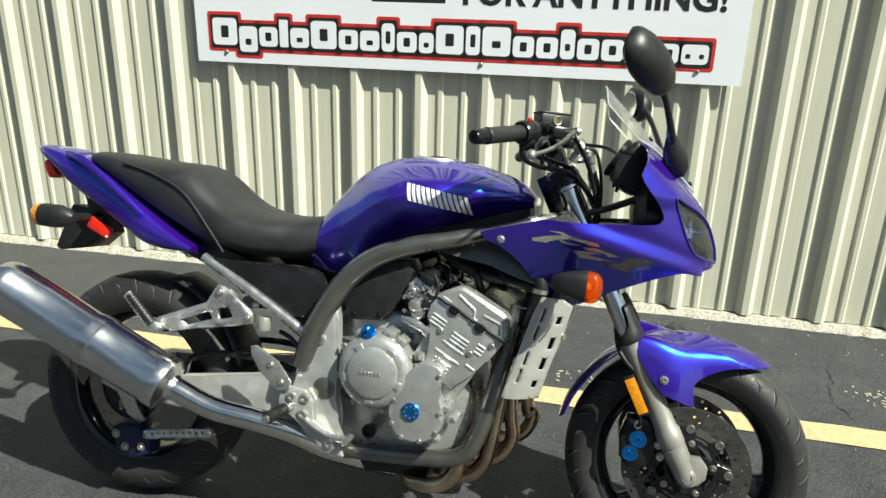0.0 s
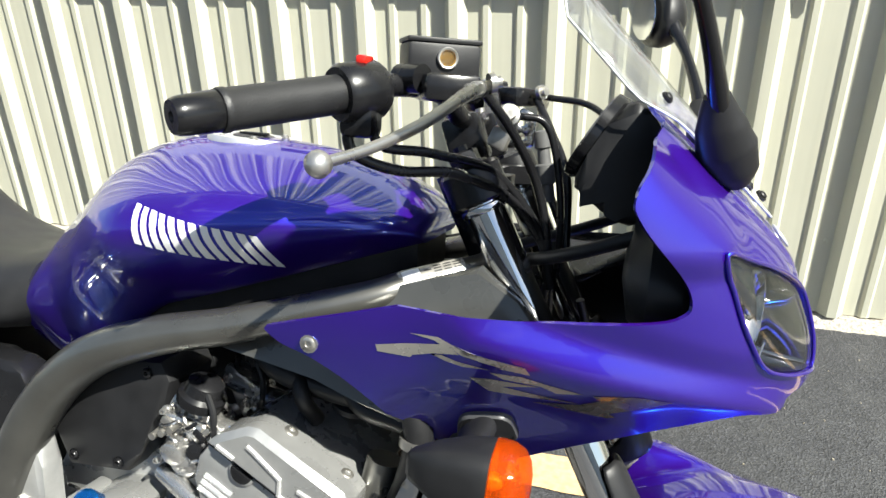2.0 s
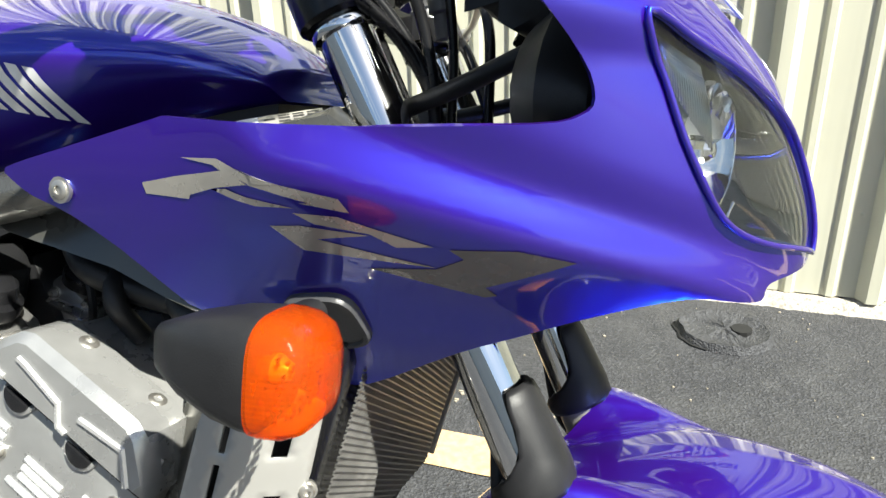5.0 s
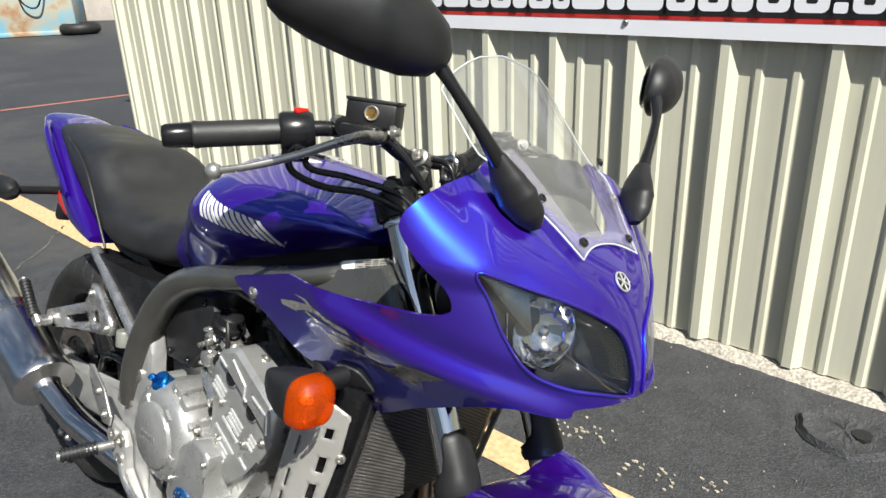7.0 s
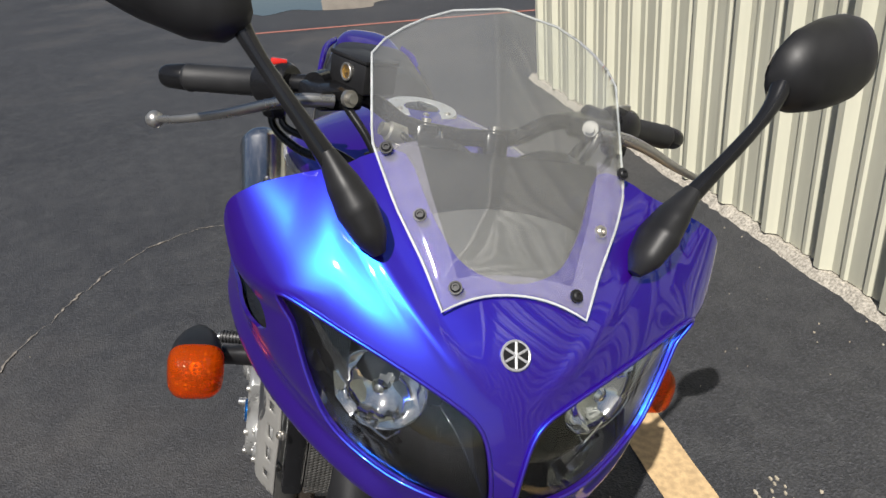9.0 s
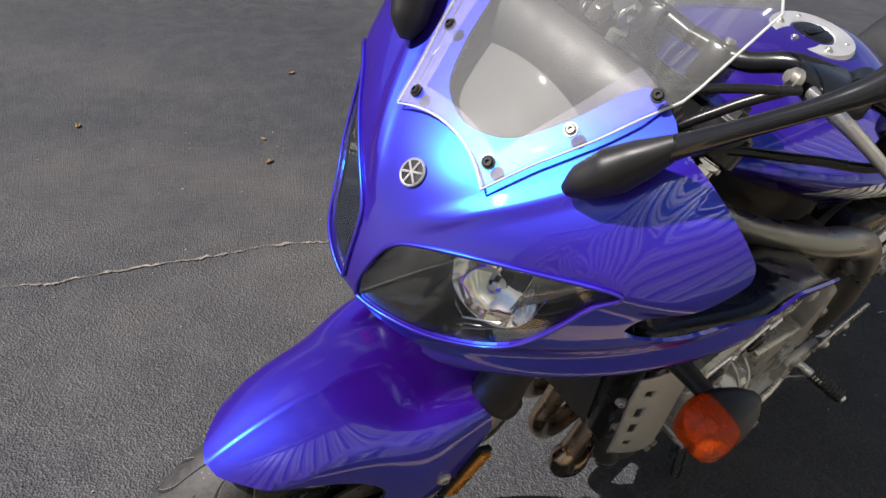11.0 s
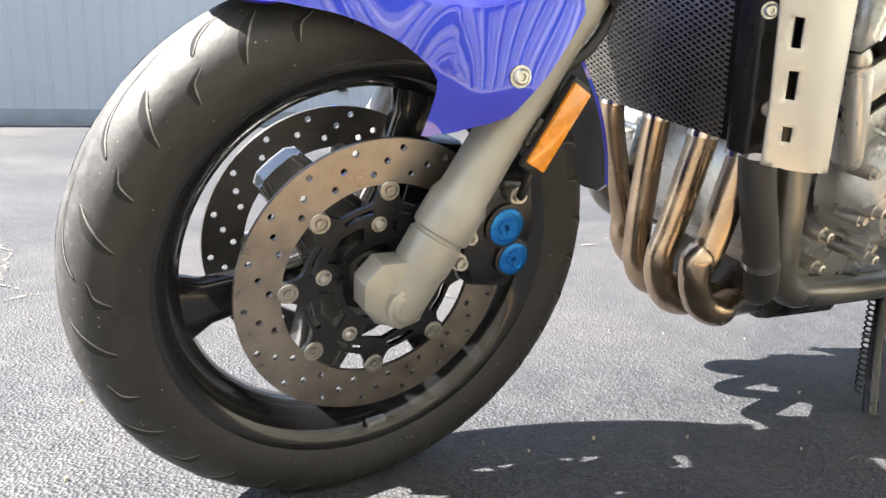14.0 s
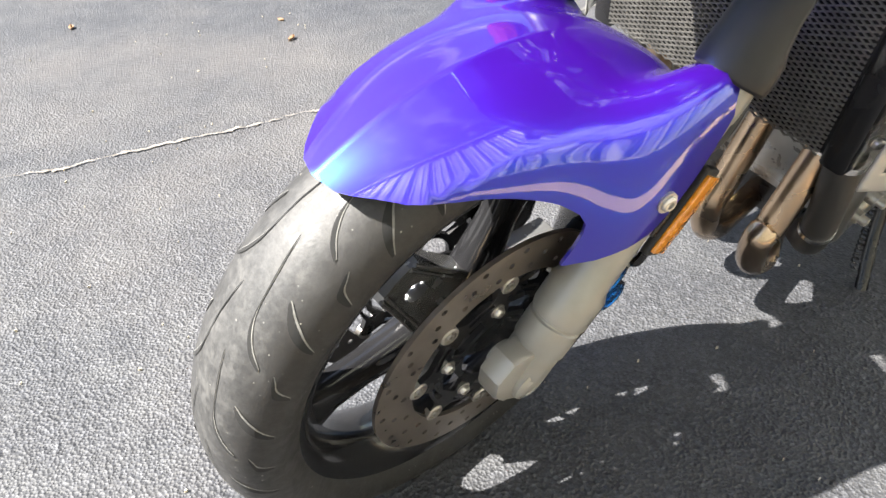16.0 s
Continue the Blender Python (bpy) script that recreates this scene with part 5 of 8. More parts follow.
for side in (-1, 1):
    # end cover of the head: a broad chamfer round a flat face with thin raised strips
    bm = bmesh.new()
    plate(bm, [cyl(-0.104, 0.2535), cyl(-0.096, 0.272), cyl(-0.072, 0.303), cyl(-0.060, 0.309), cyl(0.052, 0.310), cyl(0.066, 0.304), cyl(0.082, 0.272), cyl(0.088, 0.2545)], side * 0.165, side * 0.222, 0.0075, 0, 1)
    cover = part("head_cover", bm, ENGINE, engine, "silver cast end cover of the cylinder head")
    for pts in ([(-0.090, 0.263), (-0.066, 0.263)], [(-0.060, 0.287), (-0.050, 0.286), (-0.011, 0.279), (-0.003, 0.262), (0.006, 0.261)], [(0.012, 0.281), (0.056, 0.286), (0.072, 0.261)]):
        bm = bmesh.new()
        tube(bm, [(cyl(a, b)[0], side * 0.2218, cyl(a, b)[1]) for a, b in pts], 0.0030, 6, 1, smooth=False)
        part("strip", bm, STRIP, cover, "bright strip painted as a sunlit edge")
    for f in (-0.035, 0.043):
        bm = bmesh.new()
        x, z = cyl(f, 0.303)
        lathe(bm, [(0.0, -0.01), (0.0145, -0.01), (0.0145, 0.004), (0.0125, 0.006), (0.0115, 0.006), (0.0110, 0.004), (0.0, 0.004)], 24, (x, side * 0.184, z), E_UP)
        seat = part("bolt_seat", bm, ENGINE, cover)
        bm = bmesh.new()
        bolt(bm, (x + 0.004 * E_UP.x, side * 0.184, z + 0.004 * E_UP.z), E_UP, 0.0085, 0.004)
        part("cover_bolt", bm, BOLT, seat)
    bm = bmesh.new()
    plate(bm, [cyl(-0.101, 0.2495), cyl(-0.101, 0.2540), cyl(0.086, 0.2550), cyl(0.086, 0.2505)], side * 0.16, side * 0.2125, 0.0005)
    part("gasket_seam", bm, SATIN, engine, "dark gasket seam")
    if side > 0:
        break
    bm = bmesh.new()
    plate(bm, [cyl(-0.040, 0.088), cyl(-0.058, 0.150), cyl(-0.072, 0.184), cyl(-0.098, 0.198), cyl(-0.106, 0.228), cyl(-0.102, 0.250), cyl(0.085, 0.251), cyl(0.080, 0.192), cyl(0.062, 0.152), cyl(0.048, 0.088)], side * 0.17, side * 0.213, 0.005)
    lou = part("cylinder_cover", bm, ENGINE, engine, "louvred silver cylinder cover")
    for f, u, n, w in ((-0.088, 0.196, 3, 0.038), (-0.024, 0.186, 3, 0.042), (-0.034, 0.174, 1, 0.056), (0.038, 0.196, 3, 0.020), (-0.040, 0.148, 1, 0.066), (-0.030, 0.112, 3, 0.045), (0.040, 0.158, 1, 0.024)):
        for k in range(n):
            bm = bmesh.new()
            a, b = cyl(f, u + 0.0095 * k), cyl(f + w, u + 0.0095 * k)
            tube(bm, [(a[0], side * 0.2125, a[1]), (b[0], side * 0.2125, b[1])], 0.0034, 8, 1, smooth=False)
            part("fin", bm, STRIP, lou, "bright edge of a louvre")
    for f in (-0.052, 0.020):
        # half-moon plug under the seam, in its cast cup
        bm = bmesh.new()
        x, z = cyl(f, 0.251)
        plate(bm, [(x + 0.0165 * (math.cos(t) * E_FWD.x - math.sin(t) * E_UP.x), z + 0.0165 * (math.cos(t) * E_FWD.z - math.sin(t) * E_UP.z)) for t in np.linspace(0, math.pi, 14)], side * 0.205, side * 0.2165, 0.001)
        cup = part("plug_cup", bm, ENGINE, lou)
        bm = bmesh.new()
        plate(bm, [(x + 0.0135 * (math.cos(t) * E_FWD.x - math.sin(t) * E_UP.x), z + 0.0135 * (math.cos(t) * E_FWD.z - math.sin(t) * E_UP.z)) for t in np.linspace(0, math.pi, 14)], side * 0.21, side * 0.2185, 0.001)
        part("half_moon_plug", bm, SATIN, cup, "dark rubber plug")
    for f, u in ((-0.052, 0.190), (0.034, 0.186), (0.066, 0.230), (-0.020, 0.130)):
        bm = bmesh.new()
        x, z = cyl(f, u)
        bolt(bm, (x, side * 0.213, z), (0, side, 0), 0.0065, 0.005)
        part("cover_bolt", bm, BOLT, lou)
bm = bmesh.new()
plate(bm, [(-0.09, 0.50), (-0.075, 0.575), (-0.03, 0.600), (0.06, 0.598), (0.13, 0.560), (0.13, 0.50)], -0.150, 0.150, 0.012, 2)
part("crankcase_top", bm, ENGINE, engine, "silver upper crankcase")
# added black filler that closes the view through the engine
bm = bmesh.new()
plate(bm, [(-0.10, 0.56), (-0.085, 0.68), (0.10, 0.71), (0.15, 0.60), (0.12, 0.56)], -0.095, 0.095, 0.01)
part("intake_box", bm, BLACK, engine, "black filler behind the carburettors")
# clutch side
bm = bmesh.new()
lathe(bm, [(0.0, -0.10), (0.092, -0.10), (0.094, -0.04), (0.092, -0.020), (0.084, -0.004), (0.068, 0.004), (0.062, 0.004), (0.060, 0.010), (0.053, 0.014), (0.0, 0.015)], 56, (0.048, -0.247, 0.459), (0, -1, 0))
clutch = part("clutch_cover", bm, ENGINE, engine, "silver round clutch cover")
for k in range(5):
    a = k * math.tau / 5 + 0.9
    bm = bmesh.new()
    pts = [(0.048 + q * math.cos(a + d), 0.459 + q * math.sin(a + d)) for q, d in ((0.060, -0.16), (0.060, 0.16), (0.074, 0.14), (0.074, -0.14))]
    plate(bm, pts, -0.243, -0.2535, 0.002)
    part("cover_lug", bm, ENGINE, clutch)
for k in range(8):
    a = k * math.tau / 8 + 0.25
    bm = bmesh.new()
    bolt(bm, (0.048 + 0.097 * math.cos(a), -0.222, 0.459 + 0.097 * math.sin(a)), (0, -1, 0), 0.006, 0.006)
    part("cover_bolt", bm, BOLT, clutch)
for k in range(6):
    bm = bmesh.new()
    block(bm, (0.0055, 0.001, 0.009), (0.023 + 0.0088 * k, -0.2625, 0.459), None, 0.0003, 1)
    part("name_bar", bm, ALLOY, clutch, "small raised name bar")
bm = bmesh.new()
plate(bm, [(0.100, 0.415), (0.096, 0.345), (0.120, 0.312), (0.170, 0.306), (0.212, 0.330), (0.222, 0.380), (0.205, 0.430), (0.215, 0.485), (0.165, 0.500), (0.130, 0.465)], -0.165, -0.245, 0.008, 3, 3)
pick = part("pickup_cover", bm, ENGINE, engine, "silver ignition cover")
bm = bmesh.new()
lathe(bm, [(0.0, 0), (0.0205, 0), (0.0215, 0.003), (0.019, 0.005), (0, 0.005)], 32, (0.147, -0.246, 0.380), (0, -1, 0))
cap = part("inspection_cap", bm, BLUE_ANOD, pick, "blue anodised inspection cap")
for k in range(8):
    a = k * math.tau / 8
    bm = bmesh.new()
    lathe(bm, [(0.0, 0), (0.0024, 0), (0.0024, 0.001), (0, 0.001)], 8, (0.147 + 0.014 * math.cos(a), -0.2512, 0.380 + 0.014 * math.sin(a)), (0, -1, 0))
    part("cap_dot", bm, BOLT, cap)
for x, z in ((0.104, 0.40), (0.103, 0.345), (0.128, 0.316), (0.172, 0.313), (0.208, 0.338), (0.214, 0.384), (0.207, 0.472)):
    bm = bmesh.new()
    bolt(bm, (x, -0.243, z), (0, -1, 0), 0.0055, 0.006)
    part("cover_bolt", bm, BOLT, pick)
bm = bmesh.new()
lathe(bm, [(0.0, -0.02), (0.016, -0.02), (0.017, 0.0), (0.0185, 0.003), (0.0185, 0.010), (0.015, 0.013), (0, 0.013)], 20, (0.026, -0.228, 0.546), (0.0, -0.8, 0.6))
block(bm, (0.008, 0.012, 0.028), (0.026, -0.245, 0.558), Euler((radians(50), radians(30), 0)), 0.002)
part("oil_cap", bm, BLUE_ANOD, engine, "blue anodised oil filler cap")
random.seed(5)
for x, z, s in ((0.075, 0.548, 0.030), (0.105, 0.535, 0.026), (0.118, 0.50, 0.03), (0.150, 0.505, 0.024), (0.004, 0.545, 0.018), (0.145, 0.47, 0.02), (0.225, 0.395, 0.026), (0.245, 0.37, 0.024), (0.205, 0.315, 0.02)):
    bm = bmesh.new()
    block(bm, (s, 0.06, s * 0.75), (x, -0.195 - 0.01 * random.random(), z), Euler((0, random.uniform(-0.6, 0.6), 0)), 0.004)
    boss = part("engine_boss", bm, ENGINE, engine)
    bm = bmesh.new()
    bolt(bm, (x, -0.226, z), (0, -1, 0), 0.006, 0.007)
    part("boss_bolt", bm, BOLT, boss)
bm = bmesh.new()
tube(bm, [(0.096, -0.185, 0.585), (0.125, -0.195, 0.578), (0.160, -0.205, 0.565)], [0.011, 0.012, 0.010], 14, 4)
lathe(bm, [(0.0, 0), (0.0145, 0), (0.0145, 0.012), (0, 0.012)], 16, (0.158, -0.205, 0.566), (0.9, -0.25, -0.35))
part("coolant_pipe", bm, ALLOY, engine, "alloy coolant elbow")
bm = bmesh.new()
lathe(bm, [(0.0, -0.02), (0.016, -0.02), (0.018, 0.002), (0.013, 0.002), (0.011, -0.006), (0.0, -0.006)], 20, (0.028, -0.178, 0.292), (0, -1, 0))
part("drain_socket", bm, SATIN, engine)
# generator side
bm = bmesh.new()
lathe(bm, [(0.0, -0.08), (0.082, -0.08), (0.080, -0.015), (0.070, -0.003), (0.056, 0.0), (0.055, 0.005), (0.047, 0.008), (0.0, 0.009)], 48, (0.172, 0.238, 0.416), (0, 1, 0))
gen = part("generator_cover", bm, ENGINE, engine, "silver generator cover")
for k in range(9):
    a = k * math.tau / 9 + 0.2
    bm = bmesh.new()
    lathe(bm, [(0.0, -0.03), (0.0085, -0.03), (0.0085, 0.0), (0.0055, 0.0), (0.0055, 0.006), (0, 0.006)], 10, (0.172 + 0.084 * math.cos(a), 0.222, 0.416 + 0.084 * math.sin(a)), (0, 1, 0))
    part("cover_bolt", bm, BOLT, gen)
bm = bmesh.new()
plate(bm, [(0.10, 0.50), (0.09, 0.35), (0.02, 0.27), (-0.10, 0.27), (-0.12, 0.40), (-0.04, 0.50)], 0.16, 0.215, 0.012)
part("sprocket_cover", bm, ENGINE, engine, "silver sprocket cover")
for (xa, za), (xb, zb) in (((0.271, 0.435), (0.322, 0.548)), ((0.204, 0.482), (0.256, 0.580)), ((0.150, 0.525), (0.200, 0.61))):
    bm = bmesh.new()
    a, b = Vector((xa, 0.203, za)), Vector((xb, 0.203, zb))
    d = (b - a).normalized()
    lathe(bm, [(0.0, 0.0), (0.009, 0.002), (0.012, 0.012), (0.0135, 0.06), (0.0145, (b - a).length - 0.004), (0.013, (b - a).length), (0, (b - a).length)], 18, a, d)
    col = part("stud_column", bm, ENGINE, engine, "cast stud column")
    bm = bmesh.new()
    lathe(bm, [(0.0165, 0), (0.0165, 0.003), (0.0115, 0.004), (0.0115, 0.012), (0.009, 0.018), (0.004, 0.021), (0, 0.0215)], 12, b, d)
    part("dome_nut", bm, BOLT, col, "zinc dome nut")
# cast webs, gasket seams and plugs of the cylinder bank's generator side
for pts, th in (([cyl(-0.080, 0.120), cyl(-0.080, 0.160), cyl(0.072, 0.158), cyl(0.060, 0.118)], 0.201), ([cyl(-0.082, 0.176), cyl(-0.082, 0.222), cyl(0.074, 0.220), cyl(0.072, 0.174)], 0.206)):
    bm = bmesh.new()
    plate(bm, pts, 0.18, th, 0.006)
    part("casting_step", bm, ENGINE, engine)
for u in (0.164, 0.228):
    bm = bmesh.new()
    plate(bm, [cyl(-0.085, u), cyl(-0.085, u + 0.003), cyl(0.078, u + 0.003), cyl(0.078, u)], 0.18, 0.2085, 0.0005)
    part("gasket_seam", bm, SATIN, engine, "dark gasket seam")
for f in (-0.045, 0.035):
    bm = bmesh.new()
    x, z = cyl(f, 0.240)
    lathe(bm, [(0.0, -0.02), (0.017, -0.02), (0.017, 0.001), (0.014, 0.003), (0, 0.003)], 24, (x, 0.2225, z), (0, 1, 0))
    part("half_moon_plug", bm, SATIN, engine, "dark rubber plug in the head")
# long bolts and ribs of the generator cover
for x, z, y in ((0.229, 0.439, 0.232), (0.239, 0.389, 0.232), (0.204, 0.325, 0.225), (0.272, 0.350, 0.200), (0.250, 0.302, 0.192)):
    bm = bmesh.new()
    lathe(bm, [(0.0, -0.05), (0.010, -0.05), (0.0095, 0.0), (0.0065, 0.0), (0.0065, 0.010), (0.004, 0.011), (0.0035, 0.006), (0, 0.006)], 14, (x, y, z), (0.05, 1, 0))
    part("case_bolt", bm, BOLT, engine)
for k in range(4):
    bm = bmesh.new()
    a = radians(40 + 24 * k)
    tube(bm, [(0.172 + 0.060 * math.cos(a), 0.2385, 0.416 + 0.060 * math.sin(a)), (0.172 + 0.082 * math.cos(a), 0.226, 0.416 + 0.082 * math.sin(a)), (0.172 + 0.098 * math.cos(a), 0.200, 0.416 + 0.098 * math.sin(a))], 0.0028, 8, 4)
    part("cover_rib", bm, ENGINE, gen)
# carburettors and their black cover
for y in (-0.165, -0.06, 0.06, 0.165):
    bm = bmesh.new()
    block(bm, (0.06, 0.05, 0.06), (0.128, y, 0.650), Euler((0, radians(30), 0)), 0.008)
    lathe(bm, [(0.0, 0), (0.015, 0), (0.015, 0.018), (0.009, 0.022), (0, 0.022)], 14, (0.125, y + math.copysign(0.025, y), 0.625), (0, math.copysign(1, y), -0.2))
    lathe(bm, [(0.024, 0), (0.026, 0.02), (0.024, 0.045)], 18, (0.155, y, 0.635), (0.9, 0, -0.35))
    rod(bm, (0.11, y + math.copysign(0.028, y), 0.665), (0.16, y + math.copysign(0.030, y), 0.655), 0.005, 8)
    carb = part("carburettor", bm, ALLOY, engine, "cast alloy carburettor")
    bm = bmesh.new()
    lathe(bm, [(0.0, 0), (0.027, 0), (0.028, 0.006), (0.028, 0.012), (0.023, 0.016), (0.021, 0.028), (0.016, 0.032), (0, 0.033)], 24, (0.146, y * 1.1, 0.680), (0.35, 0, 0.93))
    part("diaphragm_cap", bm, SATIN, carb, "black carburettor cap")
    bm = bmesh.new()
    lathe(bm, [(0.0, 0), (0.012, 0), (0.013, 0.004), (0.010, 0.006), (0.010, 0.010), (0, 0.011)], 16, (0.150, y * 1.16, 0.626), (0.2, math.copysign(1, y), 0.1))
    part("choke_cover", bm, SATIN, carb)
    for q in range(3):
        bm = bmesh.new()
        rod(bm, (0.098 + 0.012 * q, y * 1.14, 0.640 + 0.006 * q), (0.098 + 0.012 * q, y * 1.25, 0.638 + 0.006 * q), 0.0045, 10)
        part("fuel_nipple", bm, BOLT, carb)
    for dx, dz in ((-0.012, 0.02), (0.014, 0.03), (0.020, -0.012), (-0.018, -0.020)):
        bm = bmesh.new()
        bolt(bm, (0.132 + dx, y + math.copysign(0.026, y), 0.652 + dz), (0, math.copysign(1, y), 0), 0.0045, 0.006)
        part("carb_screw", bm, BOLT, carb)
    bm = bmesh.new()
    tube(bm, [(0.165, y + math.copysign(0.03, y), 0.700), (0.176, y + math.copysign(0.034, y), 0.675), (0.170, y + math.copysign(0.03, y), 0.640), (0.150, y + math.copysign(0.025, y), 0.615)], 0.004, 8, 5)
    part("vent_hose", bm, BLACK, carb)
    if abs(y) > 0.1:
        # levers, fittings and springs crowded on the outer face
        random.seed(31)
        s = math.copysign(1, y)
        for q in range(15):
            x, z = random.uniform(0.098, 0.166), random.uniform(0.596, 0.676)
            bm = bmesh.new()
            if q % 3 == 0:
                bolt(bm, (x, s * 0.196, z), (random.uniform(-0.3, 0.3), s, random.uniform(-0.3, 0.3)), random.uniform(0.004, 0.0065), random.uniform(0.006, 0.014))
            elif q % 3 == 1:
                block(bm, (random.uniform(0.014, 0.026), 0.006, random.uniform(0.006, 0.010)), (x, s * random.uniform(0.192, 0.200), z), Euler((0, random.uniform(0, 3), 0)), 0.0015)
            else:
                a = random.uniform(0, 6.28)
                tube(bm, [(x, s * 0.188, z), (x + 0.008 * math.cos(a), s * 0.202, z + 0.008 * math.sin(a)), (x + 0.022 * math.cos(a), s * 0.199, z + 0.022 * math.sin(a))], 0.0026, 8, 4)
            part("carb_fitting", bm, (ALLOY, BOLT, STEEL, SATIN)[q % 4], carb)
        bm = bmesh.new()
        lathe(bm, [(0.0, 0), (0.019, 0), (0.020, 0.006), (0.017, 0.016), (0.010, 0.020), (0, 0.020)], 22, (0.132, s * 0.180, 0.606), (0.1, s, -0.25))
        part("float_bowl", bm, ALLOY, carb)
for side in (-1, 1):
    bm = bmesh.new()
    plate(bm, [(-0.040, 0.565), (-0.066, 0.620), (-0.020, 0.680), (0.030, 0.718), (0.100, 0.724), (0.112, 0.700), (0.098, 0.650), (0.070, 0.605), (0.045, 0.572)], side * 0.10, side * 0.190, 0.010)
    a = part("airbox_cover", bm, BLACK, bike, "black plastic airbox cover")
    for x, z in ((0.082, 0.708), (-0.030, 0.582), (0.036, 0.585)):
        bm = bmesh.new()
        bolt(bm, (x, side * 0.189, z), (0, side, 0), 0.006, 0.005)
        part("screw", bm, SATIN, a)
# dark hoses and coils under the frame spar
for side in (-1, 1):
    for pts, r in (([(0.16, side * 0.10, 0.75), (0.22, side * 0.14, 0.72), (0.28, side * 0.13, 0.70), (0.35, side * 0.14, 0.70)], 0.013), ([(0.24, side * 0.12, 0.73), (0.26, side * 0.15, 0.695), (0.27, side * 0.13, 0.66)], 0.010), ([(0.30, side * 0.10, 0.74), (0.33, side * 0.15, 0.70), (0.39, side * 0.16, 0.69), (0.42, side * 0.15, 0.66)], 0.012)):
        bm = bmesh.new()
        tube(bm, pts, r, 10, 6)
        part("hose", bm, BLACK, engine, "black rubber hose")
    bm = bmesh.new()
    lathe(bm, [(0.0, 0), (0.024, 0), (0.024, 0.006), (0.015, 0.012), (0.015, 0.05), (0.010, 0.052), (0, 0.052)], 20, (0.305, side * 0.11, 0.672), (0.2, 0, 1))
    part("plug_cap", bm, BLACK, engine, "black spark plug cap")
    bm = bmesh.new()
    tube(bm, [(0.405, side * 0.185, 0.735), (0.415, side * 0.188, 0.69), (0.405, side * 0.18, 0.64), (0.39, side * 0.165, 0.60)], 0.016, 12, 5)
    h = part("radiator_hose", bm, BLACK, engine, "black radiator hose")
    bm = bmesh.new()
    lathe(bm, [(0.0165, 0), (0.0185, 0), (0.0185, 0.010), (0.0165, 0.010)], 20, (0.412, side * 0.187, 0.682), (0.1, 0, 1))
    part("hose_clip", bm, BOLT, h)
bm = bmesh.new()
plate(bm, [(0.14, 0.80), (0.38, 0.83), (0.40, 0.70), (0.20, 0.70)], -0.09, 0.09, 0.02)
part("airbox", bm, BLACK, bike, "black airbox under the tank")

RUBBER_HOSE = plain("hose_rubber", (0.020, 0.020, 0.020), 0.55, vary=0.25, scale=25, grain=0.2)
# ---- radiator and pipes ----
def rad_x(z):
    return 0.436 + (z - 0.448) * 0.267


bm = bmesh.new()
plate(bm, [(rad_x(0.45) - 0.012, 0.452), (rad_x(0.70) - 0.012, 0.70), (rad_x(0.70) - 0.05, 0.705), (rad_x(0.45) - 0.05, 0.457)], -0.155, 0.155, 0.003)
radiator = part("radiator", bm, SATIN, bike, "black radiator with a wire grille")
for side in (-1, 1):
    bm = bmesh.new()
    plate(bm, [(rad_x(0.445) - 0.004, 0.445), (rad_x(0.71) - 0.004, 0.71), (rad_x(0.71) - 0.055, 0.715), (rad_x(0.445) - 0.055, 0.45)], side * 0.150, side * 0.182, 0.006)
    part("side_tank", bm, SATIN, radiator)
bm = bmesh.new()
for sgn in (-1, 1):
    c = -0.55
    while c < 0.55:
        # strips z = z0 + sgn * 0.55 * (y - c)
        pts = []
        for y in (-0.150, 0.150):
            pts.append((y, 0.575 + sgn * 0.50 * (y - c)))
        (y0, z0), (y1, z1) = pts
        lo, hi = 0.456, 0.698
        f = lambda z: y0 + (y1 - y0) * (z - z0) / (z1 - z0)
        za, zb = max(min(z0, z1), lo), min(max(z0, z1), hi)
        if zb - za > 0.004:
            a, b = Vector((rad_x(za) + 0.002, f(za), za)), Vector((rad_x(zb) + 0.002, f(zb), zb))
            d = (b - a).normalized()
            nrm = Vector((0.966, 0, -0.258))
            w = d.cross(nrm) * 0.00065
            h = nrm * 0.0009
            skin(bm, [[p + w + h, p - w + h, p - w - h, p + w - h] for p in (a, b)])
        c += 0.0128
part("grille", bm, plain("grille_wire", (0.20, 0.195, 0.185), 0.42, metal=0.8, scale=40), radiator, "diamond-mesh wire grille", 0)


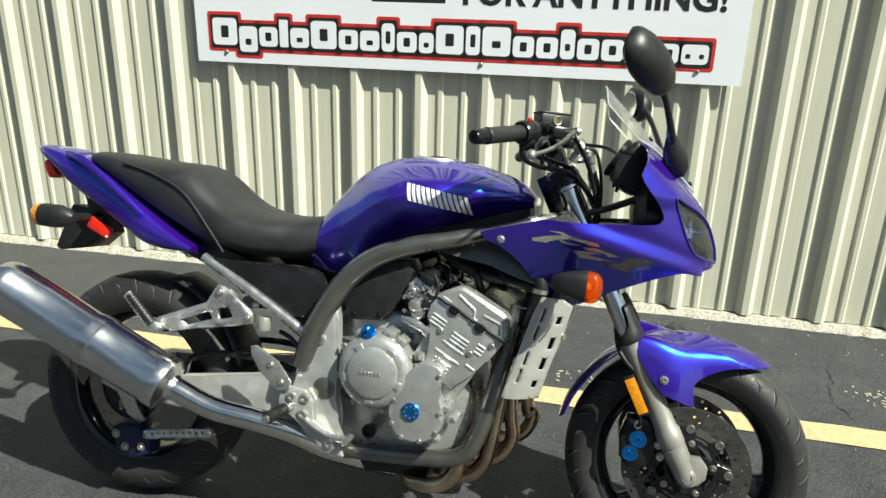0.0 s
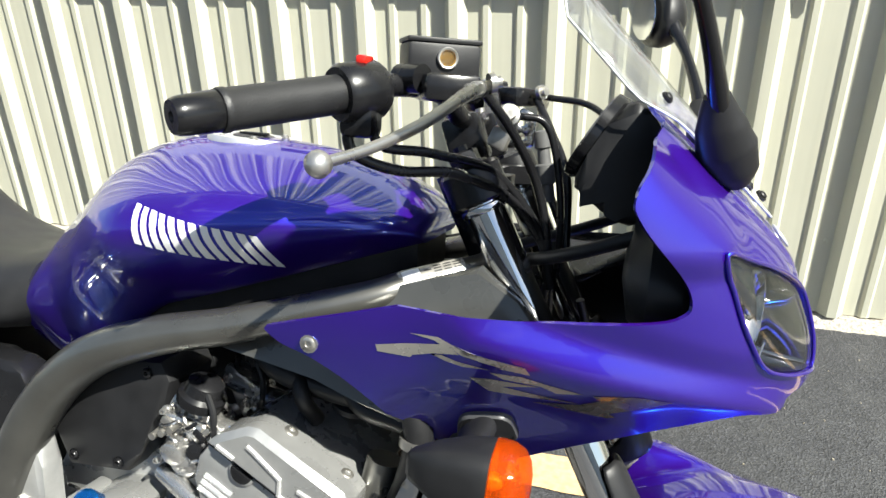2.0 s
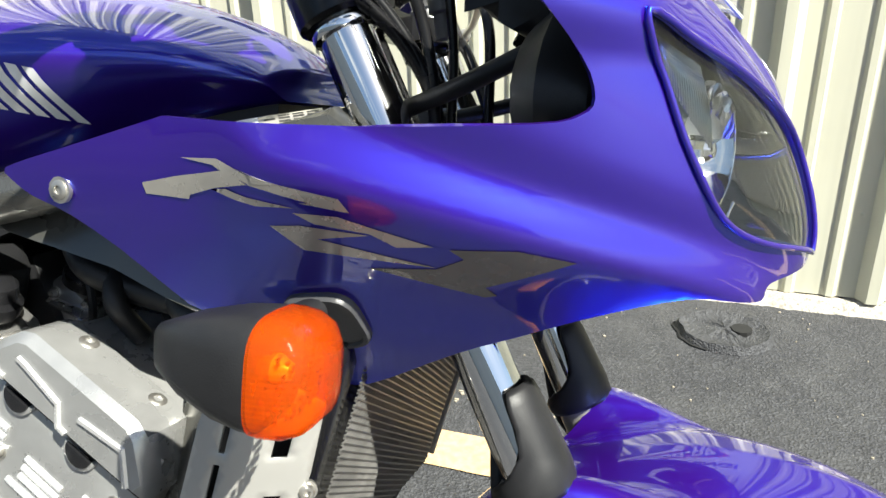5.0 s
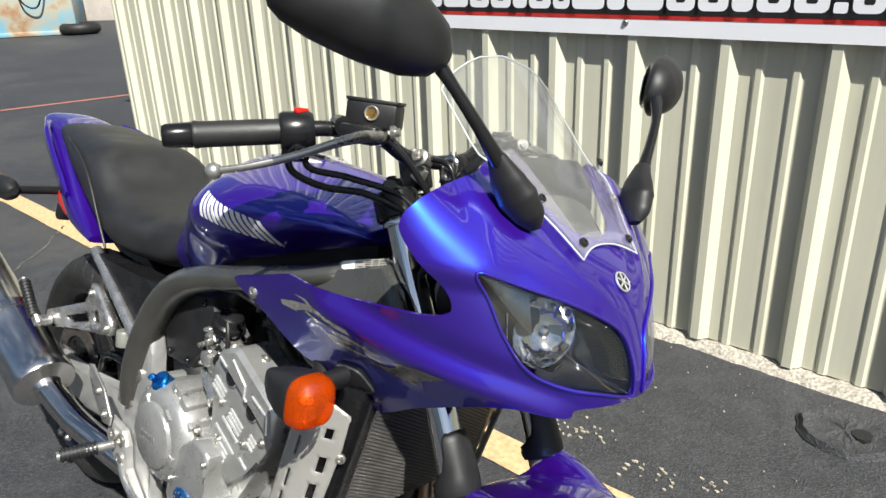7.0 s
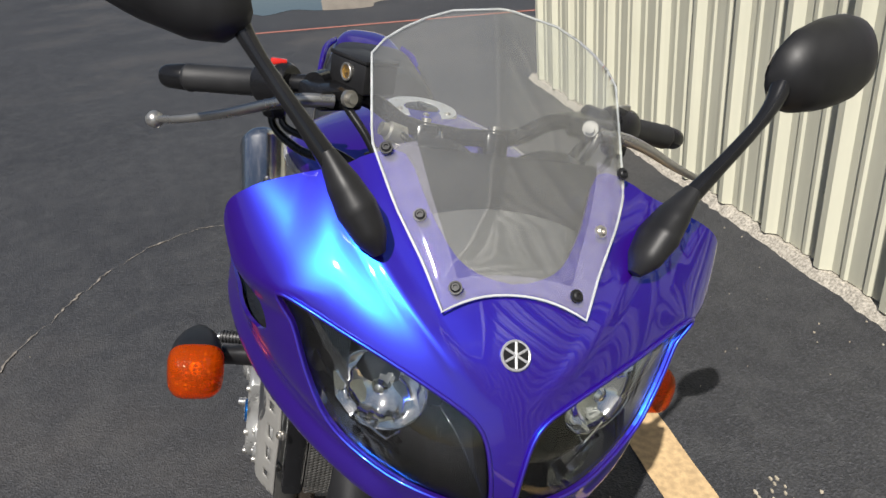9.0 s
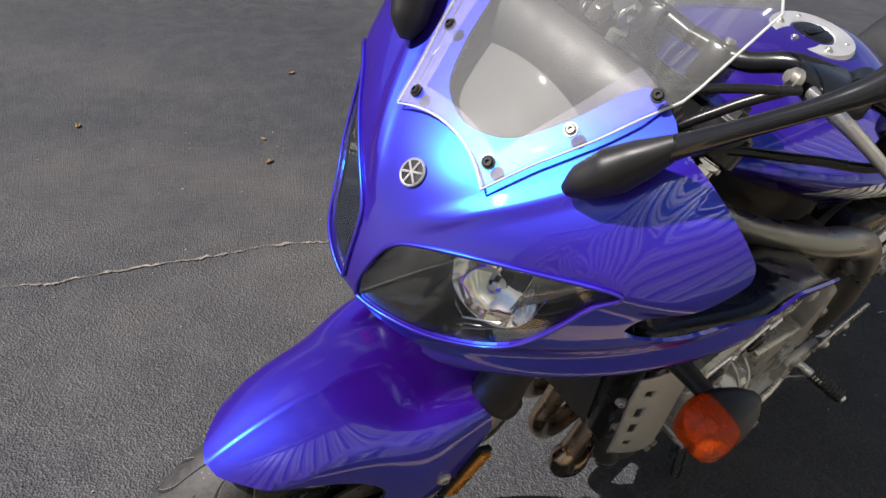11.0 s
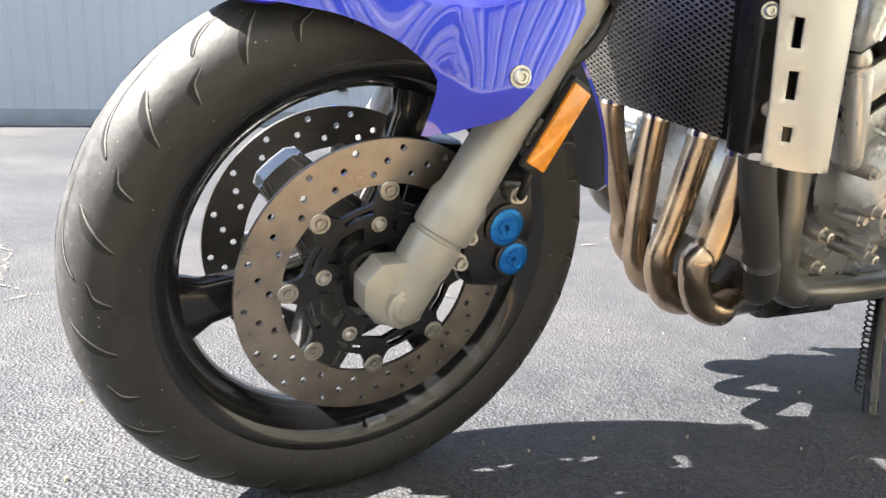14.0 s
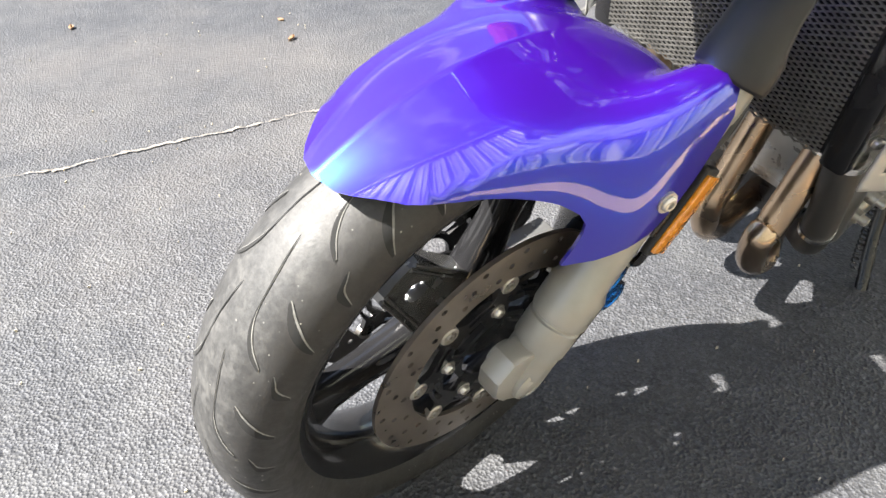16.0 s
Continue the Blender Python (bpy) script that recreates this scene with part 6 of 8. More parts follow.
def make_guard(side):
    """The silver side guard, bent round the radiator's edge, with square slots."""
    outer = [(0.490, 0.662), (0.470, 0.676), (0.422, 0.680), (0.405, 0.641), (0.380, 0.549), (0.349, 0.437), (0.432, 0.442), (0.450, 0.512), (0.478, 0.606)]
    def win(x, z, h, w=0.005):
        s = 0.26
        return [(x - w - h * s, z - h), (x + w - h * s, z - h), (x + w + h * s, z + h), (x - w + h * s, z + h)]
    holes = [win(0.462, 0.628, 0.009), win(0.450, 0.574, 0.014), win(0.435, 0.525, 0.014), win(0.420, 0.476, 0.008)] + [win(0.388 + (z - 0.5) * 0.285, z, 0.0165, 0.0027) for z in (0.638, 0.596, 0.536, 0.494) if side < 0]
    bm = bmesh.new()
    def lay(x, z):
        b = x - (0.383 + (z - 0.437) * 0.27)
        fold = b if b > 0.02 else 0.006 * math.log1p(math.exp(b / 0.006))
        return Vector((x, side * (0.222 - (0.46 if side > 0 else 0.62) * fold), z))
    sheet(bm, outer, holes, lay, 0.006)
    g = part("radiator_guard", bm, GUARD, radiator, "silver painted radiator side guard with square slots", 50)
    thick(g, 0.003, 0)
    for x, z in ((0.474, 0.590), (0.430, 0.497)):
        bm = bmesh.new()
        bolt(bm, (x, side * 0.190, z), (0.6, side * 0.8, 0), 0.006, 0.006)
        part("guard_bolt", bm, BOLT, g)


GUARD = plain("silver_guard_paint", (0.46, 0.45, 0.42), 0.36, metal=0.5, vary=0.06, scale=14)
make_guard(1)
make_guard(-1)
for k, (y, xt, xm, xb, zb) in enumerate(((-0.135, 0.330, 0.283, 0.250, 0.205), (-0.045, 0.328, 0.318, 0.305, 0.205), (0.045, 0.338, 0.351, 0.355, 0.225), (0.135, 0.372, 0.386, 0.398, 0.262))):
    bm = bmesh.new()
    tube(bm, [(xt - 0.06, y, 0.565), (xt - 0.01, y, 0.52), (xt, y, 0.425), (xm, y, 0.31), (xb + 0.004, y, zb + 0.042), (xb - 0.004, y, zb + 0.008), (xb - 0.028, y, zb - 0.024), (xb - 0.065, y, zb - 0.040), (xb - 0.12, y * 0.85, zb - 0.044), (0.08, y * 0.4, 0.168), (-0.01, y * 0.3, 0.165)], 0.0192, 16, 8)
    p = part("header_pipe", bm, BRONZE, bike, "heat-tinted bronze exhaust header pipe")
    bm = bmesh.new()
    lathe(bm, [(0.0192, 0), (0.0222, 0), (0.0222, 0.05), (0.0192, 0.05)], 18, (xt - 0.001, y, 0.43), (0.02, 0, 1))
    part("pipe_sleeve", bm, STEEL, p)
bm = bmesh.new()
tube(bm, [(0.06, -0.02, 0.168), (-0.03, -0.05, 0.180), (-0.10, -0.12, 0.215), (-0.18, -0.165, 0.255), (-0.27, -0.195, 0.280), (-0.38, -0.220, 0.302), (-0.49, -0.245, 0.352)], [0.045, 0.040, 0.034, 0.031, 0.029, 0.029, 0.029], 22, 8)
part("exhaust_pipe", bm, POLISHED, bike, "polished exhaust link pipe")
bm = bmesh.new()
ax = Vector((-0.96, -0.288, 0.565)) - Vector((-0.49, -0.245, 0.352))
lathe(bm, [(0.0, -0.024), (0.030, -0.024), (0.034, -0.012), (0.052, -0.006), (0.0670, -0.002), (0.0690, 0.002), (0.0695, 0.030), (0.0675, 0.034), (0.0675, 0.190), (0.0685, 0.193), (0.0685, 0.235), (0.0675, 0.238), (0.0675, 0.47), (0.0690, 0.472), (0.0690, 0.50), (0.062, 0.515), (0.025, 0.52), (0.022, 0.49), (0, 0.49)], 56, (-0.49, -0.245, 0.352), ax)
sil = part("silencer", bm, BRUSHED, bike, "polished steel silencer")
bm = bmesh.new()
rings = []
d = ax.normalized()
lathe(bm, [(0.0678, 0.200), (0.0712, 0.202), (0.0712, 0.227), (0.0678, 0.229)], 56, (-0.49, -0.245, 0.352), ax)
part("silencer_strap", bm, STEEL, sil, "steel clamp strap")

bm = bmesh.new()
tube(bm, [(0.398, 0.165, 0.455), (0.384, 0.170, 0.410), (0.345, 0.172, 0.335), (0.312, 0.168, 0.275), (0.275, 0.145, 0.250)], [0.0195, 0.0205, 0.0205, 0.0205, 0.0195], 18, 6)
hose = part("coolant_hose", bm, RUBBER_HOSE, bike, "black rubber lower coolant hose")
for at, ax in (((0.394, 0.167, 0.443), (0.2, 0.05, 1)), ((0.330, 0.171, 0.305), (0.45, 0.05, 1))):
    bm = bmesh.new()
    lathe(bm, [(0.0200, 0), (0.0222, 0), (0.0222, 0.009), (0.0200, 0.009)], 24, at, ax)
    part("hose_clip", bm, STEEL, hose, "steel hose clip")

# ---- swingarm, rear brake, stand ----
for side in (-1, 1):
    bm = bmesh.new()
    plate(bm, [(-0.13, 0.40), (-0.13, 0.29), (-0.28, 0.288), (-0.52, 0.253), (-0.72, 0.272), (-0.765, 0.288), (-0.765, 0.326), (-0.72, 0.338), (-0.52, 0.335), (-0.27, 0.382)], side * 0.108, side * 0.140, 0.008)
    s = part("swingarm", bm, CAST, bike, "alloy box-section swingarm")
    bm = bmesh.new()
    lathe(bm, [(0.0, 0), (0.022, 0), (0.022, 0.010), (0.014, 0.012), (0.014, 0.022), (0, 0.022)], 6 if side > 0 else 20, (-0.70, side * 0.139, 0.306), (0, side, 0))
    part("axle_nut", bm, BOLT, s)
    bm = bmesh.new()
    tube(bm, [(-0.19, side * 0.10, 0.375), (-0.24, side * 0.10, 0.40), (-0.36, side * 0.10, 0.412), (-0.50, side * 0.10, 0.395), (-0.53, side * 0.10, 0.34)], 0.010, 10, 6)
    part("brace", bm, SATIN, s)
bm = bmesh.new()
ring_with_holes(bm, REAR_AXLE, -0.084, -0.089, 0.095, 0.1335, [(q * math.cos(k * math.tau / 26 + j * 0.06), q * math.sin(k * math.tau / 26 + j * 0.06), 0.0035) for k in range(26) for j, q in enumerate((0.108, 0.122)) if (k + j) % 2])
rd = part("rear_brake_disc", bm, DISC, REAR, "drilled rear brake disc", 30)
bm = bmesh.new()
ring_with_holes(bm, REAR_AXLE, -0.078, -0.084, 0.04, 0.098, [(0.07 * math.cos(k * math.tau / 6), 0.07 * math.sin(k * math.tau / 6), 0.014) for k in range(6)], 40)
part("disc_carrier", bm, SATIN, rd)
bm = bmesh.new()
plate(bm, [(-0.735, 0.165), (-0.715, 0.105), (-0.66, 0.085), (-0.615, 0.105), (-0.610, 0.150), (-0.66, 0.180)], -0.065, -0.130, 0.012)
rc = part("rear_caliper", bm, plain("dark_blue_caliper", (0.012, 0.016, 0.05), 0.35, metal=0.3, scale=40), bike, "dark blue rear brake caliper")
for x, z in ((-0.715, 0.150), (-0.635, 0.125), (-0.685, 0.118)):
    bm = bmesh.new()
    bolt(bm, (x, -0.131, z), (0, -1, 0), 0.009, 0.008)
    part("caliper_bolt", bm, BOLT, rc)
bm = bmesh.new()
loop = [(-0.63, 0.172), (-0.43, 0.208), (-0.425, 0.196), (-0.43, 0.184), (-0.63, 0.150)]
cut = []
for k in range(9):
    x, z = -0.605 + 0.019 * k, 0.1655 + 0.0034 * k
    cut.append([(x + 0.0045 * math.cos(a), z + 0.0045 * math.sin(a)) for a in np.linspace(0, math.tau, 8, endpoint=False)])
sheet(bm, loop, cut, lambda u, v: Vector((u, -0.128, v)), 0.03)
tr = part("torque_arm", bm, ALLOY, bike, "drilled alloy torque arm")
thick(tr, 0.008, 0)
for side in (-1, 1):
    bm = bmesh.new()
    plate(bm, [(-0.790, 0.330), (-0.775, 0.272), (-0.735, 0.262), (-0.70, 0.20), (-0.66, 0.178), (-0.645, 0.19), (-0.68, 0.24), (-0.69, 0.335)], side * 0.098, side * 0.106, 0.002)
    part("axle_bracket", bm, ALLOY, bike, "alloy rear axle bracket")
bm = bmesh.new()
rings = []
for a in np.linspace(radians(15), radians(72), 14):
    rings.append([REAR_AXLE + Vector((q * math.cos(a), y, q * math.sin(a))) for q, y in ((0.328, -0.075), (0.338, -0.05), (0.341, 0.0), (0.338, 0.05), (0.328, 0.075))])
skin(bm, rings, False)
hug = part("rear_mudguard", bm, BLACK, bike, "black inner rear mudguard")
thick(hug, 0.003, 0)
bm = bmesh.new()
plate(bm, [(-0.16, 0.56), (-0.36, 0.66), (-0.48, 0.70), (-0.66, 0.775), (-0.84, 0.83), (-0.90, 0.80), (-0.88, 0.755), (-0.70, 0.715), (-0.46, 0.64), (-0.34, 0.56), (-0.20, 0.46)], -0.075, 0.075, 0.012)
part("inner_tail", bm, BLACK, bike, "black plastic under the tail")
bm = bmesh.new()
tube(bm, [(-0.035, 0.150, 0.225), (-0.005, 0.185, 0.13), (0.05, 0.245, 0.02), (0.075, 0.275, -0.066)], 0.0105, 12, 6)
stand = part("side_stand", bm, SATIN, bike, "black steel side stand, folded out")
bm = bmesh.new()
block(bm, (0.055, 0.035, 0.008), (0.077, 0.283, -0.069), Euler((LEAN, 0, 0.2)), 0.003)
part("foot", bm, SATIN, stand)
bm = bmesh.new()
helix = [(-0.022 + 0.045 * t + 0.0048 * math.cos(t * 110), 0.145 + 0.05 * t + 0.0048 * math.sin(t * 110), 0.20 - 0.13 * t) for t in np.linspace(0, 1, 150)]
tube(bm, helix, 0.0016, 6, 1, smooth=False)
part("return_spring", bm, SATIN, stand, "coil spring")

# ---- foot controls ----
def make_foot_controls(side):
    # passenger bracket: an open triangle
    tri = [(-0.300, 0.548), (-0.296, 0.522), (-0.350, 0.508), (-0.520, 0.478), (-0.548, 0.490), (-0.540, 0.515), (-0.430, 0.560), (-0.398, 0.612), (-0.380, 0.606)]
    hole1 = [(-0.400, 0.548), (-0.365, 0.556), (-0.352, 0.530), (-0.392, 0.520)]
    hole2 = [(-0.490, 0.512), (-0.420, 0.538), (-0.408, 0.520), (-0.470, 0.500)]
    bm = bmesh.new()
    sheet(bm, tri, [hole1, hole2], lambda u, v: Vector((u, side * (0.178 + max(0.0, -0.42 - u) * 0.35), v)), 0.02)
    b = part("passenger_bracket", bm, ALLOY, bike, "cast alloy passenger footrest bracket", 40)
    thick(b, 0.016, 0)
    for x, z in ((-0.392, 0.592), (-0.310, 0.535)):
        bm = bmesh.new()
        bolt(bm, (x, side * 0.187, z), (0, side, 0), 0.008, 0.007)
        part("bracket_bolt", bm, BOLT, b)
    bm = bmesh.new()
    tube(bm, [(-0.528, side * 0.225, 0.492), (-0.525, side * 0.250, 0.494)], 0.013, 14, 1)
    tube(bm, [(-0.522, side * 0.252, 0.488), (-0.565, side * 0.256, 0.530), (-0.607, side * 0.258, 0.572)], [0.012, 0.014, 0.012], 10, 4, flat=0.7)
    peg = part("passenger_peg", bm, ALLOY, b, "folded alloy passenger footrest")
    bm = bmesh.new()
    rib = [(0.0, 0.0)]
    for k in range(11):
        rib += [(0.0125, 0.0085 * k), (0.0125, 0.0085 * k + 0.004), (0.0100, 0.0085 * k + 0.0042), (0.0100, 0.0085 * k + 0.0083)]
    lathe(bm, rib + [(0.0, 0.094)], 14, (-0.533, side * 0.258, 0.505), (-0.707, 0, 0.707))
    part("peg_rubber", bm, VINYL, peg, "ribbed black rubber")
    # heel plate, hanger
    bm = bmesh.new()
    plate(bm, [(-0.272, 0.478), (-0.255, 0.482), (-0.196, 0.450), (-0.160, 0.405), (-0.165, 0.382), (-0.195, 0.378), (-0.245, 0.420), (-0.268, 0.455)], side * 0.232, side * 0.238, 0.002)
    hp = part("heel_plate", bm, ALLOY, bike, "brushed alloy heel plate")
    for x, z in ((-0.215, 0.440), (-0.185, 0.400)):
        bm = bmesh.new()
        bolt(bm, (x, side * 0.238, z), (0, side, 0), 0.007, 0.006)
        part("plate_bolt", bm, BOLT, hp)
    bm = bmesh.new()
    plate(bm, [(-0.190, 0.392), (-0.125, 0.385), (-0.105, 0.360), (-0.105, 0.310), (-0.030, 0.262), (-0.018, 0.236), (-0.070, 0.240), (-0.110, 0.290), (-0.165, 0.318), (-0.195, 0.345)], side * 0.212, side * 0.228, 0.004)
    h = part("footrest_hanger", bm, CAST, bike, "cast alloy footrest hanger")
    for x, z in ((-0.160, 0.365), (-0.125, 0.366), (-0.128, 0.325), (-0.055, 0.262)):
        bm = bmesh.new()
        lathe(bm, [(0.013, -0.002), (0.013, 0.004), (0.010, 0.006), (0.006, 0.006), (0.005, 0.001), (0, 0.001)], 18, (x, side * 0.228, z), (0, side, 0))
        part("hanger_bolt", bm, BOLT, h)
    bm = bmesh.new()
    tube(bm, [(-0.155, side * 0.23, 0.345), (-0.165, side * 0.275, 0.340), (-0.178, side * 0.330, 0.334)], [0.011, 0.013, 0.012], 12, 4, flat=0.8)
    peg = part("rider_peg", bm, ALLOY, h, "alloy rider footrest")
    bm = bmesh.new()
    rib = [(0.0, 0.0)]
    for k in range(9):
        rib += [(0.0145, 0.0075 * k), (0.0145, 0.0075 * k + 0.0035), (0.0118, 0.0075 * k + 0.0037), (0.0118, 0.0075 * k + 0.0073)]
    lathe(bm, rib + [(0.0, 0.068)], 14, (-0.162, side * 0.260, 0.343), (-0.2, side * 0.97, -0.09))
    part("peg_rubber", bm, VINYL, peg)
    bm = bmesh.new()
    tube(bm, [(-0.14, side * 0.225, 0.325), (-0.09, side * 0.235, 0.30), (-0.04, side * 0.238, 0.285), (0.00, side * 0.24, 0.29)], 0.007, 10, 5)
    lathe(bm, [(0.0, -0.02), (0.008, -0.02), (0.009, 0.02), (0.0, 0.02)], 12, (0.0, side * 0.25, 0.29), (0, 1, 0))
    part("pedal", bm, ALLOY, h, "alloy foot pedal")
    # pivot casting bolts
    for x, z in ((-0.105, 0.512), (-0.138, 0.445)):
        bm = bmesh.new()
        lathe(bm, [(0.015, -0.002), (0.015, 0.003), (0.011, 0.005), (0.006, 0.005), (0.005, 0.001), (0, 0.001)], 20, (x, side * 0.2105, z), (0, side, 0))
        part("pivot_bolt", bm, BOLT, bike, "alloy pivot plate bolt")
    bm = bmesh.new()
    lathe(bm, [(0.0, 0), (0.026, 0), (0.028, 0.003), (0.022, 0.006), (0, 0.006)], 28, (-0.084, side * 0.208, 0.392), (0, side, 0))
    part("pivot_cap", bm, FRAME_GREY, bike, "round grey pivot cap")


make_foot_controls(-1)
make_foot_controls(1)
bm = bmesh.new()
tube(bm, [(-0.24, -0.14, 0.50), (-0.20, -0.16, 0.49), (-0.17, -0.17, 0.46), (-0.175, -0.18, 0.41)], 0.006, 10, 6)
part("brake_hose", bm, BLACK, bike, "black rear brake hose")
bm = bmesh.new()
lathe(bm, [(0.0, 0), (0.017, 0), (0.017, 0.03), (0.014, 0.034), (0, 0.034)], 20, (-0.275, -0.165, 0.505), (0, 0, 1))
part("rear_reservoir", bm, plain("cloudy_reservoir", (0.16, 0.165, 0.15), 0.4, scale=30), bike, "small cloudy brake fluid reservoir")

# ---- front brakes and reflectors ----
for side in (-1, 1):
    bm = bmesh.new()
    plate(bm, [(0.640, 0.398), (0.684, 0.402), (0.712, 0.375), (0.714, 0.320), (0.695, 0.282), (0.652, 0.276), (0.630, 0.300), (0.626, 0.350)], side * 0.040, side * 0.098, 0.010)
    c = part("front_caliper", bm, SATIN, bike, "black front brake caliper with blue caps")
    for x, z, r in ((0.669, 0.351, 0.0200), (0.653, 0.314, 0.0180)):
        bm = bmesh.new()
        lathe(bm, [(0.0, -0.01), (r * 1.18, -0.01), (r * 1.2, 0.004), (r * 1.02, 0.005)], 32, (x, side * 0.098, z), (0.0, side, 0))
        cap = part("cap_seat", bm, SATIN, c)
        bm = bmesh.new()
        lathe(bm, [(r * 1.02, 0.002), (r, 0.006), (r * 0.75, 0.0065), (r * 0.72, 0.0055), (0, 0.0055)], 32, (x, side * 0.098, z), (0.0, side, 0))
        part("piston_cap", bm, BLUE_ANOD, c, "blue anodised piston cap")
        bm = bmesh.new()
        for k in range(3):
            block(bm, (r * 0.95, 0.0012, r * 0.3), (x, side * 0.1040, z), Euler((0, k * math.pi / 3, 0)), 0.0003, 1)
        part("cap_recess", bm, BLUE_ANOD, c)
    for x, z in ((0.664, 0.386), (0.715, 0.345), (0.722, 0.318)):
        bm = bmesh.new()
        lathe(bm, [(0.0, -0.02), (0.009, -0.02), (0.009, 0.006), (0.0065, 0.006), (0.0065, 0.013), (0.0035, 0.013), (0.003, 0.009), (0, 0.009)], 16, (x, side * 0.100, z), (0, side, 0))
        part("caliper_bolt", bm, BOLT, c)
    bm = bmesh.new()
    up = FORK_UP
    turn = Euler((0, math.atan2(FORK_UP.x, FORK_UP.z), 0))
    block(bm, (0.026, 0.010, 0.098), (0.652, side * 0.127, 0.462), turn, 0.003)
    r = part("side_reflector", bm, BLACK, bike, "amber side reflector on a black backing")
    bm = bmesh.new()
    block(bm, (0.024, 0.005, 0.086), (0.652, side * 0.1335, 0.462), turn, 0.0015)
    part("reflector_face", bm, AMBER_SOLID, r, "amber reflector face")
    bm = bmesh.new()
    block(bm, (0.012, 0.02, 0.03), (0.672, side * 0.118, 0.455), turn, 0.002)
    tube(bm, [(0.665, side * 0.122, 0.420), (0.668, side * 0.118, 0.395), (0.664, side * 0.110, 0.386)], 0.005, 8, 4)
    part("reflector_bracket", bm, SATIN, r)
    # brake hose down the fork
    bm = bmesh.new()
    tube(bm, [(0.545, side * 0.045, 0.80), (0.572, side * 0.072, 0.70), (0.588, side * 0.094, 0.63), (0.600, side * 0.113, 0.568), (0.622, side * 0.120, 0.535), (0.648, side * 0.115, 0.505), (0.656, side * 0.105, 0.43)], 0.0055, 10, 6)
    part("brake_hose", bm, BLACK, bike, "black front brake hose")

# ---- steering head, bars ----
for z, t in ((0.950, 0.022), (0.738, 0.03)):
    bm = bmesh.new()
    c = fork_at(z, 0)
    pts = []
    for y in np.linspace(-0.135, 0.135, 15):
        pts.append((y, 0.034 if abs(abs(y) - 0.103) < 0.03 else 0.026))
    rows = [[c + Vector((s * w - (0.02 if abs(y) < 0.06 else 0), y, h)) for s, h in ((1, -t / 2), (1, t / 2), (-1, t / 2), (-1, -t / 2))] for y, w in pts]
    if z > 0.9:
        rows = [[p - Vector((0, p.y * 0.22, 0)) for p in row] for row in rows]
    skin(bm, rows)
    for y in (-0.103, 0.103):
        lathe(bm, [(0.0, -0.021), (0.030, -0.021), (0.0335, -0.018), (0.0335, 0.016), (0.031, 0.020), (0.024, 0.021), (0.0, 0.021)], 28, fork_at(z, y), FORK_UP)
    part("triple_clamp", bm, SATIN, bike, "black fork clamp", 30)
bm = bmesh.new()
rod(bm, fork_at(0.70, 0) - Vector((0.045, 0, 0)), fork_at(0.955, 0) - Vector((0.045, 0, 0)), 0.030, 24)
part("steering_head", bm, SATIN, bike, "black steering head")


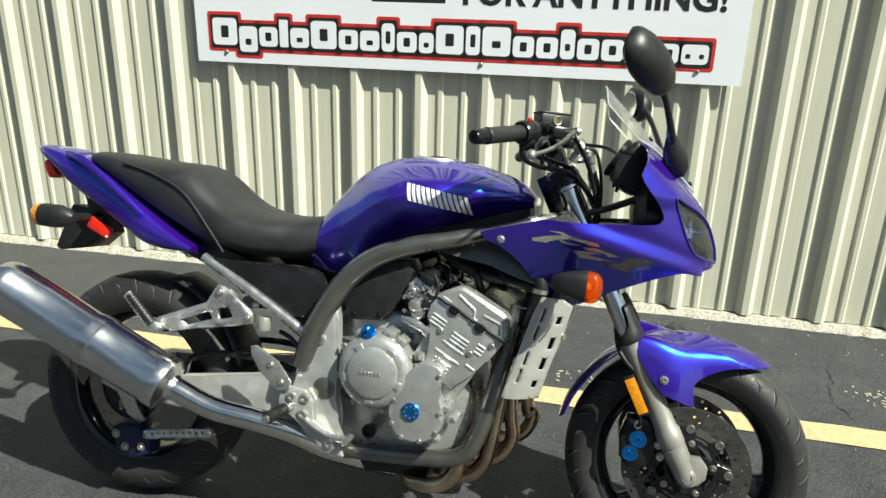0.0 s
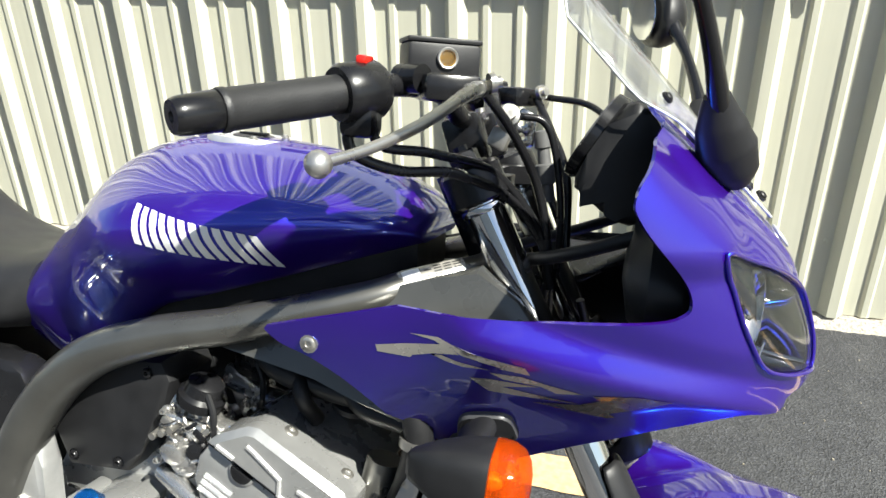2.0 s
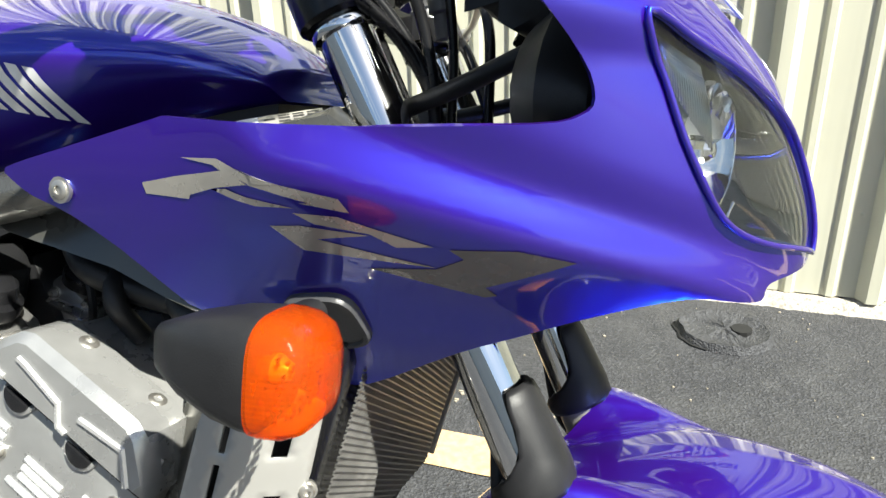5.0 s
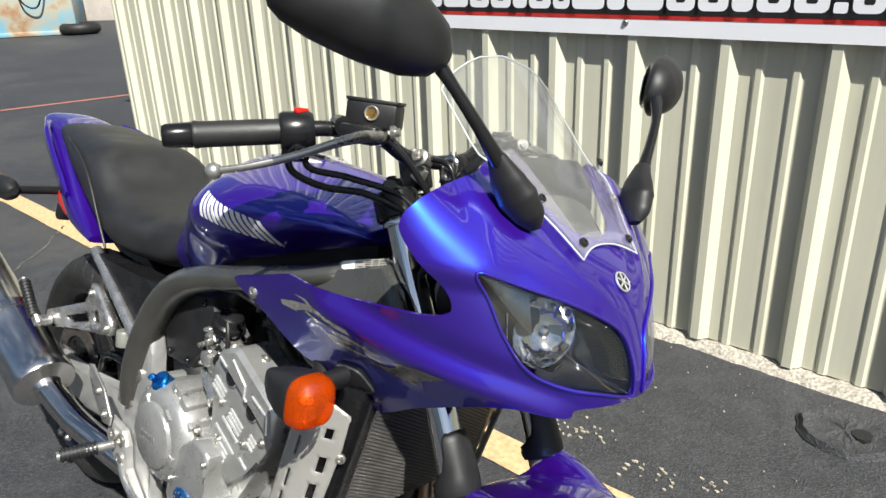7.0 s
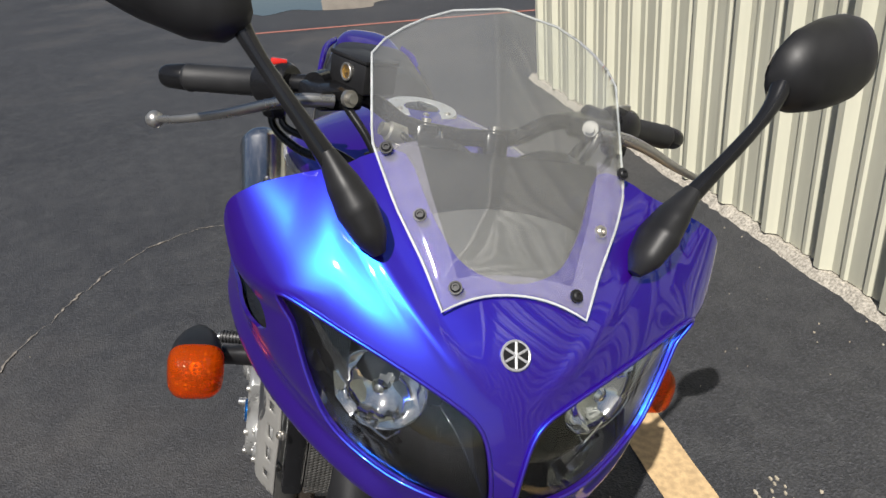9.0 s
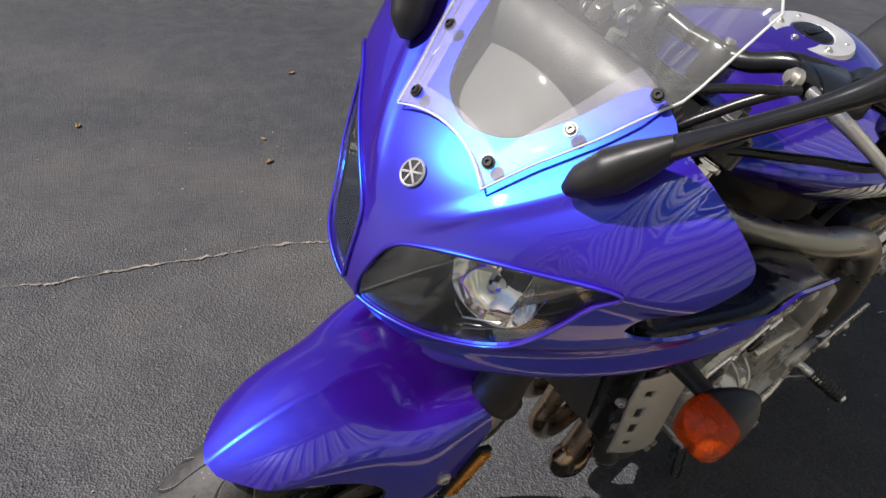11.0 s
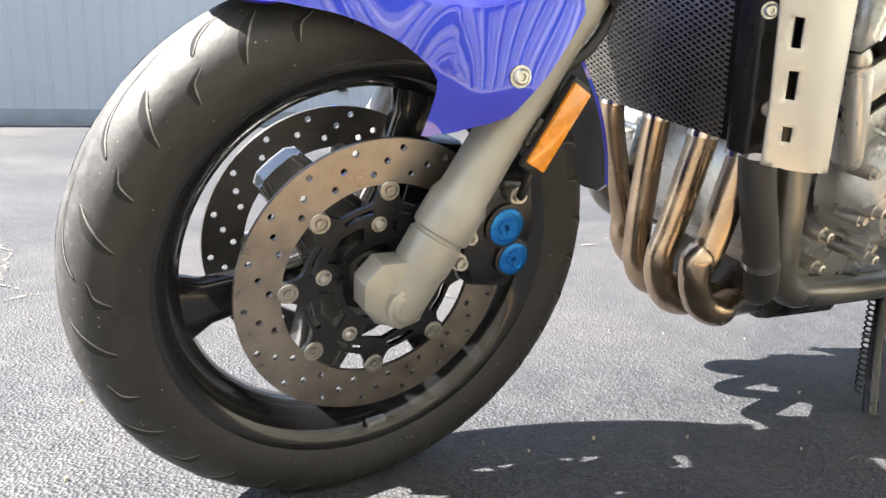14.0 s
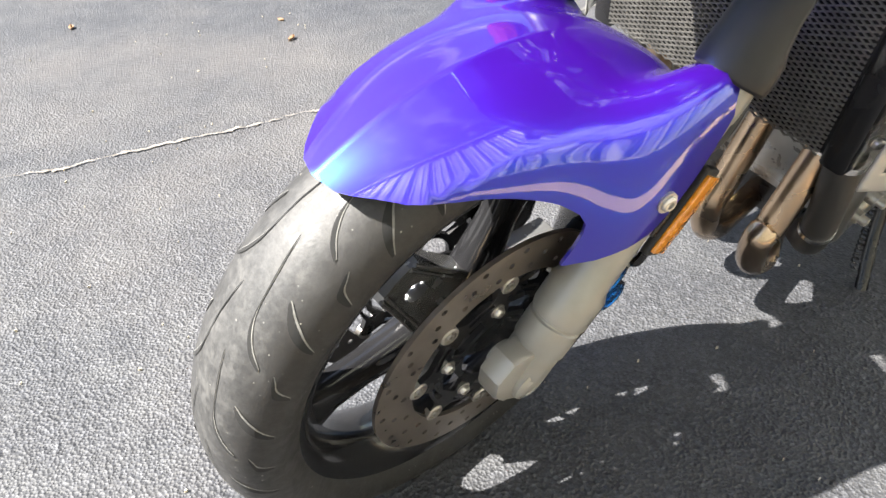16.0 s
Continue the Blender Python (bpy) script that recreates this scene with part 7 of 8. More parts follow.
def make_bar(side):
    end, inn = Vector((0.265, side * 0.376, 1.012)), Vector((0.345, side * 0.246, 1.037))
    d = (inn - end).normalized()
    bm = bmesh.new()
    lathe(bm, [(0.0, 0.036), (0.0175, 0.036), (0.0185, 0.038), (0.0185, 0.042), (0.0176, 0.044), (0.0176, 0.150), (0.020, 0.152), (0.020, 0.156), (0, 0.156)], 28, end, d)
    g = part("handlebar", bm, VINYL, bike, "black handlebar with rubber grip")
    bm = bmesh.new()
    lathe(bm, [(0.0, 0.001), (0.004, 0.001), (0.005, -0.002), (0.0135, -0.002), (0.0152, 0.002), (0.0158, 0.006), (0.0172, 0.034), (0.0160, 0.036), (0.0150, 0.040), (0, 0.040)], 24, end, d)
    part("bar_end", bm, SATIN, g, "black bar-end weight")
    bm = bmesh.new()
    tube(bm, [inn, (0.372, side * 0.190, 1.048), (0.396, side * 0.120, 1.044), (0.405, side * 0.07, 1.020), (0.405, 0, 1.012)], 0.0112, 14, 6)
    part("bar_tube", bm, SATIN, g)
    bm = bmesh.new()
    lathe(bm, [(0.0, 0), (0.024, 0.0), (0.027, 0.005), (0.027, 0.040), (0.023, 0.046), (0, 0.046)], 28, inn - d * 0.006, d)
    block(bm, (0.035, 0.03, 0.030), inn + d * 0.016 + Vector((0.004, 0, -0.026)), None, 0.008)
    sw = part("switch_box", bm, SATIN, g, "black switch housing")
    bm = bmesh.new()
    block(bm, (0.010, 0.020, 0.008), inn + d * 0.018 + Vector((0.004, 0, 0.028)), None, 0.002)
    part("switch", bm, RED if side < 0 else BOLT, sw, "red stop switch" if side < 0 else "grey switch")
    # lever
    ball = Vector((0.384, side * 0.370, 0.985))
    bm = bmesh.new()
    piv = Vector((0.448, side * 0.165, 1.048))
    tube(bm, [piv, (0.452, side * 0.20, 1.046), (0.447, side * 0.235, 1.036), (0.432, side * 0.285, 1.015), (0.408, side * 0.335, 0.996), ball], [0.010, 0.010, 0.008, 0.0068, 0.0058, 0.0058], 12, 6, flat=0.75)
    lathe(bm, [(0.0, -0.011), (0.006, -0.009), (0.0105, -0.003), (0.0105, 0.003), (0.006, 0.009), (0, 0.011)], 18, ball, (0, 1, 0.3))
    part("lever", bm, LEVER, g, "silver alloy lever")
    bm = bmesh.new()
    block(bm, (0.055, 0.060, 0.026), (0.418, side * 0.168, 1.048), Euler((0, 0, side * radians(-30))), 0.006)
    lathe(bm, [(0.0, 0), (0.014, 0), (0.014, 0.03), (0, 0.03)], 16, (0.372, side * 0.175, 1.055), (0.9, side * 0.4, 0))
    lb = part("lever_bracket", bm, SATIN, g)
    bm = bmesh.new()
    lathe(bm, [(0.0, 0), (0.010, 0), (0.010, 0.006), (0.006, 0.006), (0.006, 0.012), (0, 0.012)], 14, (0.455, side * 0.150, 1.055), (0.8, side * -0.5, 0.2))
    part("banjo_bolt", bm, BOLT, lb)
    if side < 0:
        bm = bmesh.new()
        face = Euler((0, 0, radians(31)))
        block(bm, (0.074, 0.048, 0.036), (0.397, -0.131, 1.074), face, 0.004)
        block(bm, (0.0755, 0.0495, 0.005), (0.397, -0.131, 1.0940), face, 0.0015)
        res = part("brake_reservoir", bm, BLACK, g, "black brake fluid reservoir")
        bm = bmesh.new()
        c, nrm = Vector((0.4115, -0.1505, 1.077)), Vector((0.515, -0.857, 0))
        lathe(bm, [(0.0, 0.0), (0.0095, 0.0), (0.0095, 0.002), (0.0075, 0.0025), (0.007, 0.0012), (0, 0.0012)], 24, c, nrm)
        part("sight_glass", bm, GOLD, res, "round sight glass of amber fluid")
        bm = bmesh.new()
        lathe(bm, [(0.0078, 0.0), (0.0108, 0.0), (0.0108, 0.0026), (0.0098, 0.0034), (0.0082, 0.0030), (0.0078, 0.0012)], 28, c, nrm)
        part("glass_rim", bm, BOLT, res, "bright rim of the sight glass")
    return g


LEVER = plain("lever_alloy", (0.45, 0.44, 0.42), 0.3, metal=0.85, scale=30)
GOLD = plain("amber_fluid", (0.24, 0.14, 0.035), 0.12, vary=0.3, scale=140, coat=0.8)
make_bar(-1)
make_bar(1)
# cables and hoses at the bars
CABLES = [
    ([(0.345, -0.235, 1.020), (0.350, -0.232, 0.985), (0.385, -0.20, 0.968), (0.43, -0.155, 0.965), (0.48, -0.105, 0.935), (0.515, -0.075, 0.875), (0.52, -0.06, 0.80)], 0.0055),
    ([(0.362, -0.222, 1.022), (0.372, -0.218, 0.992), (0.41, -0.175, 0.985), (0.46, -0.115, 0.965), (0.505, -0.085, 0.905), (0.522, -0.075, 0.84)], 0.0050),
    ([(0.452, -0.150, 1.045), (0.475, -0.120, 1.010), (0.500, -0.09, 0.955), (0.515, -0.08, 0.89), (0.515, -0.07, 0.82)], 0.0050),
    ([(0.470, -0.085, 1.025), (0.500, -0.075, 1.020), (0.515, -0.070, 0.985), (0.525, -0.065, 0.92), (0.525, -0.06, 0.85)], 0.0040),
    ([(0.345, 0.235, 1.020), (0.355, 0.23, 0.985), (0.40, 0.18, 0.97), (0.47, 0.11, 0.945), (0.515, 0.075, 0.875)], 0.0055),
    ([(0.452, 0.150, 1.045), (0.480, 0.115, 1.005), (0.510, 0.08, 0.95), (0.52, 0.06, 0.86)], 0.0055),
    ([(0.46, 0.16, 1.05), (0.53, 0.12, 1.04), (0.57, 0.06, 1.00), (0.56, 0.0, 0.93)], 0.0045),
]
for pts, r in CABLES:
    bm = bmesh.new()
    tube(bm, pts, r, 10, 7)
    part("control_cable", bm, SATIN, bike, "black control cable")
bm = bmesh.new()
lathe(bm, [(0.0, 0), (0.012, 0), (0.012, 0.02), (0.008, 0.022), (0.008, 0.03), (0, 0.03)], 16, (0.462, -0.082, 1.020), (0.2, -0.9, 0.3))
block(bm, (0.022, 0.012, 0.022), (0.455, -0.085, 1.000), Euler((0, 0.4, 0)), 0.003)
part("cable_joint", bm, BOLT, bike, "zinc cable adjuster")
bm = bmesh.new()
hole = [[(0.470 + 0.0042 * math.cos(a), z + 0.0042 * math.sin(a)) for a in np.linspace(0, math.tau, 10, endpoint=False)] for z in (1.002, 1.018)]
sheet(bm, [(0.455, 0.988), (0.484, 0.992), (0.486, 1.026), (0.470, 1.034), (0.456, 1.022)], hole, lambda u, v: Vector((u, -0.040, v)), 0.01)
brk = part("switch_bracket", bm, STEEL, bike, "small drilled steel bracket")
thick(brk, 0.003, 0)
bm = bmesh.new()
lathe(bm, [(0.0, 0), (0.008, 0), (0.008, 0.020), (0.0115, 0.022), (0.0115, 0.042), (0.008, 0.044), (0.007, 0.060), (0.010, 0.062), (0.010, 0.080), (0.0, 0.082)], 16, (0.505, -0.030, 0.930), (-0.18, 0, 1))
part("cable_switch", bm, plain("grey_switch", (0.09, 0.09, 0.09), 0.4, scale=40), bike, "dark grey cable switch")
for s in (-1, 1):
    bm = bmesh.new()
    block(bm, (0.045, 0.030, 0.055), (0.408, s * 0.045, 0.995), Euler((0, radians(-20), 0)), 0.006)
    rb = part("bar_riser", bm, SATIN, bike, "black handlebar riser")
    bm = bmesh.new()
    lathe(bm, [(0.0, 0), (0.006, 0), (0.006, 0.006), (0.003, 0.006), (0.003, 0.002), (0, 0.002)], 12, (0.400, s * 0.045, 1.024), (-0.3, 0, 1))
    part("riser_bolt", bm, BOLT, rb)

# ---- cockpit ----
bm = bmesh.new()
plate(bm, [(0.540, 0.967), (0.586, 1.044), (0.612, 1.034), (0.634, 0.985), (0.610, 0.925), (0.574, 0.932), (0.556, 0.948)], -0.112, 0.112, 0.012, 3)
pod = part("instrument_pod", bm, BLACK, bike, "black instrument cluster")
for y in (-0.062, 0.062):
    bm = bmesh.new()
    lathe(bm, [(0.0, 0), (0.046, 0), (0.050, 0.004), (0.050, 0.014), (0.046, 0.016), (0.045, 0.006), (0, 0.006)], 32, (0.562, y, 1.004), (-0.86, 0, 0.51))
    part("dial", bm, GLOSS_BLACK, pod, "round dial")
bm = bmesh.new()
rings = []
for k, (x, w, zc, h) in enumerate(((0.600, 0.165, 0.885, 0.020), (0.607, 0.190, 0.880, 0.065), (0.625, 0.205, 0.878, 0.085), (0.655, 0.200, 0.875, 0.088), (0.685, 0.165, 0.870, 0.080), (0.700, 0.10, 0.868, 0.06))):
    rings.append([Vector((x, w * math.cos(a), zc + h * math.sin(a))) for a in np.linspace(0, math.tau, 32, endpoint=False)])
skin(bm, rings)
part("inner_cowl", bm, BLACK, bike, "black inner cowl behind the headlamps")
for side in (-1, 1):
    bm = bmesh.new()
    tube(bm, [(0.46, side * 0.06, 0.86), (0.54, side * 0.10, 0.885), (0.61, side * 0.12, 0.915)], 0.0075, 10, 4)
    part("fairing_stay", bm, BLACK, bike, "black fairing stay")
    # dark screen brow under the windscreen
bm = bmesh.new()
rings = []
for t in np.linspace(0, 1, 10):
    w = float(np.interp(t, (0, 0.3, 1), (0.045, 0.070, 0.105)))
    x, z = 0.712 - 0.118 * t, 0.940 + 0.085 * t
    rings.append([Vector((x - 0.02 * (1 - abs(u)) * 0, w * u, z - 0.012 + 0.014 * (1 - u * u))) for u in np.linspace(-1, 1, 11)])
skin(bm, rings, False)
br = part("screen_brow", bm, plain("grey_brow", (0.065, 0.065, 0.065), 0.55, scale=30, grain=0.2), bike, "grey plastic brow under the windscreen", 60)
thick(br, 0.003, 0)

# ---- mirrors ----
def make_mirror(side):
    bm = bmesh.new()
    rings = []
    a, b = Vector((0.634, side * 0.252, 1.150)), Vector((0.545, side * 0.428, 1.203))
    if side > 0:
        # this one is folded in a little
        a, b = Vector((0.612, 0.255, 1.160)), Vector((0.565, 0.388, 1.196))
    d = (b - a).normalized()
    up = Vector((0, 0, 1)) - d * d.z
    up.normalize()
    fwd = up.cross(d) * -side
    for k in range(15):
        t = k / 14
        h = float(np.interp(t, (0, 0.05, 0.2, 0.45, 0.7, 0.88, 0.96, 1.0), (0.010, 0.031, 0.047, 0.054, 0.053, 0.045, 0.032, 0.010)))
        w = float(np.interp(t, (0, 0.05, 0.2, 0.45, 0.7, 0.88, 0.96, 1.0), (0.010, 0.024, 0.036, 0.043, 0.041, 0.032, 0.020, 0.004)))
        c = a.lerp(b, t)
        ring = []
        for g in np.linspace(0, math.tau, 26, endpoint=False):
            q = math.cos(g)
            ring.append(c + up * (h * math.sin(g) * (1.0 if math.sin(g) > 0 else 0.80)) + fwd * (w * q if q > 0 else 0.35 * w * q))
        rings.append(ring)
    skin(bm, rings)
    m = part("mirror", bm, BLACK, bike, "black plastic rear-view mirror", 60)
    bm = bmesh.new()
    rings = []
    for s, o in ((0.9, 0.0005), (0.88, 0.002)):
        ring = []
        for g in np.linspace(0, math.tau, 28, endpoint=False):
            u = 0.5 + 0.44 * s * math.cos(g)
            ring.append(a.lerp(b, u) + up * ((0.046 if math.sin(g) > 0 else 0.037) * s * math.sin(g)) - fwd * (0.0150 + o))
        rings.append(ring)
    skin(bm, rings)
    part("mirror_glass", bm, CHROME, m, "mirror glass")
    bm = bmesh.new()
    tube(bm, [(0.667, side * 0.170, 1.040), (0.655, side * 0.205, 1.080), (0.640, side * 0.240, 1.120), (0.628, side * 0.258, 1.143), (0.618, side * 0.268, 1.160)], [0.0105, 0.0078, 0.0070, 0.0088, 0.012], 14, 6)
    part("mirror_arm", bm, GLOSS_BLACK, m, "gloss black mirror arm")
    bm = bmesh.new()
    tube(bm, [(0.695, side * 0.125, 0.974), (0.689, side * 0.134, 0.988), (0.678, side * 0.148, 1.008), (0.670, side * 0.162, 1.028), (0.662, side * 0.180, 1.054)], [0.009, 0.022, 0.0275, 0.0225, 0.0115], 20, 6, flat=0.70)
    part("mirror_foot", bm, BLACK, m, "black rubber mirror boot")


make_mirror(-1)
make_mirror(1)


# ---- turn signals ----
def make_signal(side):
    base = Vector((0.442, side * 0.303, 0.727))
    fwd = Vector((0.99, side * -0.06, -0.05)).normalized()
    out = Vector((0, 1, 0)) - fwd * fwd.y
    out.normalize()
    up = fwd.cross(out)
    def ring(d, a, b, e=0.58):
        r = []
        for t in np.linspace(0, math.tau, 28, endpoint=False):
            c, s = math.cos(t), math.sin(t)
            r.append(base + fwd * d + out * (a * math.copysign(abs(c) ** e, c)) + up * (b * math.copysign(abs(s) ** e, s)))
        return r
    bm = bmesh.new()
    skin(bm, [ring(*q) for q in ((0.0, 0.004, 0.010), (0.004, 0.009, 0.014), (0.025, 0.021, 0.023), (0.050, 0.029, 0.030), (0.068, 0.0315, 0.0325), (0.074, 0.0315, 0.0325))])
    s = part("turn_signal", bm, BLACK, bike, "black front turn signal with amber lens", 50)
    bm = bmesh.new()
    skin(bm, [ring(*q) for q in ((0.074, 0.0322, 0.0332), (0.080, 0.0325, 0.0335), (0.090, 0.0315, 0.0325), (0.099, 0.0275, 0.0285), (0.105, 0.020, 0.021), (0.108, 0.010, 0.0105), (0.1085, 0.001, 0.001))])
    lens = part("lens", bm, AMBER, s, "fluted amber signal lens", 60)
    lens.visible_shadow = False
    bm = bmesh.new()
    skin(bm, [ring(*q) for q in ((0.0750, 0.0305, 0.0315), (0.0735, 0.0280, 0.029), (0.062, 0.016, 0.017), (0.058, 0.002, 0.002))])
    part("reflector", bm, AMBER_BACK, s, "bright bowl behind the lens")
    bm = bmesh.new()
    lathe(bm, [(0.0, 0.0), (0.006, 0.0), (0.0085, 0.008), (0.0085, 0.016), (0.005, 0.022), (0.0, 0.023)], 14, base + fwd * 0.062, fwd)
    part("bulb", bm, AMBER_SOLID, s, "amber bulb")
    bm = bmesh.new()
    random.seed(17)
    for a in range(-5, 6):
        for b in range(-6, 7):
            u, v = a * 0.0052, b * 0.0043
            q = (u / 0.029) ** 2 + (v / 0.030) ** 2
            if q > 0.96 or random.random() < 0.30:
                continue
            c = base + fwd * (0.0735 + 0.026 * math.sqrt(1 - q)) + out * u + up * v
            tip = bm.verts.new(c - fwd * 0.0022 + out * random.uniform(-0.001, 0.001) + up * random.uniform(-0.0012, 0.0012))
            box = [bm.verts.new(c + out * (0.0022 * x) + up * (0.0018 * z) - fwd * 0.0004 * abs(x * u + z * v) * 100) for x, z in ((-1, -1), (1, -1), (1, 1), (-1, 1))]
            for k in range(4):
                bm.faces.new((box[k], box[(k + 1) % 4], tip))
    part("prism", bm, AMBER_GLINT, s, "small prisms moulded inside the lens", 0)
    bm = bmesh.new()
    tube(bm, [(0.482, side * 0.215, 0.722), (0.484, side * 0.250, 0.722), (0.488, side * 0.282, 0.724)], [0.023, 0.019, 0.017], 20, 4, flat=0.62)
    part("stalk", bm, BLACK, s, "black rubber stalk")
    # flat rounded base on the fairing, with a raised lip
    c, ex, ez = Vector((0.487, side * 0.192, 0.7205)), Vector((0.985, -side * 0.05, 0.16)).normalized(), Vector((0.0, side * 0.64, 0.77))
    nrm = Vector((0.0, side * 0.77, -0.64))
    def pad(a, b, h):
        r = []
        for t in np.linspace(0, math.tau, 32, endpoint=False):
            x, z = math.cos(t), math.sin(t)
            x, z = math.copysign(abs(x) ** 0.55, x), math.copysign(abs(z) ** 0.55, z)
            r.append(c + ex * (a * x * (1 - 0.12 * z)) + ez * (b * z) + nrm * h)
        return r
    bm = bmesh.new()
    skin(bm, [pad(*q) for q in ((0.0300, 0.0285, -0.008), (0.0300, 0.0285, 0.003), (0.0290, 0.0275, 0.0055), (0.0265, 0.0250, 0.0055), (0.0255, 0.0240, 0.0035), (0.010, 0.010, 0.0045), (0.001, 0.001, 0.0045))])
    part("boss", bm, PAD, FAIRING, "grey rubber base of the signal stalk", 50)


PAD = plain("grey_rubber", (0.045, 0.045, 0.047), 0.42, vary=0.2, scale=60, grain=0.2)
AMBER_GLINT = plain("amber_prism", (0.95, 0.52, 0.10), 0.16, metal=1.0, vary=0.1, scale=80)
AMBER_BACK = plain("amber_bowl", (0.50, 0.20, 0.04), 0.22, metal=0.8, scale=80)
make_signal(-1)
make_signal(1)
for side in (-1, 1):
    base = Vector((-0.800, side * 0.222, 0.744))
    bm = bmesh.new()
    rings = []
    for d, r in ((0.0, 0.010), (0.012, 0.022), (0.04, 0.030), (0.075, 0.031), (0.095, 0.030)):
        rings.append([base + Vector((-d, 0.9 * r * math.cos(t), r * math.sin(t))) for t in np.linspace(0, math.tau, 20, endpoint=False)])
    skin(bm, rings)
    s = part("rear_turn_signal", bm, BLACK, bike, "black rear turn signal with amber lens")
    bm = bmesh.new()
    rings = []
    for d, r in ((0.095, 0.0305), (0.108, 0.029), (0.118, 0.022), (0.123, 0.010), (0.124, 0.001)):
        rings.append([base + Vector((-d, 0.9 * r * math.cos(t), r * math.sin(t))) for t in np.linspace(0, math.tau, 20, endpoint=False)])
    skin(bm, rings)
    part("lens", bm, AMBER_SOLID, s, "amber lens")
    bm = bmesh.new()
    tube(bm, [base + Vector((-0.03, 0, 0)), (-0.87, side * 0.04, 0.735)], 0.011, 12, 1)
    part("stalk", bm, BLACK, s)
    bm = bmesh.new()
    block(bm, (0.075, 0.012, 0.034), (-0.822, side * 0.095, 0.712), Euler((0, radians(24), 0)), 0.005)
    part("rear_reflector", bm, RED, bike, "red side reflector")
bm = bmesh.new()
plate(bm, [(-0.87, 0.760), (-0.95, 0.765), (-1.000, 0.640), (-0.985, 0.630), (-0.90, 0.645), (-0.85, 0.690)], -0.055, 0.055, 0.008)
part("plate_holder", bm, BLACK, bike, "black number plate holder")
# ---- decals ----
def lay_right(a, z):
    return fairing(a, z, 0.0006)


def lay_left(a, z):
    p = fairing(a, z, 0.0006)
    return Vector((p.x, -p.y, p.z))


def to_left(x, y):
    """The same mark as it lies on the other side, rising towards the tail."""
    v = y - 262 - 0.215 * (x - 225)
    return (0.158 + 0.00017 * (x - 225), 0.752 + 0.000092 * (x - 225) - 0.00031 * v)


MARKS = [
    [(323, 203), (415, 211), (695, 309), (716, 341), (605, 314), (625, 317), (460, 255), (490, 270), (405, 278), (342, 292), (340, 302), (238, 288), (225, 262), (300, 248), (420, 238), (400, 225)],
    [(392, 280), (430, 281), (588, 328), (500, 322)],
    [(583, 337), (688, 348), (885, 424), (805, 424), (750, 393), (630, 366)],
    [(530, 366), (600, 370), (752, 393), (632, 402), (885, 474), (600, 425)],
    [(735, 470), (885, 475), (948, 455), (918, 430), (1062, 437), (1175, 467), (980, 517), (1000, 536), (972, 541)],
]
RIGHT_MARKS = [
    [(0.307, 0.830), (0.280, 0.831), (0.221, 0.813), (0.217, 0.805), (0.232, 0.8085), (0.229, 0.809), (0.258, 0.820), (0.249, 0.817), (0.272, 0.813), (0.289, 0.807), (0.289, 0.804), (0.322, 0.805), (0.328, 0.812), (0.305, 0.818), (0.273, 0.824), (0.281, 0.827)],
    [(0.275, 0.812), (0.264, 0.813), (0.233, 0.805), (0.245, 0.804)],
    [(0.233, 0.802), (0.220, 0.802), (0.192, 0.787), (0.202, 0.785), (0.210, 0.7925), (0.226, 0.796)],
    [(0.239, 0.792), (0.230, 0.794), (0.210, 0.7915), (0.224, 0.786), (0.189, 0.7725), (0.227, 0.777)],
    [(0.207, 0.768), (0.189, 0.7715), (0.183, 0.780), (0.188, 0.786), (0.170, 0.788), (0.153, 0.782), (0.173, 0.760), (0.168, 0.754), (0.171, 0.752)],
]
for poly in RIGHT_MARKS:
    bm = bmesh.new()
    sheet(bm, poly, [], lay_right, 0.008)
    part("decal", bm, DECAL_DARK if poly is RIGHT_MARKS[-1] else DECAL_GREY, FAIRING, "angular pewter side mark", 60)
for poly in MARKS:
    bm = bmesh.new()
    sheet(bm, [to_left(x, y) for x, y in poly], [], lay_left, 0.008)
    part("decal", bm, DECAL_GREY, FAIRING, "angular pewter side mark", 60)
for side in (-1, 1):
    bm = bmesh.new()
    bolt(bm, (0.322, side * 0.2575, 0.802), (0, side, 0), 0.0068, 0.0026)
    part("screw", bm, BOLT, FAIRING, "chrome fairing screw")


def tank_y(x, z):
    top = soft(x, TANK_X, TANK_TOP)
    low = soft(x, TANK_LX, TANK_LOW)
    w = soft(x, TANK_WX, TANK_W)
    return w * tank_half(min(0.995, max(0.001, (z - low) / (top - low)))) - knee(x, z)


def name_mark(side):
    """White slanted strokes of a name, as plain shapes on the tank's flank."""
    h, slope = 0.040, -0.165
    glyphs = 6
    step = 0.0245
    for k in range(glyphs):
        u = 0.086 + k * step
        for piece in ([(0.000, 0), (0.0085, 0), (0.0115, 1), (0.003, 1)], [(0.0125, 0), (0.0205, 0), (0.0235, 1), (0.0155, 1)]):
            bm = bmesh.new()
            pts = []
            for a, b in piece:
                x = u + a + (b - 0.5) * -0.012
                z = 0.868 + slope * (x - 0.086) + b * h
                pts.append((x if side < 0 else 0.330 - x, z if side < 0 else z - slope * (x - 0.086) + slope * 0.8 * (0.244 - x)))
            sheet(bm, pts, [], lambda x, z: Vector((x, side * (tank_y(x, z) + 0.0013), z)), 0.008)
            part("name_mark", bm, DECAL_WHITE, TANK, "white name mark of plain strokes", 60)


name_mark(-1)
name_mark(1)
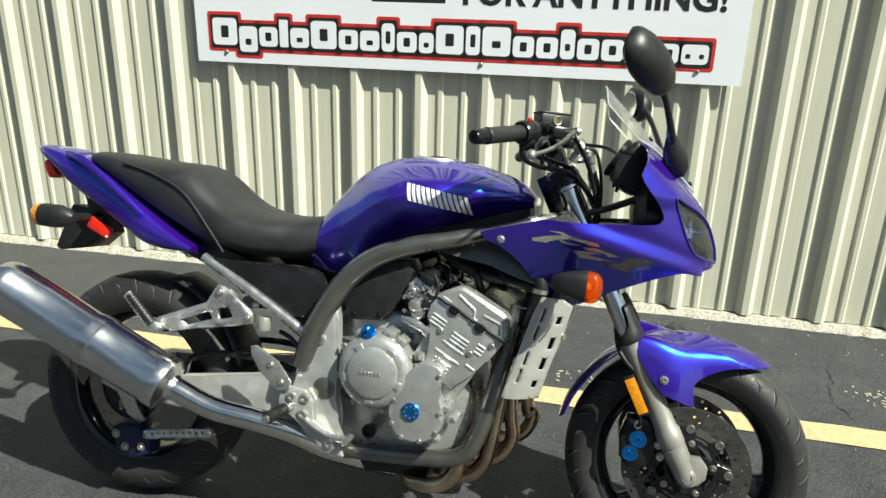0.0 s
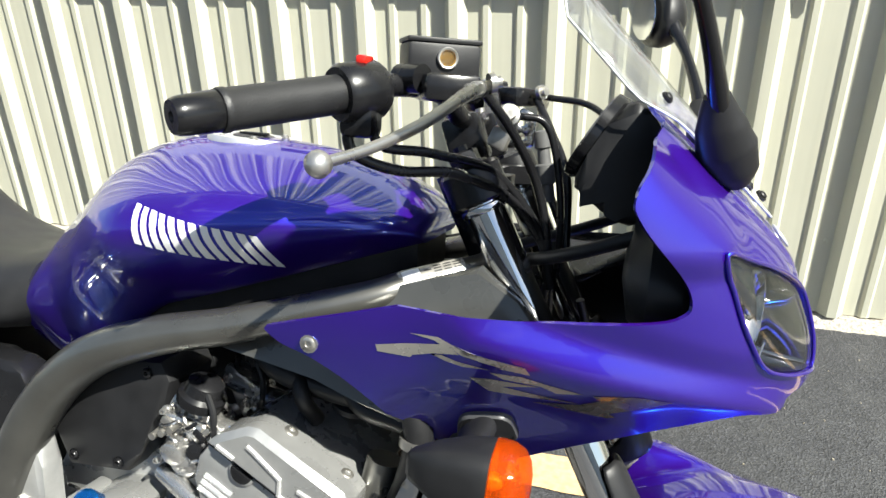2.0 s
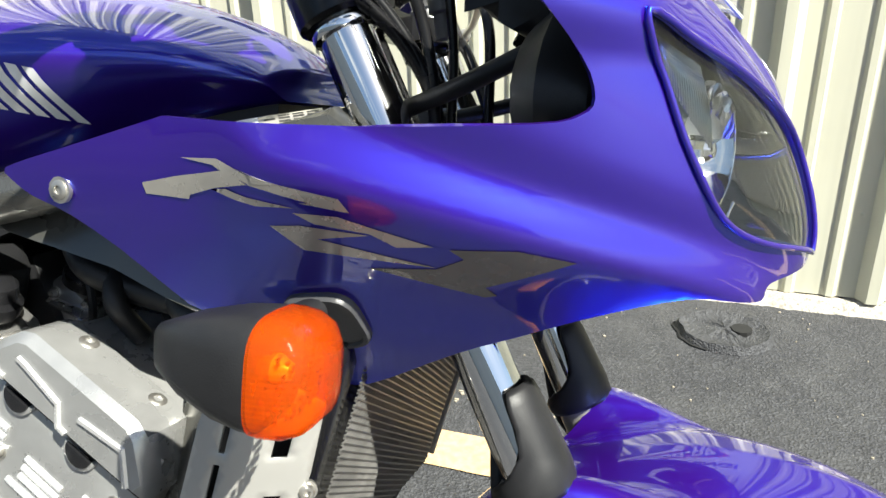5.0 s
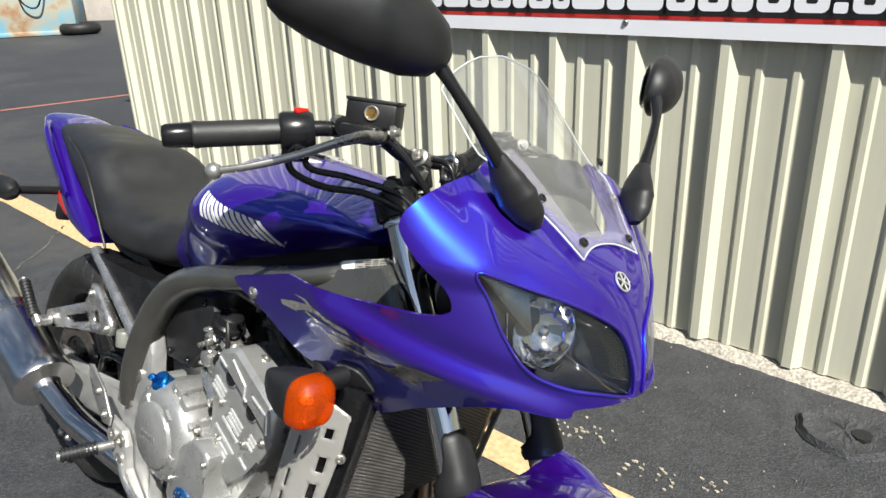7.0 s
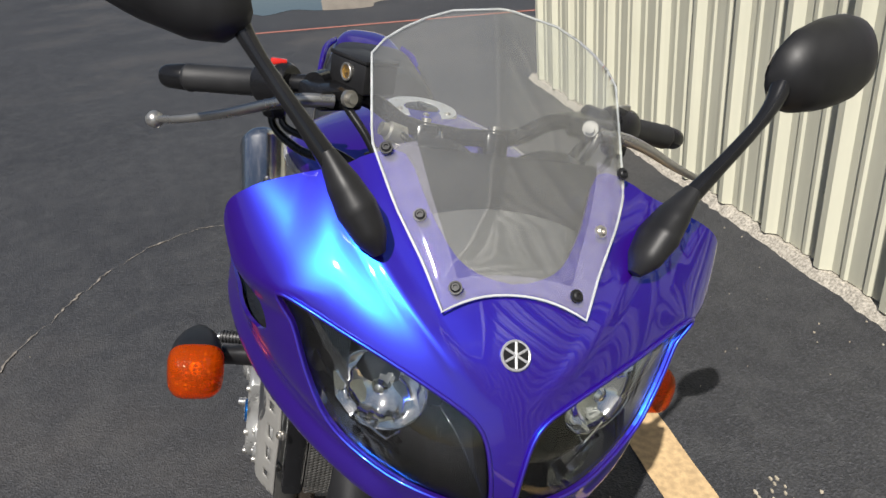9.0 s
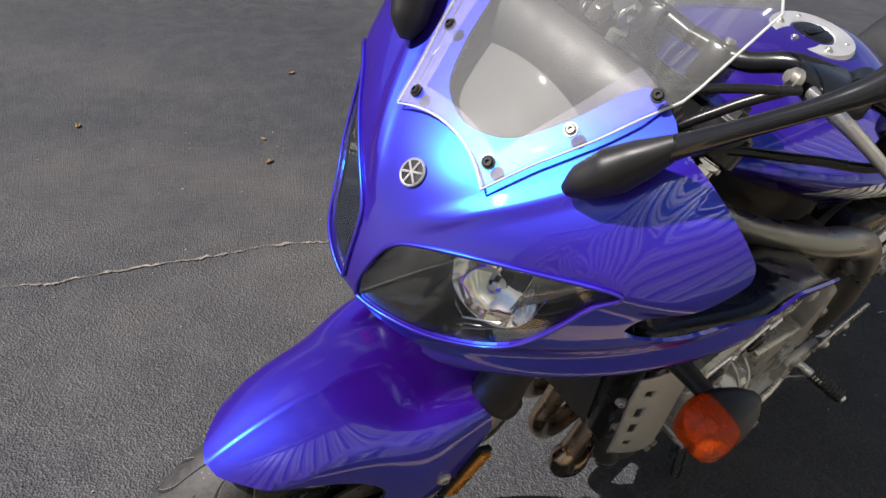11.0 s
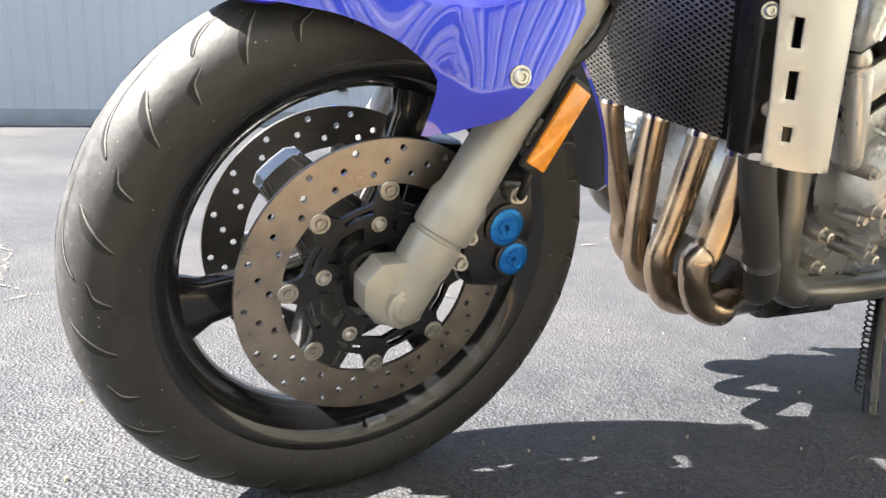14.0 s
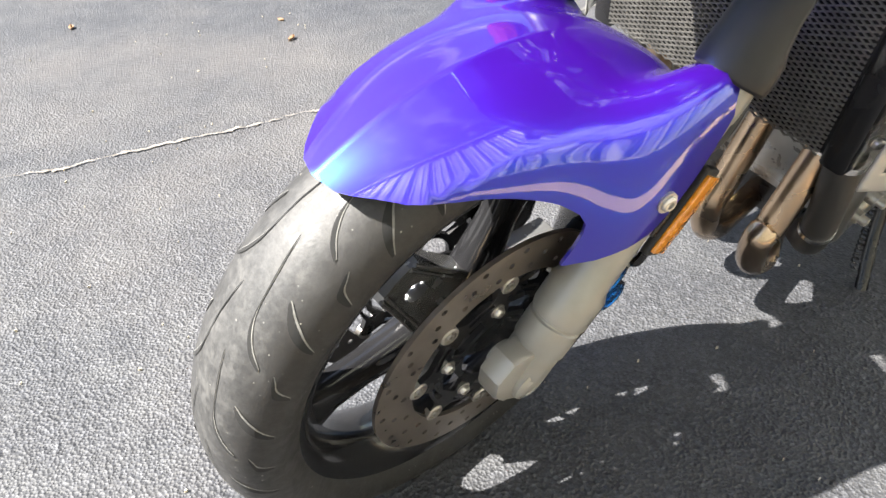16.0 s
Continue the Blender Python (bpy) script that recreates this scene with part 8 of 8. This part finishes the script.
# data label on the frame
def on_spar(u, a, out):
    """A place on the right frame spar: u along it from its front, a degrees up from straight out."""
    line = [Vector(q) for q in ((0.450, -0.055, 0.856), (0.437, -0.076, 0.851), (0.376, -0.119, 0.836), (0.33, -0.148, 0.820), (0.20, -0.190, 0.784))]
    d = 0.0
    for p, q in zip(line, line[1:]):
        if u <= d + (q - p).length or q is line[-1]:
            t = (q - p).normalized()
            c = p + t * (u - d)
            break
        d += (q - p).length
    side = Vector((t.y, -t.x, 0)).normalized()
    if side.y > 0:
        side = -side
    up = Vector((0, 0, 1)) - t * t.z
    a = radians(a)
    return c + (side * math.cos(a) + up.normalized() * math.sin(a)) * (0.0198 + out)


def spar_patch(name, u0, u1, a0, a1, out, mat, parent, label=""):
    bm = bmesh.new()
    skin(bm, [[on_spar(u, a, out) for a in np.linspace(a0, a1, 7)] for u in np.linspace(u0, u1, 8)], False)
    return part(name, bm, mat, parent, label)


lab = spar_patch("data_label", 0.042, 0.116, 5, 75, 0.0006, DECAL_GREY, bike, "silver data label with rows of unreadable print")
spar_patch("label_field", 0.094, 0.112, 12, 68, 0.0010, DECAL_WHITE, lab, "white field of the label")
for k in range(6):
    for q in range(4 - k % 2):
        spar_patch("print_bar", 0.046 + 0.0115 * q, 0.055 + 0.0115 * q, 10 + 10 * k, 15 + 10 * k, 0.001, SIGN_BLACK, lab)


# ---- sign ----
def make_sign():
    root = tagged(new("banner_sign"), "white banner board with red-edged white lettering screwed to the siding", "sign")
    def slab(s0, s1, z0, z1, o0, o1, mat, name, label="", bevel=0.0, parent=root, lean=0.0):
        bm = bmesh.new()
        a = [on_wall(s0, o0, z0), on_wall(s1, o0, z0), on_wall(s1 + lean, o0, z1), on_wall(s0 + lean, o0, z1)]
        b = [on_wall(s0, o1, z0), on_wall(s1, o1, z0), on_wall(s1 + lean, o1, z1), on_wall(s0 + lean, o1, z1)]
        skin(bm, [a, b])
        if bevel:
            bmesh.ops.bevel(bm, geom=[e for e in bm.edges if abs((e.verts[0].co - e.verts[1].co).dot(WALL_OUT)) > 1e-4], offset=bevel, segments=3, affect="EDGES", profile=0.5)
        return part(name, bm, mat, parent, label, 30)
    slab(-1.411, 1.018, 1.034, 1.644, 0.0, 0.006, WHITE, "board", "white painted board")
    # one plain block for each sign of the name, on black and red edges: W wide, x low, q hanging, the rest narrow
    widths = "WqxixWxxhxrWgWxxhxx.xxm"
    s = -1.325
    for k, c in enumerate(widths):
        small = k >= 19
        w = {"i": 0.042, ".": 0.040, "h": 0.060, "g": 0.062, "r": 0.066, "m": 0.125, "W": 0.122}.get(c, 0.090)
        h = 0.120 if c in "Wgih" else 0.086
        z0 = 1.112
        if small:
            h, w = (0.028, 0.035) if c == "." else (0.078, w * 0.85)
        if c == "q":
            z0, h = 1.084, 0.114
        slab(s - 0.024, s + w + 0.024, z0 - 0.028, z0 + h + 0.028, 0.006, 0.0068, SIGN_RED, "letter_edge", "", 0.012)
        slab(s - 0.011, s + w + 0.011, z0 - 0.014, z0 + h + 0.014, 0.0068, 0.0076, SIGN_BLACK, "letter_shadow", "", 0.008)
        slab(s, s + w, z0, z0 + h, 0.0076, 0.0085, WHITE, "letter_block", "", 0.018 if c not in ".i" else 0.006)
        if c not in ".i":
            n = 2 if c == "m" else 1
            for j in range(n):
                mid, half = s + w * (j + 0.5) / n, 0.13 * w / n + 0.003
                slab(mid - half, mid + half, z0 + 0.28 * h, z0 + (0.52 if k % 3 == 1 else 0.72) * h, 0.0085, 0.0088, SIGN_BLACK, "letter_gap", "", 0.006)
        s += w + 0.0105
    m = Matrix.Translation(on_wall(-0.150, 0.0066, 1.322)) @ Matrix.Rotation(math.atan2(WALL_DIR.y, WALL_DIR.x), 4, "Z") @ Matrix.Rotation(math.pi / 2, 4, "X")
    letters("FOR ANYTHING!", 0.142, SIGN_BLACK, "lettering", root, m, 0.0006, 0.0, 1.0, 0.004)
    slab(-0.55, -0.22, 1.322, 1.42, 0.006, 0.0066, SIGN_BLACK, "lettering_bar", "black bar of unreadable lettering")
    for s, z in ((-1.262, 1.081), (-0.055, 1.074), (0.842, 1.083)):
        bm = bmesh.new()
        bolt(bm, on_wall(s, 0.007, z), WALL_OUT, 0.008, 0.005)
        part("sign_screw", bm, BOLT, root)
    return root


make_sign()
for k in range(14):
    s = -3.3 + 0.61 * k
    for z in (0.28, 1.7):
        bm = bmesh.new()
        bolt(bm, on_wall(s + 0.16, -0.031, z), WALL_OUT, 0.006, 0.004, 8, False)
        part("siding_screw", bm, SIDING, bpy.data.objects["wall_1"])

# ---- marks on the asphalt ----
random.seed(11)


def make_crack(points, width, mat=CRACK, label="jagged sandy crack in the asphalt"):
    line = curve_through([(x, y, 0) for x, y in points], 40)
    rows = []
    for i, p in enumerate(line):
        q = line[min(i + 1, len(line) - 1)] - line[max(i - 1, 0)]
        side = Vector((-q.y, q.x, 0)).normalized()
        j = side * (0.022 * noise.noise(p * 9) + 0.010 * noise.noise(p * 30) + 0.006 * noise.noise(p * 95))
        w = width * max(0.12, 0.36 + 1.3 * noise.noise(p * 23 + Vector((3, 1, 0))) + 0.8 * noise.noise(p * 80))
        rows.append([p + j + side * w + Vector((0, 0, 0.004)), p + j - side * w + Vector((0, 0, 0.004))])
    bm = bmesh.new()
    skin(bm, rows, False, False)
    return tagged(part("crack", bm, mat, smooth=0), label, "crack", kind="structure")


make_crack([(2.2, -1.25), (1.6, -1.13), (1.24, -1.14), (1.16, -1.157), (1.09, -1.195), (0.87, -1.135), (0.66, -1.092), (0.50, -1.046), (0.40, -1.03), (0.26, -0.985), (0.194, -0.965), (0.125, -1.0), (0.055, -1.031), (-0.117, -1.066), (-0.215, -1.075), (-0.8, -1.1), (-1.4, -0.95), (-1.75, -0.75), (-1.85, -0.52), (-1.90, -0.30), (-2.13, -0.07), (-2.53, 0.41), (-2.9, 0.7)], 0.0058)
make_crack([(0.194, -0.965), (0.215, -0.86), (0.222, -0.80), (0.209, -0.72), (0.207, -0.627)], 0.004)
make_crack([(1.09, -1.195), (1.14, -1.348), (1.157, -1.5), (1.15, -1.635), (1.145, -1.914), (1.16, -2.1)], 0.004)
make_crack([(1.51, 1.41), (1.46, 1.286), (1.43, 1.15), (1.42, 1.05), (1.41, 0.97), (1.44, 0.90), (1.464, 0.839)], 0.003, GROOVE, "dark hairline crack in the asphalt")


def scatter(name, places, spread, count, size, mat, label, category):
    """Flat irregular flecks lying on the asphalt."""
    bm = bmesh.new()
    for x, y in places:
        for k in range(count):
            c = Vector((x + random.gauss(0, spread), y + random.gauss(0, spread), 0.0))
            c.z = ground_z(c.y, c.x) + 0.0045 + 0.0002 * random.random()
            r = size * random.uniform(0.35, 1.0)
            n, t0 = random.randint(5, 7), random.random() * 6
            top = [c + Vector((r * random.uniform(0.5, 1) * math.cos(t0 + i * math.tau / n), 0.6 * r * random.uniform(0.5, 1) * math.sin(t0 + i * math.tau / n), 0.0)) for i in range(n)]
            base = [p - Vector((0, 0, 0.004)) for p in top]
            skin(bm, [base, top])
    return tagged(part(name, bm, mat, smooth=0), label, category, kind="stuff")


FLECK = plain("pale_fleck", (0.36, 0.32, 0.25), 0.85, vary=0.3, scale=90)
LEAF = plain("dry_leaf", (0.19, 0.115, 0.06), 0.8, vary=0.3, scale=60)
scatter("paint_flecks", [(0.24, 0.95), (0.29, 0.98), (0.45, 0.93), (0.52, 0.925), (0.64, 0.985), (0.20, 0.945), (1.50, 1.08), (1.56, 1.05), (1.60, 1.09)], 0.025, 9, 0.010, FLECK, "pale paint flecks stuck to the asphalt", "flecks")
scatter("pebbles", [(-0.25, 1.50), (0.2, 1.47), (0.6, 1.48), (1.1, 1.46), (-1.0, 1.44), (1.6, 1.5)], 0.13, 9, 0.0055, FLECK, "small pale stones along the wall foot", "gravel")
scatter("grit", [(0.9, -0.7), (0.5, -1.3), (1.2, -0.4), (0.3, -1.7), (-0.6, -1.5), (1.4, 0.2), (1.2, 1.2), (0.9, 1.1), (-0.6, 1.1), (-0.2, 0.4), (0.3, 0.2)], 0.30, 16, 0.0035, FLECK, "pale grit scattered on the asphalt", "grit")


def make_leaf(x, y, s, a):
    bm = bmesh.new()
    c = Vector((x, y, 0.0))
    d, e = Vector((math.cos(a), math.sin(a), 0)), Vector((-math.sin(a), math.cos(a), 0))
    rows = []
    for t in np.linspace(-1, 1, 9):
        w = 0.42 * s * (1 - t * t) + 0.001
        rows.append([c + d * (s * t) - e * w + Vector((0, 0, 0.006 + 0.006 * abs(t))), c + d * (s * t) + Vector((0, 0, 0.001)), c + d * (s * t) + e * w + Vector((0, 0, 0.009))])
    skin(bm, rows, False, False)
    o = tagged(part("leaf", bm, LEAF), "small curled brown dry leaf on the asphalt", "leaf", "fallen leaves")
    thick(o, 0.0008, 0)


make_leaf(0.118, -1.555, 0.020, 0.6)
make_leaf(0.05, -1.75, 0.012, 2.0)
make_leaf(0.62, -2.2, 0.02, 1.2)
make_leaf(-0.4, -2.4, 0.018, 0.2)


def make_pothole():
    """A round patch sunk in the asphalt with a broken rim and a dark hole."""
    root = tagged(new("asphalt_patch"), "round broken asphalt patch with a dark hole beside the wall", "patch")
    c = Vector((0.815, 1.425, 0))
    bm = bmesh.new()
    rings = []
    for r, z in ((0.124, 0.001), (0.112, 0.022), (0.096, 0.015), (0.06, 0.012), (0.03, 0.020), (0.004, 0.020)):
        rings.append([c + Vector((r * (1 + 0.10 * noise.noise((math.cos(t) * 3, math.sin(t) * 3, r * 5))) * math.cos(t), 0.85 * r * math.sin(t), z + 0.009 * noise.noise((math.cos(t) * 5, math.sin(t) * 5, 2)))) for t in np.linspace(0, math.tau, 48, endpoint=False)])
    skin(bm, rings)
    part("patch_disc", bm, ASPHALT, root)
    # the rim's shade, laid on the ground as a near-black arc
    bm = bmesh.new()
    rings = []
    for r, z in ((0.127, 0.0045), (0.121, 0.0056)):
        rings.append([c + Vector((r * (1 + 0.10 * noise.noise((math.cos(t) * 3, math.sin(t) * 3, r * 5))) * math.cos(t), 0.85 * r * math.sin(t), z)) for t in np.linspace(2.7, 4.4, 24)])
    skin(bm, rings, False, False)
    part("rim_gap", bm, GROOVE, root, "dark arc painted as the rim's shade")
    # low near-black disc stands in for the shade inside the hole
    bm = bmesh.new()
    lathe(bm, [(0.0, -0.01), (0.026, -0.01), (0.027, 0.003), (0.0, 0.003)], 9, c + Vector((0.042, 0.005, 0.021)), (0, 0, 1))
    part("hole", bm, GROOVE, root, "dark hole")


make_pothole()


# ---- far things past the wall's corner ----
def make_far_things():
    root = tagged(new("steel_tank"), "weathered light-blue steel tank with rust stains", "tank")
    m, n, l, b = material("rusty_blue_paint")
    t = noise_node(n, l, 1.1, 5.0)
    r = ramp(n, l, t.outputs["Fac"], [(0.40, (0.18, 0.36, 0.46)), (0.52, (0.36, 0.34, 0.26)), (0.62, (0.30, 0.13, 0.05))])
    l.new(r.outputs[0], b.inputs["Base Color"])
    b.inputs["Roughness"].default_value = 0.7
    bm = bmesh.new()
    block(bm, (1.3, 1.95, 1.35), (-17.95, 5.75, 0.74), Euler((0, 0, radians(-32))), 0.06)
    part("body", bm, m, root)
    bm = bmesh.new()
    block(bm, (1.4, 2.05, 0.1), (-17.95, 5.75, 0.06), Euler((0, 0, radians(-32))), 0.02)
    part("skid", bm, m, root)
    bm = bmesh.new()
    tube(bm, [(-17.3, 5.2, 1.3), (-17.26, 5.3, 0.75), (-17.1, 5.55, 0.65), (-17.0, 5.75, 1.2)], 0.02, 8, 6)
    part("cable", bm, BLACK, root)
    bm = bmesh.new()
    block(bm, (14, 0.25, 2.6), (-20, 9.6, 1.3), Euler((0, 0, radians(28))), 0.02)
    tagged(part("far_wall", bm, plain("tan_block_wall", (0.62, 0.56, 0.50), 0.8, scale=3)), "tan masonry wall behind the lot", "wall", kind="structure")
    bm = bmesh.new()
    skin(bm, [[(-21.1, 0.13, z), (-18.62, 4.02, z), (-18.83, 4.15, z), (-21.31, 0.26, z)] for z in (0.0, 3.0)])
    tagged(part("far_wall", bm, plain("white_block_wall", (0.44, 0.39, 0.33), 0.8, scale=3)), "pale weathered wall beside the steel tank", "wall", kind="structure")
    gate = tagged(new("slatted_gate"), "white slatted gate in the pale weathered wall", "gate")
    along, out = Vector((0.537, 0.843, 0)), Vector((0.843, -0.537, 0))
    foot = Vector((-19.08, 3.30, 0.0)) + out * 0.02
    turn = Euler((0, 0, math.atan2(along.y, along.x)))
    bm = bmesh.new()
    block(bm, (0.62, 0.03, 2.4), foot + along * 0.28 + Vector((0, 0, 1.22)), turn, 0.004)
    part("backing", bm, SATIN, gate, "dark gap behind the slats")
    for k in range(5):
        bm = bmesh.new()
        block(bm, (0.065, 0.03, 2.4), foot + along * (0.02 + 0.128 * k) + out * 0.034 + Vector((0, 0, 1.22)), turn, 0.006)
        part("slat", bm, WHITE, gate)
    bm = bmesh.new()
    rings = [[Vector((-16.9 + (0.32 + 0.13 * math.cos(b)) * math.cos(a), 6.3 + (0.32 + 0.13 * math.cos(b)) * math.sin(a), 0.13 + 0.13 * math.sin(b))) for b in np.linspace(0, math.tau, 10, endpoint=False)] for a in np.linspace(0, math.tau, 24, endpoint=False)]
    skin(bm, rings, True, False, True)
    tagged(part("old_tyre", bm, RUBBER), "worn black tyre lying on the asphalt", "tyre")
    bm = bmesh.new()
    rows = [[(x, y, 0.004) for x, y in ((-7.85, -1.2), (-7.75, -1.2))], [(x, y, 0.004) for x, y in ((-6.95, 3.6), (-6.85, 3.6))]]
    skin(bm, rows, False, False)
    tagged(part("red_marking", bm, plain("faded_red_paint", (0.30, 0.12, 0.09), 0.8, vary=0.3, scale=20), smooth=0), "thin faded red line on the asphalt", "road marking", kind="structure")

    m, n, l, b = material("still_water")
    b.inputs["Base Color"].default_value = (0.015, 0.016, 0.017, 1)
    b.inputs["Roughness"].default_value = 0.03
    t = noise_node(n, l, 6.0, 3.0)
    bump(n, l, t.outputs["Fac"], b, 0.05, 0.01)
    bm = bmesh.new()
    shore = smooth_loop([(-12.5, -0.5), (-11.9, 0.5), (-11.3, 1.1), (-10.4, 1.9), (-9.8, 1.5), (-9.5, 0.9), (-9.0, 0.75), (-9.2, 0.1), (-9.6, -0.3), (-9.3, -0.7), (-10.2, -1.0), (-11.4, -1.1)])
    bm.faces.new([bm.verts.new((x, y, 0.004)) for x, y in shore])
    tagged(part("water", bm, m, smooth=0), "shallow still puddle on the asphalt", "puddle", kind="structure")


make_far_things()
